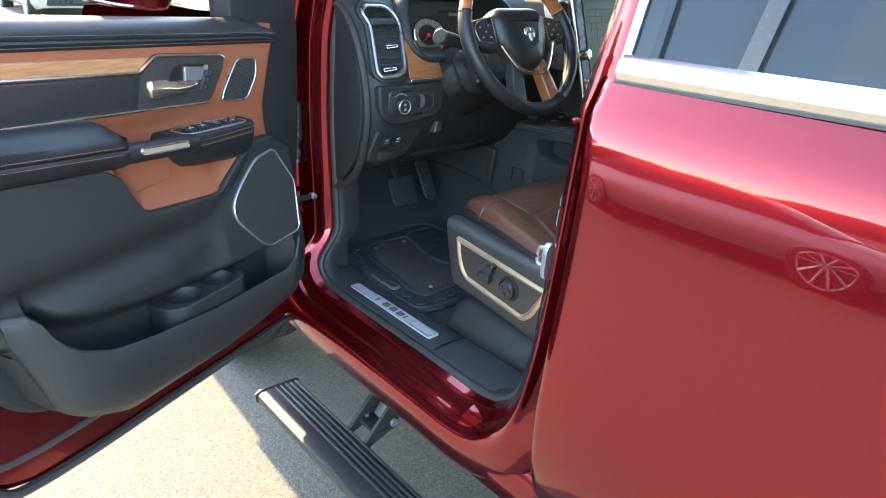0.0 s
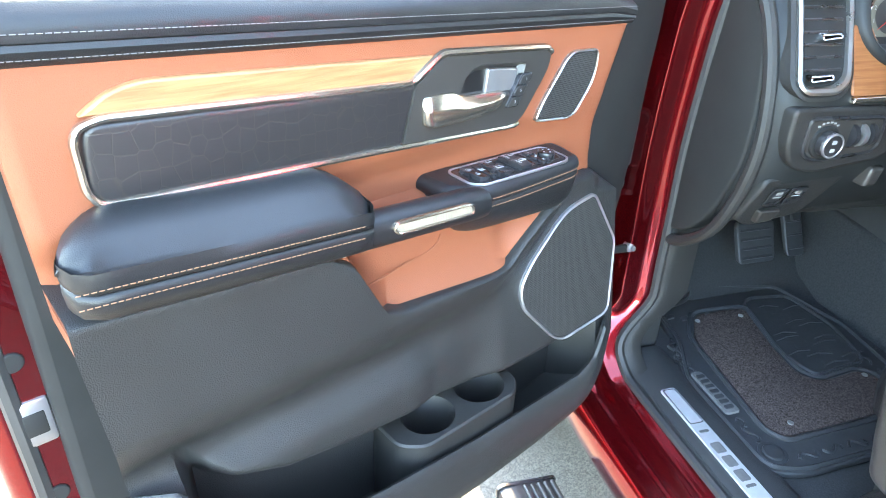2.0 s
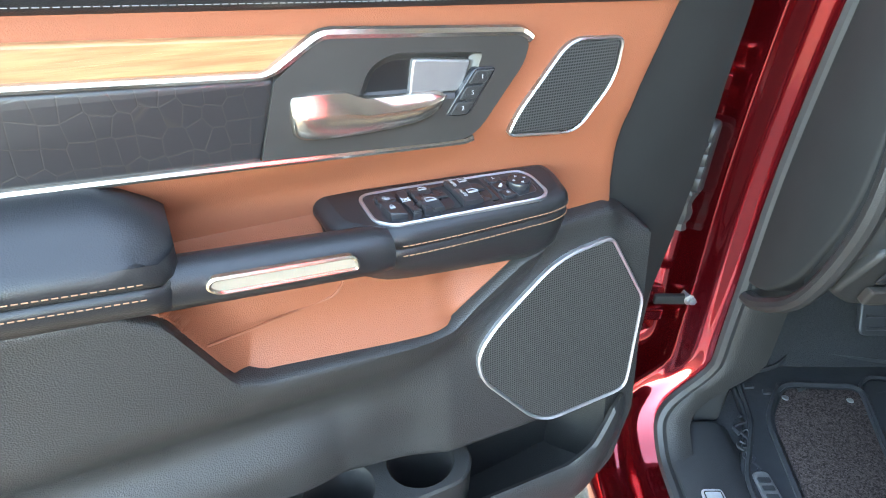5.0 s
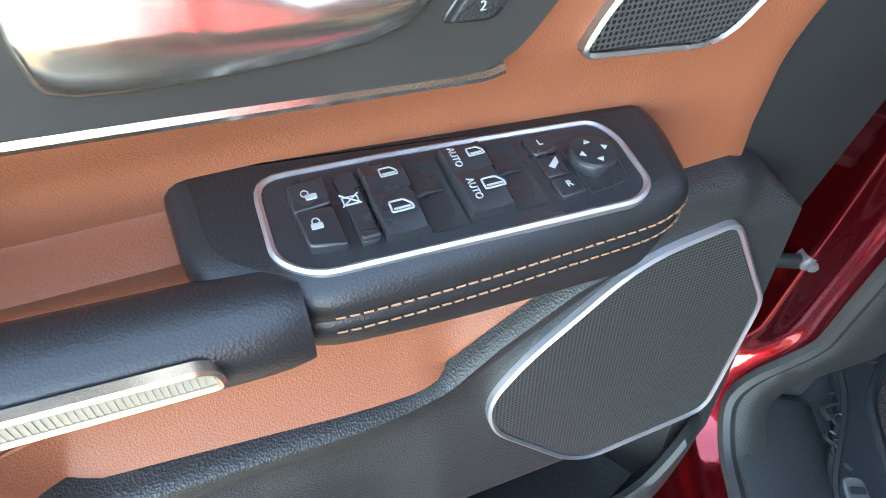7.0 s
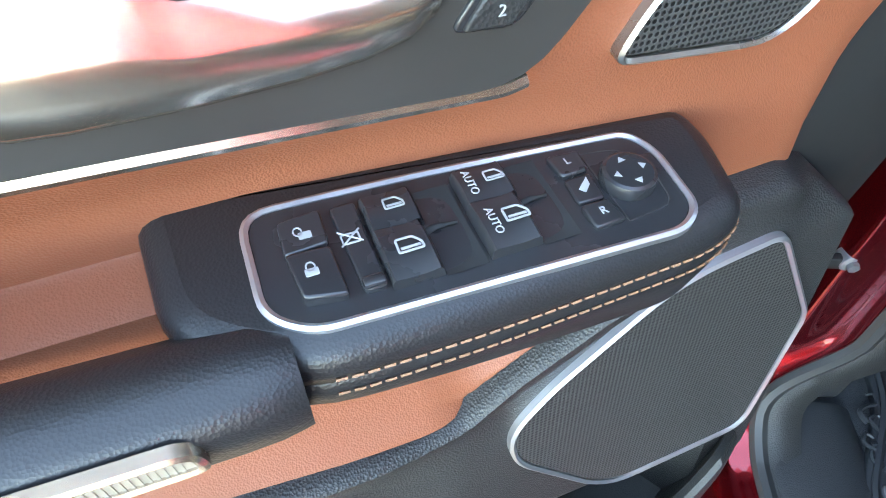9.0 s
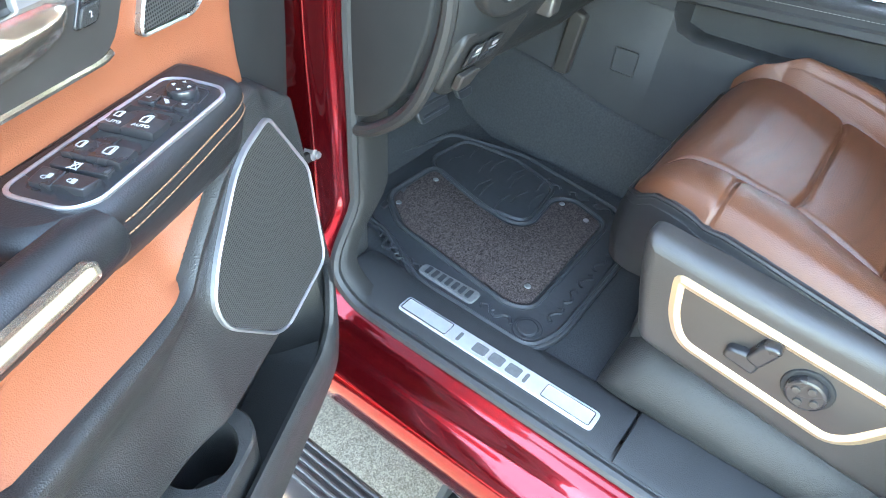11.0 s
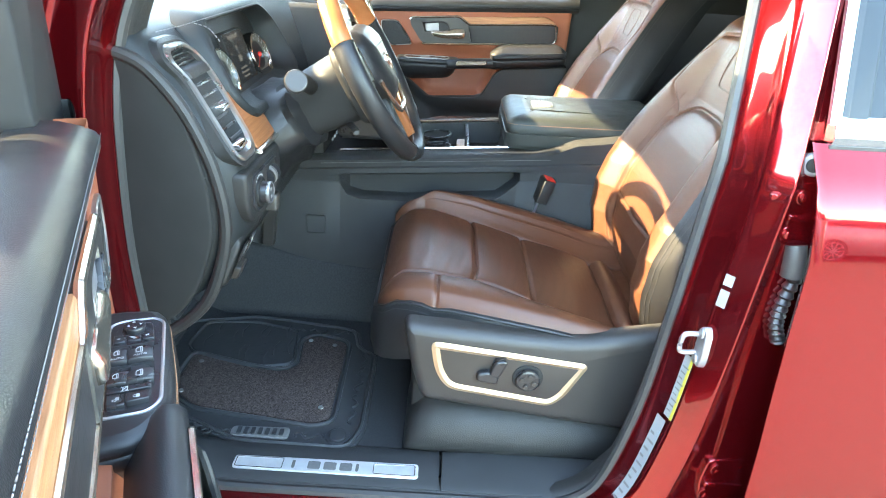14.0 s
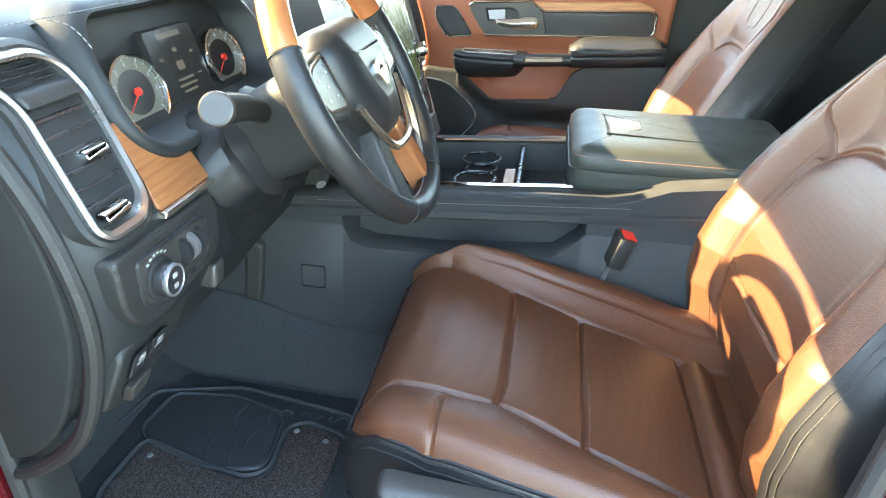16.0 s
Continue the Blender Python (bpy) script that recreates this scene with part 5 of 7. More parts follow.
# ---- seats ----
def seat(x0, driver):
    hand = 1 if driver else -1          # the passenger's seat is the mirror image
    base = [(-0.83, 0.858), (-0.75, 0.868), (-0.66, 0.893), (-0.575, 0.912), (-0.45, 0.935), (-0.35, 0.943), (-0.25, 0.943)]
    edge = [(-0.83, 0.893), (-0.70, 0.912), (-0.60, 0.928), (-0.45, 0.941), (-0.25, 0.941)]
    outer = [(-0.83, -0.318), (-0.66, -0.316), (-0.56, -0.305), (-0.46, -0.288), (-0.36, -0.265), (-0.31, -0.250), (-0.28, -0.236), (-0.255, -0.215)]
    inner = [(-0.83, 0.222), (-0.60, 0.226), (-0.40, 0.225), (-0.33, 0.214), (-0.28, 0.196), (-0.255, 0.175)]
    fold_o = [(-0.80, -0.250), (-0.70, -0.236), (-0.62, -0.217), (-0.55, -0.198), (-0.45, -0.166), (-0.36, -0.162), (-0.30, -0.158), (-0.25, -0.175)]
    fold_i = [(-0.80, 0.080), (-0.73, 0.085), (-0.60, 0.102), (-0.50, 0.124), (-0.41, 0.158), (-0.33, 0.185), (-0.25, 0.19)]
    def soft(t):
        t = min(1, max(0, t))
        return t * t * (3 - 2 * t)
    def line(d, w=0.0032):
        return math.exp(-(d / w) ** 2)
    def zc(x, y):
        """Height of the cushion at x from its centre line, y along the truck."""
        b, xo, xi, fo, fi = ev(base, y), ev(outer, y), ev(inner, y), ev(fold_o, y), ev(fold_i, y)
        front = soft((y + 0.36) / 0.06)
        if x < fo:                      # outer bolster
            t = (fo - x) / max(0.02, fo - xo)
            z = b + (ev(edge, y) - b) * soft(t) + 0.020 * (1 - 0.5 * front) * math.sin(math.pi * min(1, t)) ** 0.8
            z -= 0.016 * max(0, (t - 0.82) / 0.18) ** 2
        elif x > fi:                    # inner bolster
            t = (x - fi) / max(0.02, xi - fi)
            z = b + 0.046 * (1 - 0.55 * front) * soft(t / 0.62) - 0.030 * max(0, (t - 0.66) / 0.34) ** 2
            z -= 0.0032 * line(t - 0.40, 0.035) * (1 - front)
        else:                           # crowned middle panels
            t = (x - fo) / (fi - fo)
            z = b + 0.007 * math.sin(math.pi * t) ** 0.7
            yc = -0.452 + 0.060 * max(0, abs(t - 0.5) * 2 - 0.72) ** 1.5
            z -= 0.0065 * line(y - yc, 0.0042) + 0.006 * line(y + 0.568, 0.0034) + 0.008 * line(y + 0.738, 0.006)
            pad = math.sin(math.pi * soft((y - yc) / 0.16)) if y > yc else math.sin(math.pi * min(1, max(0, (y + 0.568) / (yc + 0.568)))) if y > -0.568 else math.sin(math.pi * min(1, max(0, (y + 0.738) / 0.17)))
            z += 0.005 * max(0, pad) ** 0.6
            if y > yc:                  # soft creases of a sat-on front panel
                z += 0.0014 * noise.noise(Vector((x * 9, y * 60 + x * 14, x0 + 9))) * soft((0.55 - t) / 0.4)
            if y < -0.738:
                z += 0.014 * math.sin(math.pi * min(1, (-0.738 - y) / 0.05))
        z -= 0.0065 * line(x - fo, 0.0042) + 0.0075 * line(x - fi, 0.0050)
        if x < fo:                      # seam across the front of the outer bolster
            z -= 0.005 * line(y + 0.372 + 0.05 * soft((x - fo + 0.035) / 0.035) ** 2, 0.0035)
        z -= 0.050 * max(0, (y + 0.318) / 0.063) ** 2.2
        z += 0.0016 * noise.noise(Vector((x * 8, y * 9, x0)))
        return z
    bm = B()
    rows = []
    ysx = np.concatenate([np.linspace(-0.83, -0.32, 240), np.linspace(-0.318, -0.2555, 34)])
    for y in ysx:
        xo, xi, fo, fi = ev(outer, y), ev(inner, y), ev(fold_o, y), ev(fold_i, y)
        xs = np.concatenate([np.linspace(xo, fo - 0.012, 32), np.linspace(fo - 0.011, fo + 0.011, 16), np.linspace(fo + 0.012, fi - 0.012, 56), np.linspace(fi - 0.011, fi + 0.011, 16), np.linspace(fi + 0.012, xi, 36)])
        rows.append([Vector((hand * x, y, zc(x, y))) for x in xs])
    loft(bm, rows)
    bm.faces.ensure_lookup_table()
    for f in bm.faces:
        c = f.calc_center_median()
        if hand * c.x > ev(fold_o, c.y) and hand * c.x < ev(fold_i, c.y) and -0.735 < c.y < -0.30:
            f.material_index = 1
    s_ = part("front_seat", bm, (SEATL, SEATP), truck, "brown leather front seat with black sides", 70)
    s_.matrix_local = Matrix.Translation((x0, 0, 0))
    # black side of the cushion
    rim = [Vector((ev(outer, y), y)) for y in np.linspace(-0.80, -0.27, 22)]
    rim += [Vector((ev(outer, -0.255) * c, -0.254)) for c in (0.98, 0.5, 0)] + [Vector((ev(inner, -0.255) * c, -0.254)) for c in (0.5, 0.98)]
    rim += [Vector((ev(inner, y), y)) for y in np.linspace(-0.27, -0.80, 22)]
    rows = []
    for p in rim:
        front = p.y > -0.262
        zt = (zc(p.x * 0.995, p.y) if not front else 0.893) + 0.001
        zb = ev([(-0.80, 0.84), (-0.60, 0.845), (-0.40, 0.845), (-0.33, 0.828), (-0.25, 0.800)], p.y)
        o = Vector((0, 1)) if front else Vector((1 if p.x > 0 else -1, 0.35 if p.y > -0.33 else 0)).normalized()
        rows.append([Vector((hand * (p.x + o.x * w), p.y + o.y * w, z)) for w, z in ((-0.002, zt), (0.004, zt - 0.003), (0.003, zt - 0.008), (0.008, zt - 0.016), (0.012, zt - 0.030), (0.013, min(zb + 0.01, zt - 0.04)), (0.004, zb - 0.03))])
    bm = B()
    loft(bm, rows)
    part("cushion_side", bm, BLKL, s_, "black leather cushion side", 60)
    bm = B()
    tube(bm, [Vector((p[1].x, p[1].y, p[1].z)) for p in rows], 0.0034, 6)
    part("cushion_piping", bm, BLKL, s_, "black piping")
    for k, d in ((2, 0.0), (3, 0.0)):
        stitches(s_, [Vector((p[k].x + (0.0008 if p[k].x > 0 else -0.0008), p[k].y, p[k].z)) for p in rows], 0.0062, 0.0045, 0.0010, DARKT, "side_stitching")
    for f in (0.33, 0.46):
        stitches(s_, [Vector((hand * (ev(fold_i, y) + f * (ev(inner, y) - ev(fold_i, y))), y, zc(ev(fold_i, y) + f * (ev(inner, y) - ev(fold_i, y)), y) + 0.0006)) for y in np.linspace(-0.72, -0.37, 50)], 0.0055, 0.0038, 0.0006, SEAMT)
    stitches(s_, [Vector((hand * x, -0.379 - 0.05 * soft((x - ev(fold_o, -0.37) + 0.035) / 0.035) ** 2, zc(x, -0.379) + 0.0008)) for x in np.linspace(-0.262, -0.170, 24)], 0.0055, 0.0038, 0.0006, SEAMT)
    # backrest
    yf = [(0.84, -0.79), (0.90, -0.765), (0.97, -0.752), (1.04, -0.756), (1.10, -0.775), (1.2, -0.825), (1.3, -0.885), (1.4, -0.950), (1.5, -1.012), (1.62, -1.075)]
    wd = [(0.84, 0.255), (0.92, 0.285), (1.0, 0.302), (1.12, 0.306), (1.22, 0.288), (1.30, 0.258), (1.38, 0.225), (1.44, 0.205), (1.48, 0.18)]
    def yb(s, z):
        a = abs(s)
        y = ev(yf, z)
        w = ev(wd, z)
        lo = min(1, max(0, (1.40 - z) / 0.12))
        t = min(1, max(0, (a - 0.42) / 0.28))
        rec = 0.045 * lo + 0.008 * (1 - lo)
        y -= rec * (1 - t * t * (3 - 2 * t))
        y -= 0.075 * max(0, (a - 0.72) / 0.28) ** 2.2
        arch = 1.215 + 0.05 * (1 - (a / 0.5) ** 4)
        g = 0.0
        if a < 0.5:                     # arched back panel with a soft cross seam
            g = 0.9 * math.exp(-((z - arch) / 0.0045) ** 2)
            y += 0.006 * min(1, max(0, (arch - z) / 0.03)) * min(1, (0.5 - a) / 0.08)
            g = max(g, 0.7 * math.exp(-((z - 1.03 - 0.02 * a) / 0.0045) ** 2))
        g = max(g, math.exp(-((a - 0.5) / 0.012) ** 2) * (1 if z < arch + 0.01 else 0))
        if z > 1.20:                    # upper panel seam from the shoulder down to the arch
            sh = ev([(1.20, 0.50), (1.235, 0.46), (1.27, 0.58), (1.30, 0.70), (1.36, 0.76), (1.405, 0.66), (1.42, 0.40)], z)
            g = max(g, 0.8 * math.exp(-((a - sh) / 0.012) ** 2))
            if a < 0.66:
                g = max(g, 0.8 * math.exp(-((z - 1.418 + 0.02 * a * a) / 0.0045) ** 2))
        y -= 0.007 * g
        y -= 0.055 * max(0, (z - 1.425) / 0.055) ** 2
        y += 0.002 * noise.noise(Vector((s * 2, z * 8, x0 + 3)))
        return y
    bm = B()
    zz = np.linspace(0.84, 1.48, 260)
    rows = [[Vector((s * ev(wd, z), yb(s, z), z)) for s in np.linspace(-0.84, 0.84, 201)] for z in zz]
    loft(bm, rows)
    for f in bm.faces:
        c = f.calc_center_median()
        if abs(c.x) < 0.49 * ev(wd, c.z) and 0.88 < c.z < 1.262 + 0.05 * (1 - (c.x / (0.5 * ev(wd, c.z))) ** 2):
            f.material_index = 1
    part("backrest", bm, (SEATL, SEATP), s_, "brown leather backrest with stitched seams", 70)
    bm = B()
    rows = []
    for z in np.linspace(0.82, 1.48, 30):
        w, y = ev(wd, z), yb(0.84, z)
        d = 0.13
        q = [(0.838 * w, y + 0.001), (0.85 * w, y + 0.003), (0.865 * w, y - 0.003), (0.92 * w, y - 0.014), (0.975 * w, y - 0.034), (w, y - 0.06), (w + 0.002, y - 0.09), (w * 0.93, y - d), (0, y - d - 0.03)]
        rows.append([Vector((-a, b, z)) for a, b in q] + [Vector((a, b, z)) for a, b in q[-2::-1]])
    loft(bm, rows)
    part("back_shell", bm, BLKL, s_, "black leather seat back and sides", 60)
    for sg in (-1, 1):
        for f, d in ((0.877, 0.0045), (0.905, 0.0105)):
            stitches(s_, [Vector((sg * f * ev(wd, z), yb(0.84, z) - d, z)) for z in np.linspace(0.87, 1.46, 40)], 0.006, 0.0042, 0.0009, DARKT, "side_stitching")
        stitches(s_, [Vector((sg * 0.535 * ev(wd, z), yb(0.535, z) + 0.001, z)) for z in np.linspace(0.90, 1.29, 30)], 0.006, 0.004, 0.0007, SEAMT)
        stitches(s_, [Vector((sg * 0.74 * ev(wd, z), yb(0.74, z) + 0.001, z)) for z in np.linspace(1.26, 1.44, 20)], 0.006, 0.004, 0.0007, SEAMT)
    bm = B()                            # embossed badge on the upper back
    M = lambda a, b, d: Vector((a, yb(a / ev(wd, b), b) + d - 0.001, b))
    tube(bm, [M(p[0], p[1], 0.001) for p in rounded([(-0.042, 1.395), (0.042, 1.395), (0.047, 1.36), (0.038, 1.318), (-0.038, 1.318), (-0.047, 1.36)], 0.015, 4)], 0.0018, 6, True)
    for z, w in ((1.330, 0.020), (1.342, 0.028), (1.354, 0.031), (1.366, 0.029), (1.378, 0.022)):
        tube(bm, [M(-w, z, 0.0), M(-w * 0.3, z + 0.002, 0.0004), M(w * 0.4, z - 0.001, 0.0), M(w, z + 0.001, 0.0)], 0.0013, 6)
    part("embossed_badge", bm, SEATL, s_, "embossed leather badge")
    bm = B()
    HR = rounded([(-0.12, 1.485), (0.12, 1.485), (0.135, 1.56), (0.115, 1.665), (-0.115, 1.665), (-0.135, 1.56)], 0.035, 5)
    loft(bm, [[Vector((p[0], v - (p[1] - 1.48) * 0.25, p[1])) for p in inset(HR, i_)] for i_, v in ((0.03, -0.935), (0.008, -0.945), (0.0, -0.965), (0.0, -1.02), (0.012, -1.045), (0.03, -1.05))], True, True)
    part("head_restraint", bm, BLKL, s_, "black leather head restraint", 60)
    # shield, controls
    sg = -1 if driver else 1
    bm = B()
    SH = rounded([(-0.314, 0.928), (-0.326, 0.85), (-0.352, 0.757), (-0.62, 0.722), (-0.80, 0.705), (-0.83, 0.74), (-0.83, 0.945), (-0.765, 0.936), (-0.65, 0.911), (-0.50, 0.914)], [0.02, 0.04, 0.02, 0.05, 0.02, 0.02, 0.02, 0.03, 0.05, 0.05])
    slab(bm, SH, sg * 0.298, sg * 0.338, 0.022, YZ, n=4)
    part("seat_shield", bm, SHLD, s_, "dark charcoal plastic seat shield", 50)
    bm = B()
    box(bm, -0.27, 0.27, -0.80, -0.33, 0.66, 0.82, 0.02)
    part("seat_frame", bm, DARK, s_)
    if driver:
        TR = rounded([(-0.366, 0.897), (-0.378, 0.83), (-0.402, 0.792), (-0.60, 0.764), (-0.625, 0.785), (-0.662, 0.858), (-0.655, 0.866)], [0.018, 0.03, 0.025, 0.02, 0.02, 0.012, 0.012], 4)
        bm = B()
        frame_ring(bm, TR, 0.0150, -0.330, -0.3425, YZ, 0.003)
        part("shield_ring", bm, BRONZE, s_, "satin bronze ring round the seat switches")
        bm = B()
        slab(bm, inset(TR, 0.011), -0.332, -0.3395, 0.001, YZ)
        part("switch_panel", bm, BEZ, s_, "dark bronze-grey switch panel")
        bm = B()
        slab(bm, rounded([(-0.455, 0.822), (-0.495, 0.815), (-0.498, 0.832), (-0.480, 0.843), (-0.457, 0.838)], 0.006, 3), -0.338, -0.352, 0.004, YZ)
        slab(bm, rounded([(-0.478, 0.838), (-0.497, 0.832), (-0.511, 0.868), (-0.505, 0.873), (-0.487, 0.868)], 0.006, 3), -0.338, -0.356, 0.004, YZ)
        part("seat_switch", bm, GLOSS, s_, "black seat adjuster shaped like a seat")
        bm = B()
        disc(bm, (-0.338, -0.552, 0.828), (-1, 0, 0), 0.029, 0, 0.005, 28, 0.002)
        part("dial_base", bm, DARK, s_)
        bm = B()
        disc(bm, (-0.342, -0.552, 0.828), (-1, 0, 0), 0.023, 0, 0.011, 28, 0.004)
        part("lumbar_dial", bm, GLOSS, s_, "round black lumbar dial")
        bm = B()
        for k in range(4):
            a = k * math.pi / 2 + 0.3
            disc(bm, (-0.3525, -0.552 + 0.012 * math.cos(a), 0.828 + 0.012 * math.sin(a)), (-1, 0, 0), 0.005, 0, 0.003, 10, 0.001)
        part("dial_dimples", bm, BEZ, s_)
    else:
        stitches(s_, [Vector((-ev(wd, z) - 0.012, yb(0.84, z) - 0.07 - 0.03 * (z - 0.9), z)) for z in np.linspace(0.9, 1.45, 10)], 0.006, 0.0045, 0.0008, DARKT, "side_stitching")
    return s_


seat(-0.43, True)
seat(0.43, False)
bm = B()
box(bm, -0.027, 0.027, -0.015, 0.015, -0.065, 0.0, 0.005)
bk = part("seat_belt_buckle", bm, BLKP, truck, "black seat belt buckle with red button")
bk.matrix_local = Matrix.Translation((-0.205, -0.635, 1.033)) @ Euler((radians(14), radians(-6), radians(12))).to_matrix().to_4x4()
bm = B()
box(bm, -0.022, 0.022, -0.0158, 0.008, -0.013, 0.002, 0.002)
part("release_button", bm, REDP, bk, "red release button")
bm = B()
box(bm, -0.010, 0.010, -0.002, 0.004, -0.11, -0.045, 0.001)
part("buckle_stalk", bm, GREY, bk, "scuffed grey buckle stalk")

# ---- dashboard ----
DP = [(0.72, 1.35), (0.45, 1.415), (0.30, 1.424), (0.19, 1.424), (0.13, 1.415), (0.098, 1.400), (0.078, 1.378), (0.018, 1.30), (-0.024, 1.235), (-0.038, 1.206), (-0.041, 1.192), (-0.040, 1.14), (-0.036, 1.085), (-0.020, 1.05), (0.0, 1.01), (0.03, 0.975), (0.08, 0.94), (0.16, 0.915), (0.40, 0.90)]


def dsec(x, dy=0.0, dz=0.0, hollow=0.0):
    return [Vector((x, y + (dy if y < 0.3 else dy * 0.5) + (hollow if 1.25 < z < 1.39 and y < 0.09 else 0), z + (dz if z > 1.2 else 0))) for y, z in DP]


bm = B()
loft(bm, [dsec(-0.790, 0.075, -0.02), dsec(-0.787, 0.050, -0.012), dsec(-0.779, 0.022, -0.004), dsec(-0.765, 0.008), dsec(-0.73, 0.0), dsec(-0.66), dsec(-0.634), dsec(-0.632, 0, 0, 0.07), dsec(-0.202, 0, 0, 0.07), dsec(-0.200), dsec(-0.16), dsec(0.2), dsec(0.78)])
dash = part("dashboard", bm, DASHL, truck, "black leather-topped dashboard with wood inlays", 50)
EC = rounded([(0.15, 1.392), (0.085, 1.365), (0.034, 1.29), (0.008, 1.19), (0.004, 1.09), (0.045, 0.975), (0.10, 0.915), (0.155, 0.90)], [0.01, 0.03, 0.03, 0.04, 0.04, 0.04, 0.03, 0.01], 4)
bm = B()
slab(bm, EC, -0.74, -0.790, 0.006, YZ)
part("dash_end_panel", bm, DARK, dash, "dark removable dash end panel")
bm = B()
tube(bm, smooth_path([(-0.784, y, z) for y, z in ((0.14, 1.385), (0.085, 1.362), (0.030, 1.29), (-0.006, 1.19), (-0.012, 1.085), (0.028, 0.965), (0.10, 0.896), (0.15, 0.88))], 5), 0.011, 10, up=(1, 0, 0))
part("end_moulding", bm, BLKP, dash, "black moulded edge of the dash end")
stitches(dash, smooth_path([(-0.755, 0.075, 1.409), (-0.70, 0.055, 1.4135), (-0.60, 0.055, 1.4135), (-0.3, 0.055, 1.4135)], 6), 0.0075, 0.005, 0.0008, GREYT)
stitches(dash, smooth_path([(-0.665, 0.05, 1.413), (-0.655, 0.03, 1.405), (-0.65, 0.012, 1.38)], 6), 0.0075, 0.005, 0.0008, GREYT)


def VP(a, b, d):
    """The leaning plane of the side vent."""
    return Vector((a, -0.040 + (b - 1.21) * 0.68 - d, b))


VO = rounded([(-0.757, 1.368), (-0.738, 1.387), (-0.672, 1.386), (-0.644, 1.367), (-0.638, 1.335), (-0.671, 1.229), (-0.699, 1.213), (-0.757, 1.214), (-0.771, 1.227), (-0.742, 1.340)], [0.012, 0.012, 0.02, 0.018, 0.03, 0.02, 0.015, 0.012, 0.012, 0.05], 5)
bm = B()
frame_ring(bm, VO, 0.0085, -0.01, 0.012, VP, 0.003)
part("vent_frame", bm, VENTF, dash, "satin silver vent frame")
bm = B()
frame_ring(bm, inset(VO, -0.009), 0.011, -0.02, 0.006, VP, 0.003)
part("vent_surround", bm, BLKP, dash)
bm = B()
slab(bm, inset(VO, 0.006), -0.03, -0.016, 0.0, VP)
part("vent_well", bm, DARK, dash, "dark vent opening")
def vent_x(z, f):
    """Across the side vent at height z, from its outer edge to its inner one."""
    a, b = ev([(1.213, -0.752), (1.227, -0.757), (1.340, -0.730), (1.38, -0.738)], z), ev([(1.213, -0.706), (1.23, -0.684), (1.335, -0.652), (1.367, -0.656)], z)
    return a + (b - a) * f


for k in range(6):
    bm = B()
    z = 1.322 - k * 0.016
    slab(bm, rounded([(vent_x(z, 0), z), (vent_x(z, 1), z), (vent_x(z, 1), z + 0.0035), (vent_x(z, 0), z + 0.0035)], 0.001, 2), -0.006, 0.004, 0.001, VP)
    part("vent_vane", bm, GLOSS, dash)
for k in range(7):
    bm = B()
    f = 0.14 + 0.12 * k
    slab(bm, [(vent_x(1.236, f), 1.236), (vent_x(1.236, f) + 0.0025, 1.236), (vent_x(1.332, f) + 0.0025, 1.332), (vent_x(1.332, f), 1.332)], -0.014, -0.004, 0, VP)
    part("vent_blade", bm, GLOSS, dash)
bm = B()
slab(bm, rounded([(vent_x(1.336, -0.04), 1.336), (vent_x(1.336, 1.04), 1.336), (vent_x(1.352, 1.04), 1.352), (vent_x(1.352, -0.04), 1.352)], 0.004, 2), -0.01, 0.013, 0.005, VP)
part("vent_bar", bm, BLKP, dash, "black crossbar of the side vent")
for k in range(4):
    bm = B()
    z = 1.356 + k * 0.006
    slab(bm, [(-0.735, z), (-0.66, z), (-0.66, z + 0.0015), (-0.735, z + 0.0015)], -0.004, 0.003, 0, VP)
    part("demist_slat", bm, GLOSS, dash)
for z, w, f in ((1.287, 0.019, 0.62), (1.235, 0.021, 0.38)):
    bm = B()
    x = vent_x(z, f)
    frame_ring(bm, rounded([(x - w, z - 0.005), (x + w, z - 0.003), (x + w, z + 0.005), (x - w, z + 0.003)], 0.003, 2), 0.0026, 0.002, 0.014, VP, 0.001)
    part("vent_tab", bm, CHROME, dash, "bright vent slider")
bm = B()
slab(bm, rounded([(-0.648, 1.300), (-0.612, 1.300), (-0.598, 1.256), (-0.552, 1.246), (-0.547, 1.207), (-0.665, 1.207)], 0.006, 3), 0.006, -0.003, 0.002, lambda a, b, d: Vector((a, d + ev([(1.205, -0.040), (1.235, -0.024), (1.30, 0.016)], b), b)))
part("dash_wood", bm, WOODD, dash, "honey-brown wood inlay")
bm = B()
slab(bm, rounded([(-0.665, 1.2065), (-0.548, 1.2065), (-0.548, 1.199), (-0.668, 1.199)], 0.002, 2), -0.02, -0.049, 0.002, XZ)
part("wood_edge", bm, SATIN, dash)
# lamp switch panel
LO = rounded([(-0.772, 1.196), (-0.56, 1.192), (-0.548, 1.165), (-0.556, 1.105), (-0.70, 1.088), (-0.745, 1.098), (-0.768, 1.13)], [0.012, 0.02, 0.02, 0.03, 0.02, 0.02, 0.02], 4)
bm = B()
slab(bm, LO, -0.02, -0.050, 0.006, XZ)
part("lamp_panel", bm, BLKP, dash, "black lamp switch panel")
bm = B()
LI = rounded([(-0.742, 1.183), (-0.59, 1.178), (-0.585, 1.13), (-0.60, 1.115), (-0.715, 1.108), (-0.742, 1.125)], 0.015, 4)
frame_ring(bm, LI, 0.006, -0.045, -0.0535, XZ, 0.002)
part("lamp_bezel", bm, GLOSS, dash)
bm = B()
slab(bm, inset(LI, 0.005), -0.045, -0.0512, 0.0, XZ)
part("lamp_plate", bm, BEZ, dash)
bm = B()
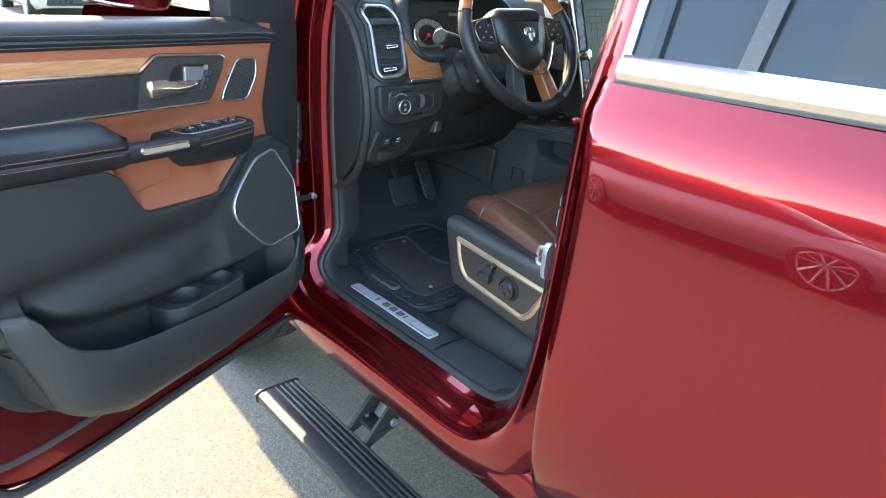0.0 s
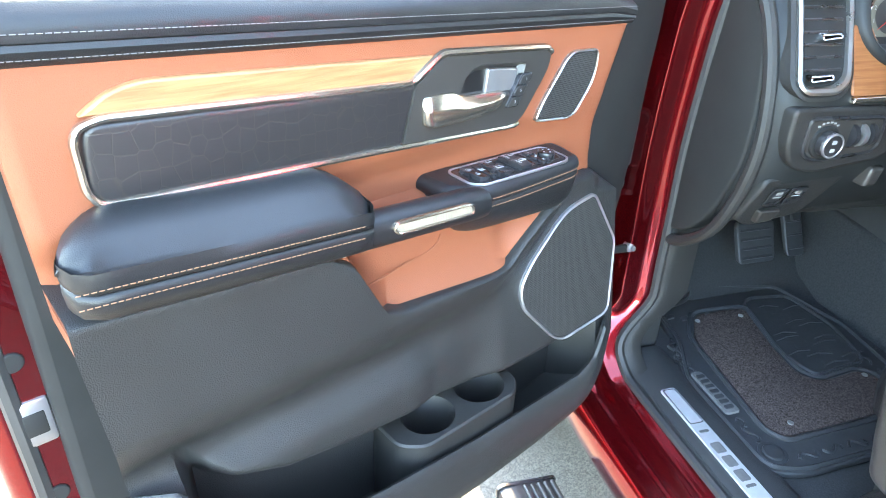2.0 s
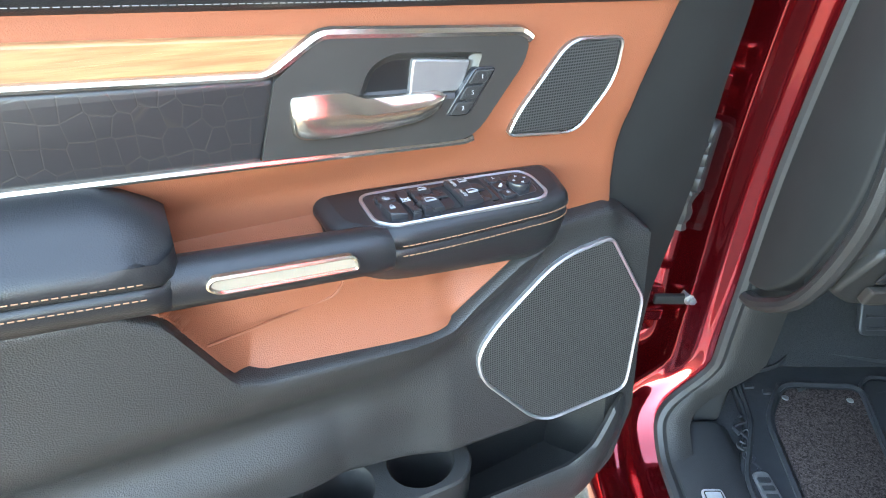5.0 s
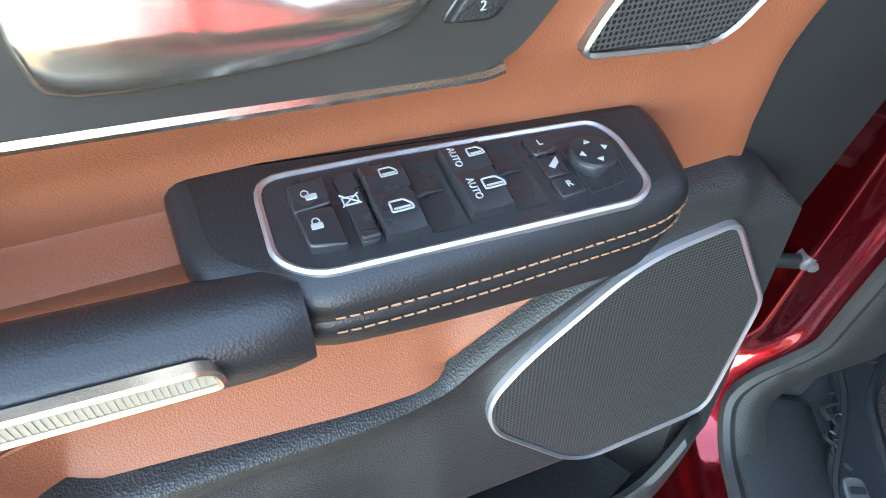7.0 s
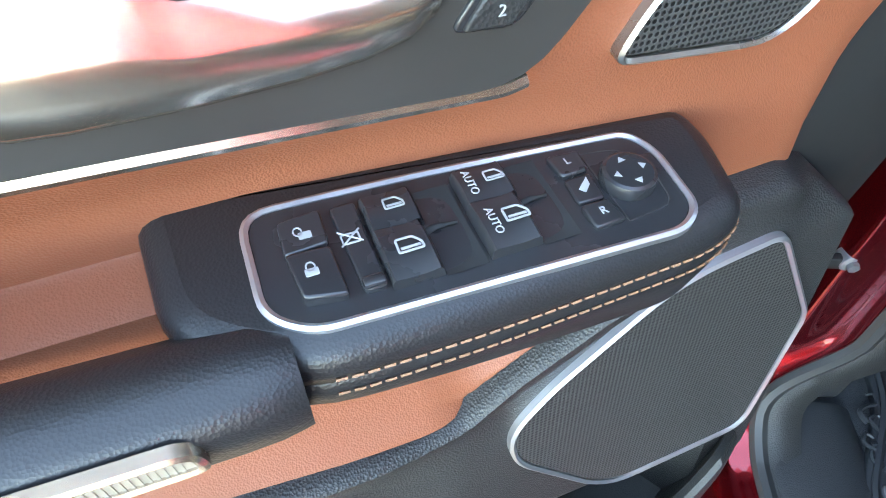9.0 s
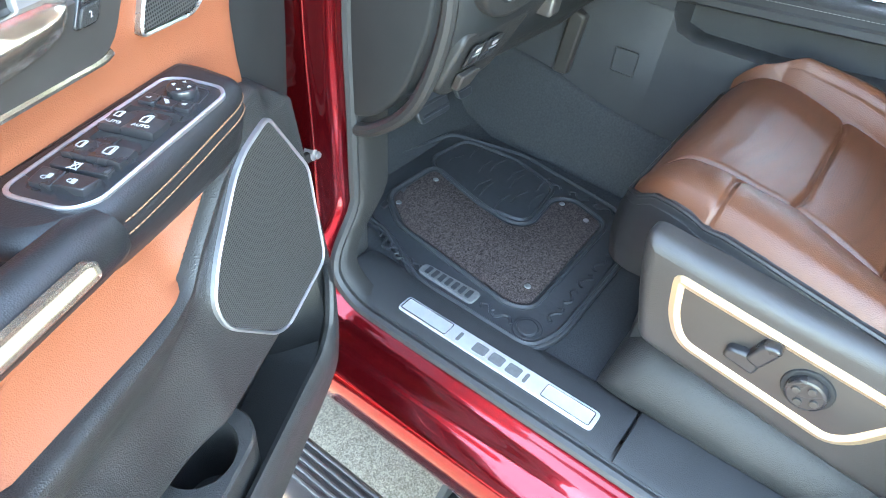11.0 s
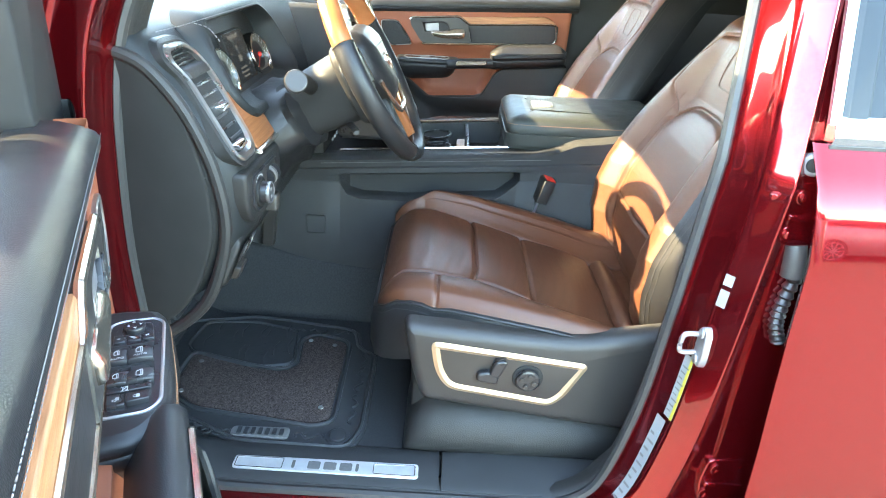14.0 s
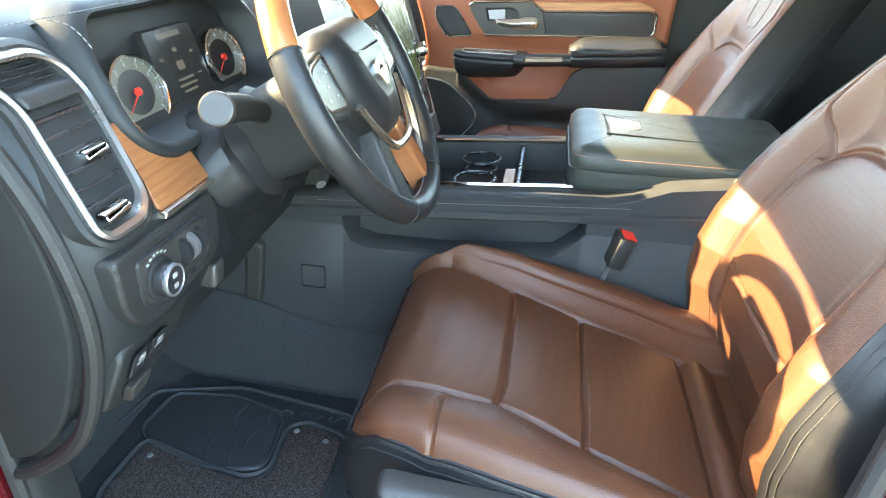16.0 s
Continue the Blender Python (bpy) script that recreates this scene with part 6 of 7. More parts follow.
disc(bm, (-0.703, -0.050, 1.142), (0, -1, 0), 0.026, 0, 0.006, 28, 0.002)
part("knob_base", bm, DARK, dash)
bm = B()
disc(bm, (-0.703, -0.055, 1.142), (0, -1, 0), 0.0195, 0, 0.016, 28, 0.003)
kn = part("lamp_knob", bm, GLOSS, dash, "round black lamp knob")
bm = B()
frame_ring(bm, [(-0.703 + 0.0195 * math.cos(a), 1.142 + 0.0195 * math.sin(a)) for a in np.linspace(0, 2 * math.pi, 28, endpoint=False)], 0.003, -0.066, -0.0722, XZ, 0.001)
part("knob_ring", bm, SILVER, dash, "silver knob ring")
for z in (1.148, 1.135):
    bm = B()
    slab(bm, rounded([(-0.707, z - 0.003), (-0.699, z - 0.003), (-0.698, z), (-0.699, z + 0.003), (-0.707, z + 0.003)], 0.001, 2), -0.0705, -0.0716, 0, XZ)
    part("lamp_symbol", bm, WHITE, dash, "white lamp symbol")
for k in range(6):
    a = radians(55 + k * 14)
    bm = B()
    slab(bm, [(-0.703 + 0.031 * math.cos(a) + dx, 1.142 + 0.031 * math.sin(a) + dz) for dx, dz in ((-0.002, -0.0012), (0.002, -0.0012), (0.002, 0.0012), (-0.002, 0.0012))], -0.051, -0.0525, 0, XZ)
    part("dial_mark", bm, WHITE, dash, "white dial mark")
for k in range(3):
    bm = B()
    disc(bm, (-0.655 + k * 0.018, -0.046, 1.148), (1, 0, 0), 0.019, 0, 0.009, 20, 0.001)
    part("dimmer_roller", bm, SILVER if k == 1 else GLOSS, dash, "ribbed dimmer roller")
# lower switches
bm = B()
slab(bm, rounded([(-0.765, 1.075), (-0.60, 1.075), (-0.64, 0.985), (-0.735, 0.965), (-0.775, 0.99)], 0.015, 4), 0.03, 0.0, 0.006, lambda a, b, d: Vector((a, d - 0.028 + max(0, 1.06 - b) * 0.42, b)))
part("lower_panel", bm, BLKP, dash, "black lower switch panel")
LS = lambda a, b, d: Vector((a, -d - 0.031 + max(0, 1.06 - b) * 0.42, b))
for x in (-0.728, -0.690):
    bm = B()
    slab(bm, rounded([(x - 0.016, 1.055), (x + 0.016, 1.055), (x + 0.014, 1.02), (x - 0.016, 1.018)], 0.004, 3), 0, 0.003, 0.001, LS)
    part("dash_switch", bm, GLOSS, dash)
    bm = B()
    slab(bm, rounded([(x - 0.007, 1.049), (x + 0.006, 1.049), (x + 0.006, 1.043), (x - 0.007, 1.043)], 0.002, 2), 0.003, 0.0036, 0, LS)
    slab(bm, [(x - 0.009, 1.039), (x + 0.008, 1.039), (x + 0.008, 1.037), (x - 0.009, 1.037)], 0.003, 0.0036, 0, LS)
    part("switch_symbol", bm, WHITE, dash, "white switch symbol")
bm = B()
slab(bm, rounded([(-0.748, 1.012), (-0.705, 1.012), (-0.712, 0.985), (-0.742, 0.983)], 0.006, 3), 0, 0.012, 0.004, LS)
part("brake_release", bm, BEZ, dash, "grey parking brake release lever")
bm = B()                                # knee bolster under the column
slab(bm, rounded([(-0.60, 1.11), (-0.26, 1.11), (-0.25, 0.99), (-0.36, 0.955), (-0.60, 0.965)], 0.02, 3), 0.08, 0.0, 0.012, lambda a, b, d: Vector((a, d - 0.022 + max(0, 1.07 - b) * 0.5, b)))
part("knee_panel", bm, BLKP, dash, "black knee panel")
bm = B()
slab(bm, rounded([(-0.568, 1.085), (-0.54, 1.085), (-0.548, 1.05), (-0.575, 1.05)], 0.006, 3), -0.01, -0.045, 0.006, XZ)
part("column_clip", bm, BEZ, dash)
# instrument cluster: recessed face, hood
CO = rounded([(-0.614, 1.372), (-0.592, 1.404), (-0.255, 1.404), (-0.215, 1.375), (-0.205, 1.300), (-0.228, 1.262), (-0.590, 1.260), (-0.626, 1.290)], [0.02, 0.025, 0.03, 0.03, 0.03, 0.025, 0.025, 0.03], 5)


def HD(a, b, d):
    """The leaning plane of the instrument opening."""
    return Vector((a, d - 0.03 + (b - 1.21) * 0.55, b))


def GX(a, b, d):
    """The plane of the dials, set back and less steep."""
    return Vector((a, d + 0.030 + (b - 1.30) * 0.35, b))


bm = B()
o0 = [bm.verts.new(HD(p[0], p[1], 0.03)) for p in inset(CO, -0.022)]
o1 = [bm.verts.new(HD(p[0], p[1], -0.010)) for p in inset(CO, -0.018)]
o2 = [bm.verts.new(HD(p[0], p[1], -0.018)) for p in inset(CO, -0.012)]
o3 = [bm.verts.new(HD(p[0], p[1], -0.020)) for p in inset(CO, -0.005)]
o4 = [bm.verts.new(HD(p[0], p[1], -0.014)) for p in CO]
o5 = [bm.verts.new(GX(p[0], p[1], 0.036)) for p in inset(CO, 0.010)]
for a, b in ((o0, o1), (o1, o2), (o2, o3), (o3, o4), (o4, o5)):
    ring_faces(bm, a, b)
bm.faces.new(o5)
part("cluster_hood", bm, DASHL, dash, "black instrument hood", 50)
for cx in (-0.527, -0.287):
    left = cx < -0.4
    circle = [(math.cos(a), math.sin(a)) for a in np.linspace(0, 2 * math.pi, 40, endpoint=False)]
    bm = B()
    frame_ring(bm, [(cx + 0.056 * c, 1.305 + 0.047 * q) for c, q in circle], 0.0032, 0.036, 0.016, GX, 0.0015)
    part("gauge_ring", bm, CHROME, dash, "chrome gauge ring")
    bm = B()
    slab(bm, [(cx + 0.053 * c, 1.305 + 0.044 * q) for c, q in circle], 0.034, 0.0245, 0.0, GX)
    part("gauge_face", bm, GAUGE, dash, "dark gauge face")
    bm = B()
    frame_ring(bm, [(cx + 0.052 * c, 1.305 + 0.0435 * q) for c, q in circle], 0.016, 0.0245, 0.0235, GX)
    part("gauge_band", bm, GBAND, dash, "pale gauge scale band")
    for k in range(17):
        a = radians(225 - k * 16.5)
        c, q = math.cos(a), math.sin(a)
        w = 0.0009 if k % 2 == 0 else 0.0005
        r1 = 0.046 if k % 2 == 0 else 0.048
        bm = B()
        slab(bm, [(cx + c * r - q * v, 1.305 + (q * r + c * v) * 0.84) for r, v in ((0.0515, w), (0.0515, -w), (r1, -w), (r1, w))], 0.0232, 0.0224, 0, GX)
        part("gauge_mark", bm, WHITE, dash)
    for k in range(1, 8 if left else 6):
        a = radians(225 - k * (33 if left else 45))
        p = GX(cx + 0.0405 * math.cos(a), 1.305 + 0.034 * math.sin(a), 0.0222)
        text(dash, str(k) if left else str(k * 20), 0.0095 if left else 0.0072, Matrix.Translation(p) @ Matrix.Rotation(radians(71), 4, "X"), WHITE, "gauge_number")
    bm = B()
    a = radians(215)
    tube(bm, [GX(cx, 1.305, 0.021), GX(cx + 0.040 * math.cos(a), 1.305 + 0.034 * math.sin(a), 0.021)], lambda f: 0.0015 * (1 - 0.7 * f), 5)
    disc(bm, GX(cx, 1.305, 0.024), (0, -1, 0.35), 0.0055, 0, 0.006, 14, 0.002)
    part("gauge_needle", bm, REDP, dash, "red gauge needle")
bm = B()
slab(bm, rounded([(-0.468, 1.368), (-0.345, 1.368), (-0.345, 1.262), (-0.468, 1.262)], 0.006, 3), 0.034, 0.0225, 0.001, GX)
part("cluster_screen", bm, SCRN, dash, "lit instrument display")
bm = B()
for x, z, w, h in ((-0.41, 1.358, 0.030, 0.0035), (-0.41, 1.338, 0.005, 0.003), (-0.41, 1.317, 0.009, 0.006), (-0.41, 1.299, 0.020, 0.0015), (-0.41, 1.291, 0.024, 0.0015), (-0.41, 1.283, 0.018, 0.0015), (-0.41, 1.270, 0.010, 0.0015), (-0.45, 1.33, 0.004, 0.002), (-0.37, 1.33, 0.004, 0.002), (-0.37, 1.30, 0.005, 0.001)):
    slab(bm, rounded([(x - w, z - h), (x + w, z - h), (x + w, z + h), (x - w, z + h)], 0.002, 2), 0.0225, 0.0215, 0, GX)
part("display_bars", bm, SGREY, dash, "pale bars on the display")["kind"] = "stuff"
# centre screen, proud of the dash and leaning back
def ST(a, b, d):
    return Vector((a, -0.165 - (1.31 - b) * 0.33 - d, b))


bm = B()
slab(bm, rounded([(-0.135, 1.435), (0.135, 1.435), (0.138, 1.08), (-0.138, 1.08)], 0.015, 3), -0.14, 0.0, 0.008, ST)
part("screen_surround", bm, GLOSS, dash, "gloss black screen surround")
for sg in (-1, 1):
    bm = B()
    tube(bm, [ST(sg * 0.137, z, -0.004) for z in (1.425, 1.30, 1.20, 1.085)], 0.004, 6)
    part("screen_trim", bm, SATIN, dash, "satin bronze screen edge trim")
bm = B()
slab(bm, rounded([(-0.095, 1.415), (0.095, 1.415), (0.095, 1.185), (-0.095, 1.185)], 0.006, 3), 0.0, 0.003, 0.001, ST)
part("touch_screen", bm, MAPS, dash, "upright touch screen showing a green map")
bm = B()
rs = random.Random(7)
for k in range(9):                      # streets of the map
    z = 1.235 + 0.019 * k
    tube(bm, [ST(-0.085 + 0.02 * rs.random(), z, 0.0032), ST(0.03 + 0.05 * rs.random(), z + 0.006 * rs.random(), 0.0032)], 0.0007, 4)
for k in range(6):
    x = -0.07 + 0.027 * k
    tube(bm, [ST(x, 1.24 + 0.05 * rs.random(), 0.0032), ST(x + 0.004, 1.34 + 0.06 * rs.random(), 0.0032)], 0.0007, 4)
part("map_street", bm, SGREY, dash, "pale map streets")["kind"] = "stuff"
bm = B()
slab(bm, rounded([(-0.095, 1.212), (0.095, 1.212), (0.095, 1.186), (-0.095, 1.186)], 0.003, 2), 0.002, 0.0034, 0.0, ST)
part("screen_bar", bm, GAUGE, dash, "dark tool bar of the screen")
for zz, n_, w_ in ((1.199, 3, 0.014), (1.158, 6, 0.006), (1.150, 6, 0.004), (1.118, 5, 0.006), (1.100, 6, 0.008)):
    bm = B()
    for k in range(n_):
        x = -0.075 + 0.15 * (k + 0.5) / n_
        slab(bm, [(x - w_, zz - 0.002), (x + w_, zz - 0.002), (x + w_, zz + 0.002), (x - w_, zz + 0.002)], 0.0, 0.0045, 0, ST)
    part("button_marks", bm, WHITE, dash, "pale button marks")["kind"] = "stuff"
bm = B()
slab(bm, rounded([(-0.125, 1.132), (0.125, 1.132), (0.125, 1.090), (-0.125, 1.090)], 0.006, 3), 0.0, 0.004, 0.001, ST)
part("switch_bank", bm, BLKP, dash, "black switch bank below the screen")
bm = B()                                # open storage below
slab(bm, rounded([(-0.15, 1.08), (0.15, 1.08), (0.16, 1.0), (-0.16, 1.0)], 0.01, 3), -0.02, -0.06, 0.004, XZ)
part("storage_back", bm, DARK, dash, "dark storage nook below the screen")
bm = B()
for x in (-0.035, 0.0, 0.035):
    box(bm, x - 0.008, x + 0.008, -0.064, -0.058, 1.03, 1.05, 0.001)
part("socket_panel", bm, GREY, dash, "small charging sockets")
for sg in (-1, 1):
    bm = B()
    c_ = ST(sg * 0.118, 1.262, 0.0)
    disc(bm, c_, (0, -1, 0.33), 0.015, 0, 0.024, 20, 0.004)
    part("screen_knob", bm, CHROME, dash, "knurled chrome knob")
    bm = B()
    frame_ring(bm, rounded([(sg * 0.148, 1.41), (sg * 0.200, 1.41), (sg * 0.205, 1.22), (sg * 0.150, 1.22)], 0.012, 3), 0.006, -0.06, -0.005, ST, 0.002)
    part("centre_vent_frame", bm, VENTF, dash, "satin silver vent frame")
    bm = B()
    slab(bm, rounded([(sg * 0.150, 1.408), (sg * 0.198, 1.408), (sg * 0.203, 1.222), (sg * 0.152, 1.222)], 0.010, 3), -0.14, -0.03, 0.0, ST)
    part("centre_vent_well", bm, DARK, dash, "dark vent opening")
    bm = B()
    for k in range(7):
        z = 1.24 + k * 0.022
        slab(bm, [(sg * 0.154, z), (sg * 0.199, z), (sg * 0.199, z + 0.004), (sg * 0.154, z + 0.004)], -0.03, -0.012, 0, ST)
    part("centre_vent_vanes", bm, GLOSS, dash)["kind"] = "stuff"
bm = B()
slab(bm, rounded([(0.225, 1.30), (0.72, 1.30), (0.70, 1.20), (0.23, 1.20)], 0.012, 3), 0.0, -0.036, 0.006, XZ)
part("glovebox_wood", bm, WOODD, dash, "honey-brown wood dash inlay")

# ---- steering column and wheel ----
WT = Matrix.Translation((-0.440, -0.229, 1.329)) @ Matrix.Rotation(radians(-28.5), 4, "X")
bm = B()
sec = []
for y, w, h in ((0.026, 0.060, 0.058), (0.032, 0.082, 0.080), (0.062, 0.086, 0.084), (0.070, 0.082, 0.080), (0.072, 0.074, 0.070), (0.12, 0.074, 0.066), (0.20, 0.068, 0.060), (0.28, 0.066, 0.058)):
    sec.append([Vector((w * math.copysign(abs(math.cos(a)) ** 0.6, math.cos(a)), y, -0.012 + h * math.copysign(abs(math.sin(a)) ** 0.6, math.sin(a)))) for a in np.linspace(0, 2 * math.pi, 36, endpoint=False)])
loft(bm, sec, True, True)
col = part("steering_column", bm, DARK, truck, "black steering column shroud", 50)
col.matrix_local = WT
bm = B()
tube(bm, smooth_path([(-0.04, 0.135, 0.01), (-0.085, 0.126, 0.03), (-0.13, 0.12, 0.043), (-0.176, 0.117, 0.052)], 5), lambda s: 0.013 + 0.006 * s, 12)
part("wiper_stalk", bm, DARK, col, "black column stalk")
bm = B()
disc(bm, (-0.176, 0.117, 0.0518), (-0.9, -0.35, 0.25), 0.0205, 0, 0.010, 24, 0.003)
part("stalk_end", bm, BEZ, col, "grey stalk end cap")
bm = B()
tube(bm, smooth_path([(-0.05, 0.10, -0.075), (-0.09, 0.085, -0.082), (-0.13, 0.075, -0.082)], 4), 0.007, 8, flat=0.6)
part("tilt_lever", bm, BLKP, col, "black column tilt lever")
bm = B()                                # leather gaiter
sec = []
for k, (y, r) in enumerate(((0.165, 0.064), (0.18, 0.086), (0.20, 0.080), (0.225, 0.100), (0.25, 0.094), (0.28, 0.112), (0.31, 0.105))):
    sec.append([Vector(((r + 0.006 * math.sin(5 * a + k)) * 1.15 * math.cos(a), y, -0.02 + (r + 0.006 * math.sin(5 * a + k)) * 0.9 * math.sin(a))) for a in np.linspace(0, 2 * math.pi, 28, endpoint=False)])
loft(bm, sec, True)
part("column_gaiter", bm, BLKL, col, "black folded column gaiter", 60)

R0 = 0.188


def rim_pt(a, r=0.0, b=0.0):
    """A place round the flat-sided rim, r out and b towards the driver of its core."""
    k = R0 * (1.0 + 0.01 * math.cos(4 * a))
    return Vector(((k + r) * math.cos(a), 0.012 - b, (k + r) * math.sin(a)))


def rim_arc(a0, a1, n, mat, name, label, rr=0.0178):
    bm = B()
    rows = []
    for a in np.linspace(radians(a0), radians(a1), n):
        rows.append([rim_pt(a, rr * 0.92 * math.cos(t), rr * 1.12 * math.sin(t)) for t in np.linspace(0, 2 * math.pi, 14, endpoint=False)])
    loft(bm, rows, True, True)
    return part(name, bm, mat, wheel, label, 60)


bm = B()
rows = []
for a in np.linspace(radians(158), radians(382), 56):
    rows.append([rim_pt(a, 0.0178 * 0.92 * math.cos(t), 0.0178 * 1.12 * math.sin(t)) for t in np.linspace(0, 2 * math.pi, 14, endpoint=False)])
loft(bm, rows, True, True)
wheel = part("steering_wheel", bm, BLKL, truck, "black leather steering wheel with wood upper rim", 60)
wheel.matrix_local = WT
rim_arc(22.6, 157.4, 36, WOODR, "wood_rim", "glossy brown wood upper rim", 0.0174)
for a in (158, 382, 244, 296):
    bm = B()
    tube(bm, [rim_pt(radians(a), 0.0182 * 0.92 * math.cos(t), 0.0182 * 1.12 * math.sin(t)) for t in np.linspace(0, 2 * math.pi, 16, endpoint=False)], 0.0009, 5, True, up=(0, 1, 0))
    part("rim_seam", bm, DARK, wheel)
stitches(wheel, [rim_pt(a, -0.0172, 0.002) for a in np.linspace(radians(160), radians(380), 60)], 0.007, 0.006, 0.0011, GREYT)
bm = B()                                # airbag cover, domed
sec = []
HB = rounded([(-0.098, 0.055), (-0.07, 0.082), (0.07, 0.082), (0.098, 0.055), (0.088, -0.015), (0.045, -0.082), (-0.045, -0.082), (-0.088, -0.015)], 0.03, 5)
for ins_, d in ((0.0, 0.05), (-0.002, 0.03), (0.0, 0.014), (0.006, 0.002), (0.016, -0.008), (0.032, -0.015), (0.05, -0.018)):
    sec.append([Vector((p[0], d, p[1])) for p in inset(HB, ins_)])
loft(bm, sec, True, True)
part("airbag_cover", bm, BLKL, wheel, "black grained airbag cover", 60)
bm = B()                                # emblem as plain bright shapes
for s_ in (-1, 1):
    slab(bm, rounded([(s_ * 0.003, 0.018), (s_ * 0.018, 0.014), (s_ * 0.021, 0.0), (s_ * 0.012, -0.012), (s_ * 0.013, 0.003), (s_ * 0.004, 0.006)], 0.003, 2), -0.016, -0.0225, 0.002, XZ)
slab(bm, rounded([(-0.006, 0.002), (0.006, 0.002), (0.0035, -0.02), (-0.0035, -0.02)], 0.002, 2), -0.016, -0.022, 0.002, XZ)
part("emblem", bm, CHROME, wheel, "plain chrome emblem")
for s_ in (-1, 1):
    bm = B()
    slab(bm, rounded([(s_ * 0.085, 0.062), (s_ * 0.15, 0.052), (s_ * 0.182, 0.040), (s_ * 0.182, -0.012), (s_ * 0.14, -0.022), (s_ * 0.092, -0.03)], 0.012, 3), 0.036, 0.008, 0.006, XZ)
    part("side_spoke", bm, BLKP, wheel)
    bm = B()
    frame_ring(bm, rounded([(s_ * 0.096, 0.056), (s_ * 0.150, 0.046), (s_ * 0.166, 0.030), (s_ * 0.160, -0.008), (s_ * 0.098, -0.016)], 0.012, 4), 0.0035, 0.012, 0.004, XZ, 0.001)
    part("switch_ring", bm, SATIN, wheel, "satin bronze switch ring")
    bm = B()
    slab(bm, inset(rounded([(s_ * 0.096, 0.056), (s_ * 0.150, 0.046), (s_ * 0.166, 0.030), (s_ * 0.160, -0.008), (s_ * 0.098, -0.016)], 0.012, 4), 0.003), 0.012, 0.005, 0.001, XZ)
    part("switch_pad", bm, GLOSS, wheel, "gloss black wheel switches")
    bm = B()
    for x, z in ((0.115, 0.034), (0.145, 0.030), (0.115, 0.004), (0.142, 0.004), (0.128, 0.018)):
        slab(bm, [(s_ * (x - 0.003), z - 0.0018), (s_ * (x + 0.003), z - 0.0018), (s_ * (x + 0.003), z + 0.0018), (s_ * (x - 0.003), z + 0.0018)], 0.005, 0.0042, 0, XZ)
    part("switch_marks", bm, WHITE, wheel)
    bm = B()                            # lower spokes
    slab(bm, rounded([(s_ * 0.030, -0.07), (s_ * 0.062, -0.055), (s_ * 0.088, -0.16), (s_ * 0.045, -0.182)], 0.008, 3), 0.036, 0.006, 0.006, XZ)
    part("lower_spoke", bm, WOODR if s_ > 0 else BLKP, wheel, "brown lacquered lower spoke" if s_ > 0 else "black lower spoke")
bm = B()
tube(bm, smooth_path([(-0.095, -0.004, -0.02), (-0.075, -0.004, -0.055), (-0.045, -0.004, -0.090), (0.0, -0.004, -0.097), (0.045, -0.004, -0.090), (0.075, -0.004, -0.055), (0.095, -0.004, -0.02)], 6), 0.006, 8, flat=0.8, up=(0, 1, 0))
part("bright_trim", bm, SATIN, wheel, "satin bronze lower trim")

# ---- centre console ----
def ctop(y):
    return 1.046 + (-0.10 - y) * 0.078


bm = B()
rows = []
for y, sunk, rec in ((0.60, 0, 0), (0.30, 0, 0), (0.06, 0, 0), (0.0, 0, 0), (-0.05, 0, 0), (-0.106, 0, 0), (-0.112, 0, 0.4), (-0.124, 0, 1), (-0.16, 0, 1), (-0.20, 0, 1), (-0.224, 0, 1), (-0.232, 1, 1), (-0.30, 1, 1), (-0.42, 1, 1), (-0.51, 1, 1), (-0.53, 1, 1), (-0.538, 0, 1), (-0.556, 0, 0.9), (-0.566, 0, 0), (-0.60, 0, 0), (-0.64, 0, 0), (-0.70, 0, 0), (-0.80, 0, 0), (-0.95, 0, 0)):
    z = ctop(y)
    z = min(z, 1.046) if y > -0.1 else z
    zt = z if y > -0.62 else z + min(0.035, (-0.62 - y) * 0.35)
    w = 0.195
    zb = min(ev([(-0.566, 1.018), (-0.515, 0.968), (-0.3, 0.947), (-0.13, 0.944), (-0.108, 0.985)], y), z - 0.048)
    side = [(-w - 0.03, 0.60), (-w - 0.012, 0.78), (-w - 0.005, zb - 0.004), (-w - 0.002 + 0.004 * rec, zb), (-w - 0.002 + 0.065 * rec, zb - 0.004 * rec), (-w - 0.002 + 0.065 * rec, z - 0.046), (-w - 0.002 + 0.003 * rec, z - 0.044), (-w - 0.004, z - 0.040), (-w - 0.004, z - 0.028), (-w + 0.002, z - 0.024), (-w, zt - 0.006), (-w + 0.008, zt), (-0.140, zt + 0.002), (-0.134, zt + 0.001), (-0.128, zt - 0.06 * sunk), (0.128, zt - 0.06 * sunk), (0.134, zt + 0.001), (0.140, zt + 0.002), (w, zt), (w + 0.02, 0.60)]
    rows.append([Vector((a, y, b)) for a, b in side])
loft(bm, rows)
con = part("centre_console", bm, BLKC, truck, "black centre console with storage tray and padded lid", 50)
stitches(con, [Vector((-0.196, y, ctop(y) - 0.012)) for y in np.linspace(-0.06, -0.64, 30)], 0.007, 0.005, 0.0007, GREYT)
bm = B()                                # carpet up the console's side
CL = [(0.52, 0.80), (0.30, 0.815), (0.12, 0.80), (-0.02, 0.765), (-0.20, 0.745), (-0.40, 0.74), (-0.80, 0.74)]
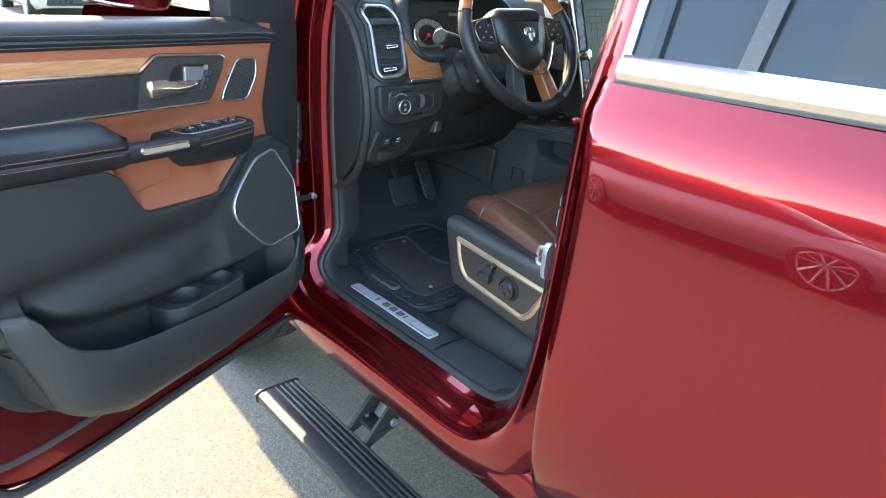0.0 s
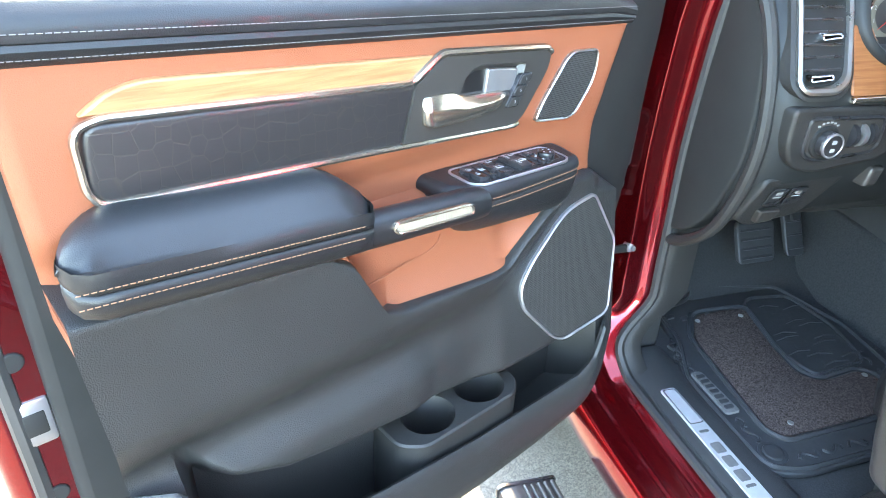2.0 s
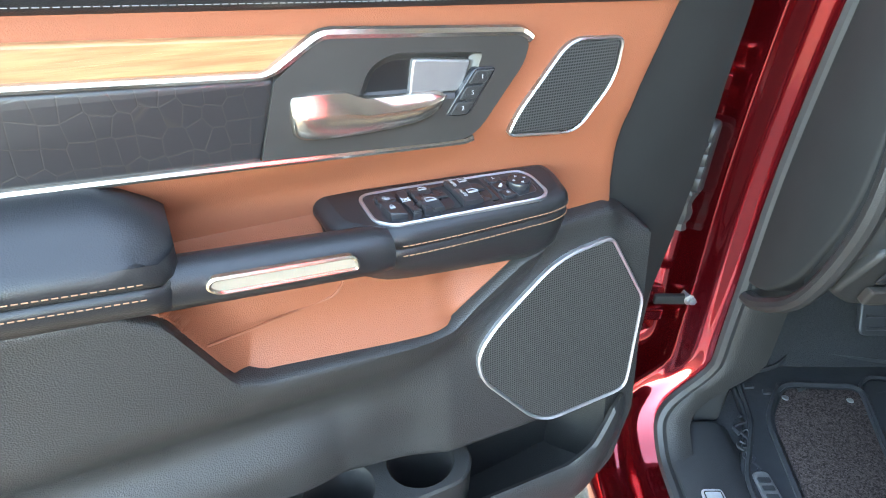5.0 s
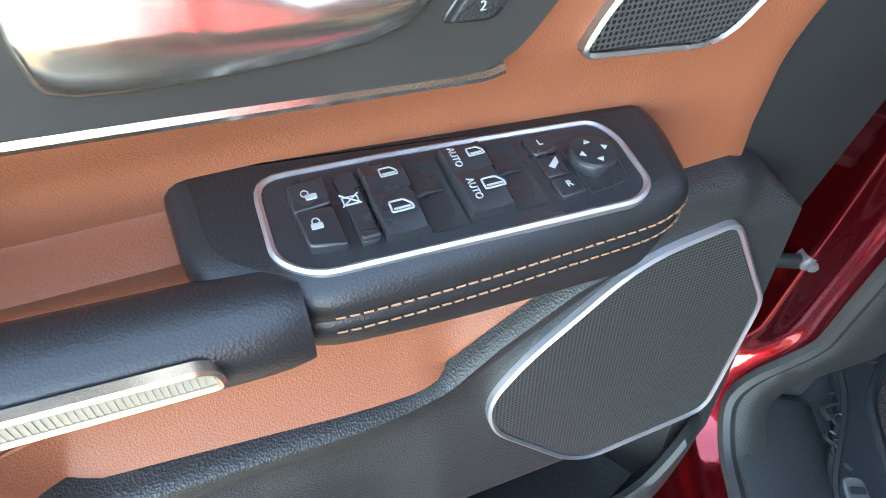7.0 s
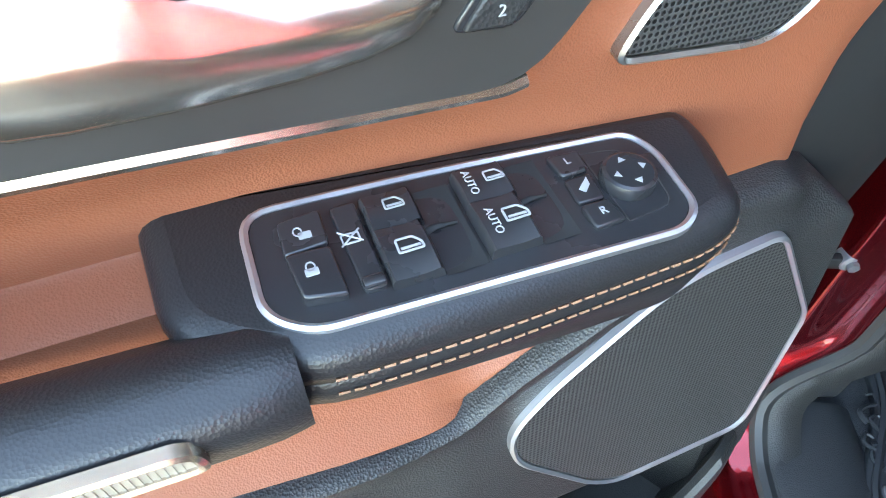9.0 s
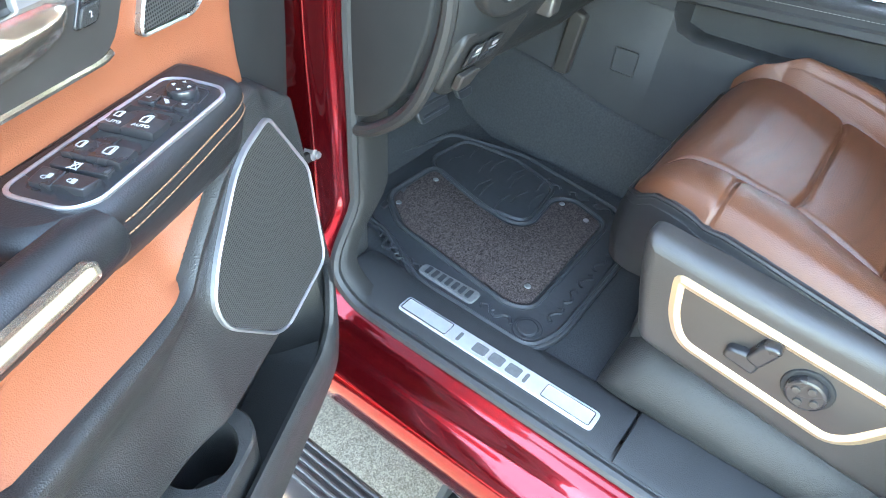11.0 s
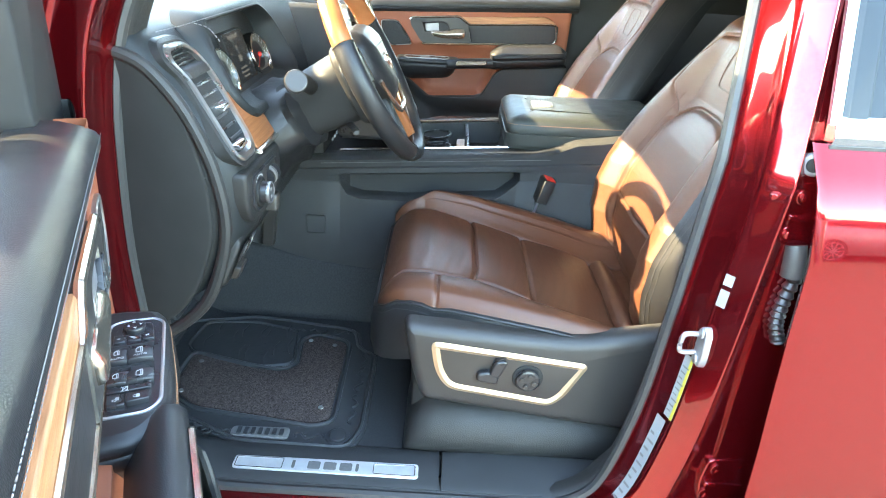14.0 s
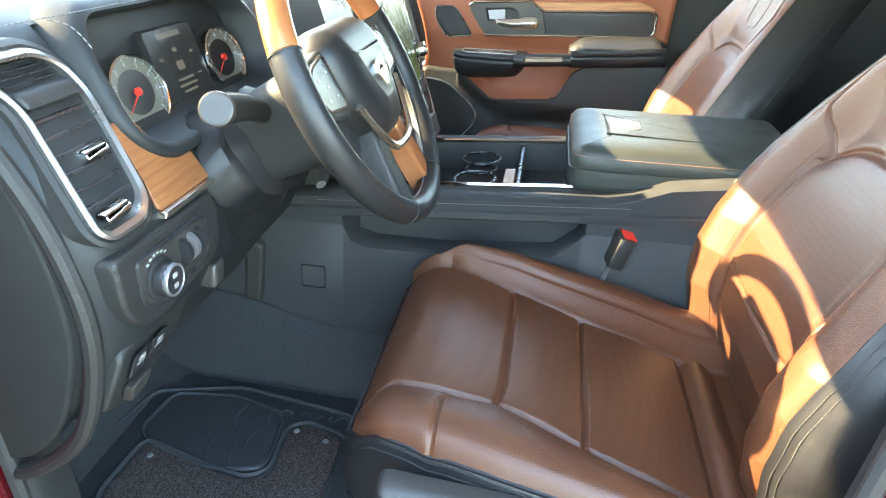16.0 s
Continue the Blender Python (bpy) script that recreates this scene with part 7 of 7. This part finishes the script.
loft(bm, [[Vector((-0.252, y, 0.598)), Vector((-0.226, y, z - 0.05)), Vector((-0.217, y, z - 0.006)), Vector((-0.212, y, z)), Vector((-0.204, y, z + 0.001))] for y, z in smooth_path([Vector((a, b)) for a, b in CL], 4)])
part("side_carpet", bm, CARPET, con, "black carpet up the console's side", 60)
bm = B()
slab(bm, rounded([(0.10, 0.80), (0.065, 0.80), (0.050, 0.93), (0.085, 0.94)], 0.008, 3), -0.200, -0.222, 0.006, YZ)
part("console_bracket", bm, BEZ, con, "grey console bracket")
bm = B()
frame_ring(bm, rounded([(-0.02, 0.84), (-0.07, 0.84), (-0.07, 0.89), (-0.02, 0.89)], 0.004, 2), 0.0012, -0.203, -0.2085, YZ)
part("access_cover", bm, BLKC, con, "small square access cover")
# tray with cup holders
CT = lambda a, b, d: Vector((a, b, ctop(b) + d))
for s_ in (-1, 1):
    bm = B()
    tube(bm, [CT(s_ * 0.140, y, 0.006) for y in np.linspace(-0.10, -0.54, 8)], 0.0038, 6)
    part("tray_rail", bm, CHROME, con, "bright metal tray rail")
    bm = B()
    cy = -0.345
    for r in (0.041, 0.034):
        tube(bm, [CT(s_ * 0.062 + r * math.cos(a), cy + r * math.sin(a), -0.012 if r > 0.04 else -0.035) for a in np.linspace(0, 2 * math.pi, 24, endpoint=False)], 0.003, 6, True)
    part("cup_ring", bm, GLOSS, con, "gloss black cup holder ring")
bm = B()
slab(bm, rounded([(-0.126, -0.402), (-0.02, -0.402), (-0.02, -0.424), (-0.126, -0.424)], 0.003, 2), -0.06, -0.004, 0.002, CT)
part("tray_divider", bm, WOOD, con, "narrow wood tray divider")
bm = B()
slab(bm, rounded([(-0.126, -0.428), (0.126, -0.428), (0.126, -0.436), (-0.126, -0.436)], 0.002, 2), -0.06, 0.0, 0.002, CT)
part("tray_wall", bm, GLOSS, con)
# lid
bm = B()
LD = rounded([(-0.150, -0.522), (0.150, -0.522), (0.158, -0.58), (0.158, -0.95), (-0.158, -0.95), (-0.158, -0.58)], 0.03, 5)
sec = []
for ins_, z in ((0.012, 1.082), (0.004, 1.086), (0.0, 1.100), (0.0, 1.125), (0.003, 1.1265), (0.002, 1.128), (0.004, 1.148), (0.012, 1.160), (0.028, 1.1665), (0.06, 1.169), (0.10, 1.1695)):
    sec.append([Vector((p[0], p[1], z + (-0.52 - p[1]) * 0.01)) for p in inset(LD, ins_)])
loft(bm, sec, True, True)
lid_ = part("armrest_lid", bm, LIDL, con, "grey-black leather armrest lid", 60)
stitches(con, [Vector((p[0], p[1], 1.1495 + (-0.52 - p[1]) * 0.01)) for p in inset(LD, 0.0035)], 0.0065, 0.0045, 0.0008, THREAD)
bm = B()
slab(bm, rounded([(-0.030, -0.600), (0.030, -0.600), (0.033, -0.628), (0.026, -0.656), (-0.026, -0.656), (-0.033, -0.628)], 0.01, 4), 1.1675, 1.1735, 0.002, XY)
part("lid_badge", bm, BADGE, con, "pale bronze raised lid badge")
bm = B()
for y in (-0.610, -0.622, -0.634, -0.646):
    slab(bm, rounded([(-0.022, y), (0.022, y), (0.022, y - 0.005), (-0.022, y - 0.005)], 0.001, 2), 1.1735, 1.1745, 0, XY)
part("badge_bars", bm, BEZ, con)

# ---- cab shell ----
bm = B()
RF = [(0.065, 1.675), (-0.05, 1.76), (-0.25, 1.84), (-0.8, 1.87), (-1.6, 1.86), (-2.35, 1.80)]
loft(bm, [[Vector((x, y, z - 0.06 * (abs(x) / 0.72) ** 4)) for y, z in RF] for x in np.linspace(-0.76, 0.76, 11)])
part("roof", bm, RED, truck, "dark red roof")
# unseen lining under the roof, added to brighten the cabin by bounce
bm = B()
loft(bm, [[Vector((x, y, z - 0.03 - 0.06 * (abs(x) / 0.72) ** 4)) for y, z in RF] for x in np.linspace(-0.76, 0.76, 11)])
part("bounce_headliner", bm, LINER, truck, "unseen pale headliner, added to bounce light into the cabin")
for s_ in (-1, 1):
    bm = B()
    tube(bm, [(s_ * 0.80, 0.70, 1.34), (s_ * 0.77, 0.38, 1.51), (s_ * 0.73, 0.05, 1.665), (s_ * 0.74, -0.4, 1.79), (s_ * 0.74, -2.3, 1.76)], 0.035, 8)
    part("roof_pillar", bm, RED, truck)
bm = B()
g_ = [[Vector((x, 0.75 + (0.065 - 0.75) * t - 0.06 * (x / 0.8) ** 2 * (1 - t), 1.36 + 0.31 * t)) for x in np.linspace(-0.78 + 0.05 * t, 0.78 - 0.05 * t, 9)] for t in np.linspace(0, 1, 6)]
loft(bm, g_)
ws = part("windscreen", bm, CLEAR, truck, "clear windscreen")
ws.visible_shadow = False
bm = B()
loft(bm, [[Vector((x, y, z)) for x in (-0.80, 0.80)] for y, z in ((-2.35, 0.5), (-2.38, 1.2), (-2.33, 1.8))])
part("cab_rear_wall", bm, DARK, truck)
bm = B()                                # rear bench, dark
box(bm, -0.70, 0.70, -1.95, -1.45, 0.75, 1.02, 0.04)
box(bm, -0.70, 0.70, -2.15, -1.93, 0.95, 1.62, 0.05)
part("rear_bench", bm, BLKL, truck, "black leather rear bench")
bm = B()                                # far side of the cab
loft(bm, [[Vector((0.93, y, z)) for y in (0.6, -2.4)] for z in (0.45, 0.7, 0.95)])
loft(bm, [[Vector((x, y, z)) for y in (-0.86, -2.4)] for x, z in ((0.98, 0.5), (0.98, 1.36))])
loft(bm, [[Vector((x, y, z)) for y in (-0.80, -1.0)] for x, z in ((0.84, 0.5), (0.83, 1.36), (0.74, 1.80))])
loft(bm, [[Vector((x, y, z)) for y in (-1.0, -2.4)] for x, z in ((0.93, 1.36), (0.80, 1.82))])
part("far_side", bm, BLKP, truck, "black trim of the far side")
bm = B()
loft(bm, [[Vector((0.98 - (z - 0.5) * 0.02, y, z)) for y in (1.8, 0.1, -0.88)] for z in (0.5, 0.9, 1.30)])
part("far_outer_side", bm, RED, truck)
bm = B()
loft(bm, [[Vector((x, y, z)) for x in (-0.96, -0.6, 0, 0.6, 0.96)] for y, z in ((0.60, 1.33), (1.0, 1.325), (1.9, 1.25), (2.1, 1.10), (2.12, 0.5))])
part("bonnet", bm, RED, truck, "dark red bonnet")
bm = B()
box(bm, -0.9, 0.9, 0.50, 2.0, 0.45, 0.60)
box(bm, -0.78, 0.9, -2.4, 0.3, 0.46, 0.58)
part("underbody", bm, DARK, truck)

# ---- side step ----
bm = B()
pr = [(-0.955, 0.262), (-0.955, 0.282), (-0.962, 0.287), (-1.048, 0.293), (-1.080, 0.293), (-1.090, 0.287), (-1.092, 0.268), (-1.080, 0.258)]
loft(bm, [[Vector((x, y, z)) for x, z in pr] for y in (-1.95, -1.0, 0.0, 0.118)], True, True)
step = part("side_step", bm, STEPM, truck, "black ribbed power running board, folded out")
for k in range(5):
    x = -0.966 - k * 0.0165
    bm = B()
    loft(bm, [[Vector((x + a, y, 0.2885 + k * 0.001 + h)) for a, h in ((0.005, -0.003), (0.004, 0.004), (0.002, 0.0055), (-0.002, 0.0055), (-0.004, 0.004), (-0.005, -0.003))] for y in (-1.94, -0.9, 0.105)], True, True)
    part("tread_rib", bm, STEPM, step, "raised rubber tread rib")
bm = B()
pr = [(-0.950, 0.256), (-0.950, 0.289), (-1.085, 0.298), (-1.096, 0.290), (-1.096, 0.262)]
slab(bm, rounded([(-0.951, 0.256), (-0.951, 0.288), (-1.08, 0.297), (-1.096, 0.288), (-1.094, 0.258)], 0.006, 3), 0.113, 0.124, 0.004, XZ)
part("step_end_cap", bm, GLOSS, step, "black step end cap")
for y0 in (-0.22, -1.6):
    bm = B()
    slab(bm, rounded([(-0.96, 0.268), (-0.87, 0.30), (-0.80, 0.38), (-0.80, 0.43), (-0.86, 0.40), (-0.965, 0.285)], 0.01, 3), y0 - 0.045, y0 - 0.033, 0.002, XZ)
    slab(bm, rounded([(-0.96, 0.268), (-0.87, 0.30), (-0.80, 0.38), (-0.80, 0.43), (-0.86, 0.40), (-0.965, 0.285)], 0.01, 3), y0 + 0.045, y0 + 0.033, 0.002, XZ)
    box(bm, -0.93, -0.86, y0 - 0.05, y0 + 0.05, 0.300, 0.312, 0.003)
    part("step_bracket", bm, DARK, step, "black folding step bracket")
    bm = B()
    slab(bm, rounded([(-0.885, 0.312), (-0.82, 0.40), (-0.80, 0.40), (-0.80, 0.36)], 0.006, 2), y0 - 0.028, y0 + 0.028, 0.004, XZ)
    for s_ in (-1, 1):
        disc(bm, (-0.872, y0 + s_ * 0.05, 0.325), (0, s_, 0), 0.012, 0, 0.008, 12, 0.002)
        disc(bm, (-0.905, y0 + s_ * 0.03, 0.313), (0, 0, 1), 0.007, 0, 0.005, 10, 0.001)
    part("step_arm", bm, GREY, step, "grey cast step arm with bolts")

# ---- wheels ----
def road_wheel(AX):
    bm = B()
    sec = []
    for a in np.linspace(0, 2 * math.pi, 64, endpoint=False):
        sec.append([AX + Vector((x, math.cos(a) * r, math.sin(a) * r)) for x, r in ((-0.13, 0.25), (-0.142, 0.33), (-0.135, 0.385), (-0.115, 0.403), (0, 0.408), (0.115, 0.403), (0.135, 0.385), (0.142, 0.33), (0.13, 0.25))])
    rows = [[bm.verts.new(p) for p in s] for s in sec]
    for i in range(64):
        ring_faces(bm, rows[i], rows[(i + 1) % 64], False)
    fw = part("road_wheel", bm, TYRE, truck, "black off-road tyre on a grey rim")
    rng = random.Random(4)
    bm = B()
    for k in range(46):
        a = 2 * math.pi * k / 46
        c, s = math.cos(a), math.sin(a)
        for j, x in enumerate((-0.105, -0.055, 0.0, 0.055, 0.105)):
            aa = a + (0.07 if j % 2 else 0) + rng.uniform(-0.01, 0.01)
            c, s = math.cos(aa), math.sin(aa)
            t_ = Vector((0, -s, c))
            n_ = Vector((0, c, s))
            w, h = 0.021, 0.020
            sk = 0.010 * (1 if j % 2 else -1)
            q = [(-w, -h), (w * 0.4, -h - 0.006), (w, -h * 0.2), (w * 0.7, h), (-w * 0.5, h + 0.005), (-w, h * 0.3)]
            base_ = AX + n_ * 0.402 + Vector((x, 0, 0))
            top_ = AX + n_ * 0.416 + Vector((x, 0, 0))
            v0 = [bm.verts.new(base_ + Vector((p[0], 0, 0)) + t_ * (p[1] + sk * p[0] / w)) for p in q]
            v1 = [bm.verts.new(top_ + Vector((p[0] * 0.9, 0, 0)) + t_ * (p[1] * 0.9 + sk * p[0] / w)) for p in q]
            ring_faces(bm, v0, v1)
            bm.faces.new(v1)
    part("tread_blocks", bm, TREAD, fw, "dusty tread blocks")["kind"] = "stuff"
    bm = B()
    disc(bm, AX - Vector((0.12, 0, 0)), (1, 0, 0), 0.25, 0, 0.2, 40, 0.01)
    part("rim", bm, GREY, fw)


for x_, y_ in ((-0.84, 0.845), (0.84, 0.845), (-0.84, -2.98), (0.84, -2.98)):
    road_wheel(Vector((x_, y_, 0.465)))

# ---- load bed ----
for s_ in (-1, 1):
    bm = B()
    pr = [(0.98, 0.62), (1.02, 0.80), (1.01, 1.05), (0.985, 1.26), (0.95, 1.30), (0.86, 1.30), (0.85, 1.27), (0.85, 0.82)]
    loft(bm, [[Vector((s_ * x, y, max(z, 0.62 if abs(y + 2.98) > 0.5 else 0.62 + 0.30 * math.cos((y + 2.98) * math.pi)))) for x, z in pr] for y in np.linspace(-2.40, -4.15, 36)])
    part("bed_side", bm, RED, truck, "dark red load bed side", 40)
bm = B()
box(bm, -0.86, 0.86, -4.12, -2.40, 0.79, 0.83, 0.004)
box(bm, -0.86, 0.86, -2.46, -2.41, 0.83, 1.28, 0.01)
part("bed_floor", bm, DARK, truck, "black load bed floor and front wall")
bm = B()
slab(bm, rounded([(-0.97, 0.70), (0.97, 0.70), (0.94, 1.29), (-0.94, 1.29)], 0.03, 3), -4.13, -4.19, 0.015, XZ)
part("tailgate", bm, RED, truck, "dark red tailgate")
bm = B()
slab(bm, rounded([(-0.98, 0.50), (0.98, 0.50), (0.96, 0.68), (-0.96, 0.68)], 0.03, 3), -4.14, -4.28, 0.03, XZ)
part("rear_bumper", bm, CHROME, truck, "chrome rear bumper")

# ---- other parked cars ----
def car(m, paint, label):
    body = [(0.0, 0.42, 0.60, 0.80), (0.05, 0.30, 0.74, 0.86), (0.35, 0.24, 0.86, 0.90), (1.0, 0.22, 0.95, 0.92), (1.45, 0.22, 1.02, 0.93), (2.0, 0.22, 1.03, 0.93), (3.4, 0.22, 1.04, 0.93), (4.2, 0.24, 1.02, 0.92), (4.65, 0.30, 0.95, 0.88), (4.72, 0.42, 0.80, 0.82)]
    bm = B()
    sec = []
    for y, zb, zt, w in body:
        q = [(-w * 0.90, zb), (-w * 0.985, zb + 0.12), (-w, (zb + zt) / 2), (-w * 0.985, zt - 0.14), (-w * 0.94, zt - 0.03), (-w * 0.82, zt), (0, zt + 0.02)]
        q = q + [(-a, b) for a, b in q[-2::-1]]
        sec.append([Vector((a, y, b)) for a, b in q])
    loft(bm, sec, True, True)
    c = thing("parked_car", m, label, "car")
    part("body", bm, paint, c, "", 40)
    bm = B()
    sec = []
    for y, z, w in ((1.05, 1.0, 0.74), (1.75, 1.40, 0.62), (2.3, 1.47, 0.60), (3.3, 1.44, 0.60), (4.25, 1.02, 0.70)):
        sec.append([Vector((a, y, b)) for a, b in ((-0.80, 0.98), (-(w + 0.80) / 2 - 0.03, (z + 0.98) / 2), (-w, z - 0.03), (-w * 0.8, z), (0, z + 0.015), (w * 0.8, z), (w, z - 0.03), ((w + 0.80) / 2 + 0.03, (z + 0.98) / 2), (0.80, 0.98))])
    loft(bm, sec)
    part("windows", bm, GLASS, c, "dark car windows", 60)
    bm = B()
    loft(bm, [[Vector((a, y, z + 0.012)) for a in (-0.56, 0, 0.56)] for y, z in ((1.78, 1.41), (2.3, 1.475), (3.3, 1.45))])
    part("roof", bm, paint, c)
    for s_ in (-1, 1):
        for y in (0.92, 3.72):
            bm = B()
            disc(bm, (s_ * 0.72, y, 0.34 - 0.055 + GZ), (s_, 0, 0), 0.335, 0, 0.215, 36, 0.03)
            w_ = part("wheel", bm, TYRE, c, "black car tyre")
            bm = B()
            disc(bm, (s_ * 0.93, y, 0.34 - 0.055 + GZ), (s_, 0, 0), 0.06, 0, 0.012, 16, 0.004)
            for k in range(10):
                a = k * math.pi / 5
                tube(bm, [(s_ * 0.938, y + r * math.cos(a + 0.1 * r), 0.34 - 0.055 + GZ + r * math.sin(a + 0.1 * r)) for r in (0.04, 0.14, 0.235)], 0.016, 6)
            tube(bm, [(s_ * 0.936, y + 0.235 * math.cos(a), 0.34 - 0.055 + GZ + 0.235 * math.sin(a)) for a in np.linspace(0, 2 * math.pi, 32, endpoint=False)], 0.012, 6, True)
            part("rim", bm, SILVER, w_, "bright spoked alloy rim")
        bm = B()
        slab(bm, rounded([(s_ * 0.45, 0.62), (s_ * 0.80, 0.66), (s_ * 0.78, 0.74), (s_ * 0.46, 0.70)], 0.02, 3), 0.10, -0.012, 0.01, XZ)
        part("headlamp", bm, CHROME, c, "clear headlamp")
    bm = B()
    for k in range(5):
        box(bm, -0.62, 0.62, -0.02, 0.03, 0.40 + k * 0.045, 0.425 + k * 0.045, 0.006)
    part("grille", bm, GLOSS, c, "black slatted grille")
    bm = B()
    slab(bm, rounded([(-0.72, 0.34), (0.72, 0.34), (0.64, 0.62), (-0.64, 0.62)], 0.04, 3), 0.06, -0.006, 0.004, XZ)
    part("bumper_opening", bm, DARK, c)
    return c


SILV = material("silver_car_paint", (0.42, 0.43, 0.45), 0.35, 0.6, 1.0, 0.1, 600)
BEIGE = material("pale_car_paint", (0.45, 0.42, 0.37), 0.35, 0.2, 1.0, 0.1, 600)
car(Matrix.Translation((-6.95, -0.85, 0.0)), SILV, "silver car parked beside the pickup on the asphalt")
car(Matrix.Translation((2.05, 14.2, 0.0)), BEIGE, "pale car parked nose towards the pickup")
car(Matrix.Translation((-7.25, -7.4, 0.0)), SILV, "silver car parked further along the row")

# ---- far tree line, made up to cut the sky's glow at the horizon ----
rt = random.Random(11)
bm = B()
ring = [[], []]
for i in range(180):
    a = 2 * math.pi * i / 180
    d = 95 + 14 * math.sin(3 * a + 1) + rt.uniform(-2, 2)
    h = 6.0 + 2.0 * math.sin(7 * a) + 1.2 * math.sin(19 * a + 2) + rt.uniform(-0.9, 0.9)
    ring[0].append(bm.verts.new((d * math.sin(a), d * math.cos(a), 0.0)))
    ring[1].append(bm.verts.new((d * math.sin(a), d * math.cos(a), h)))
ring_faces(bm, ring[0], ring[1])
tagged(part("backdrop", bm, HORIZ, None), "made-up dark tree line, added to cut the sky's glow at the horizon", "trees", kind="structure")
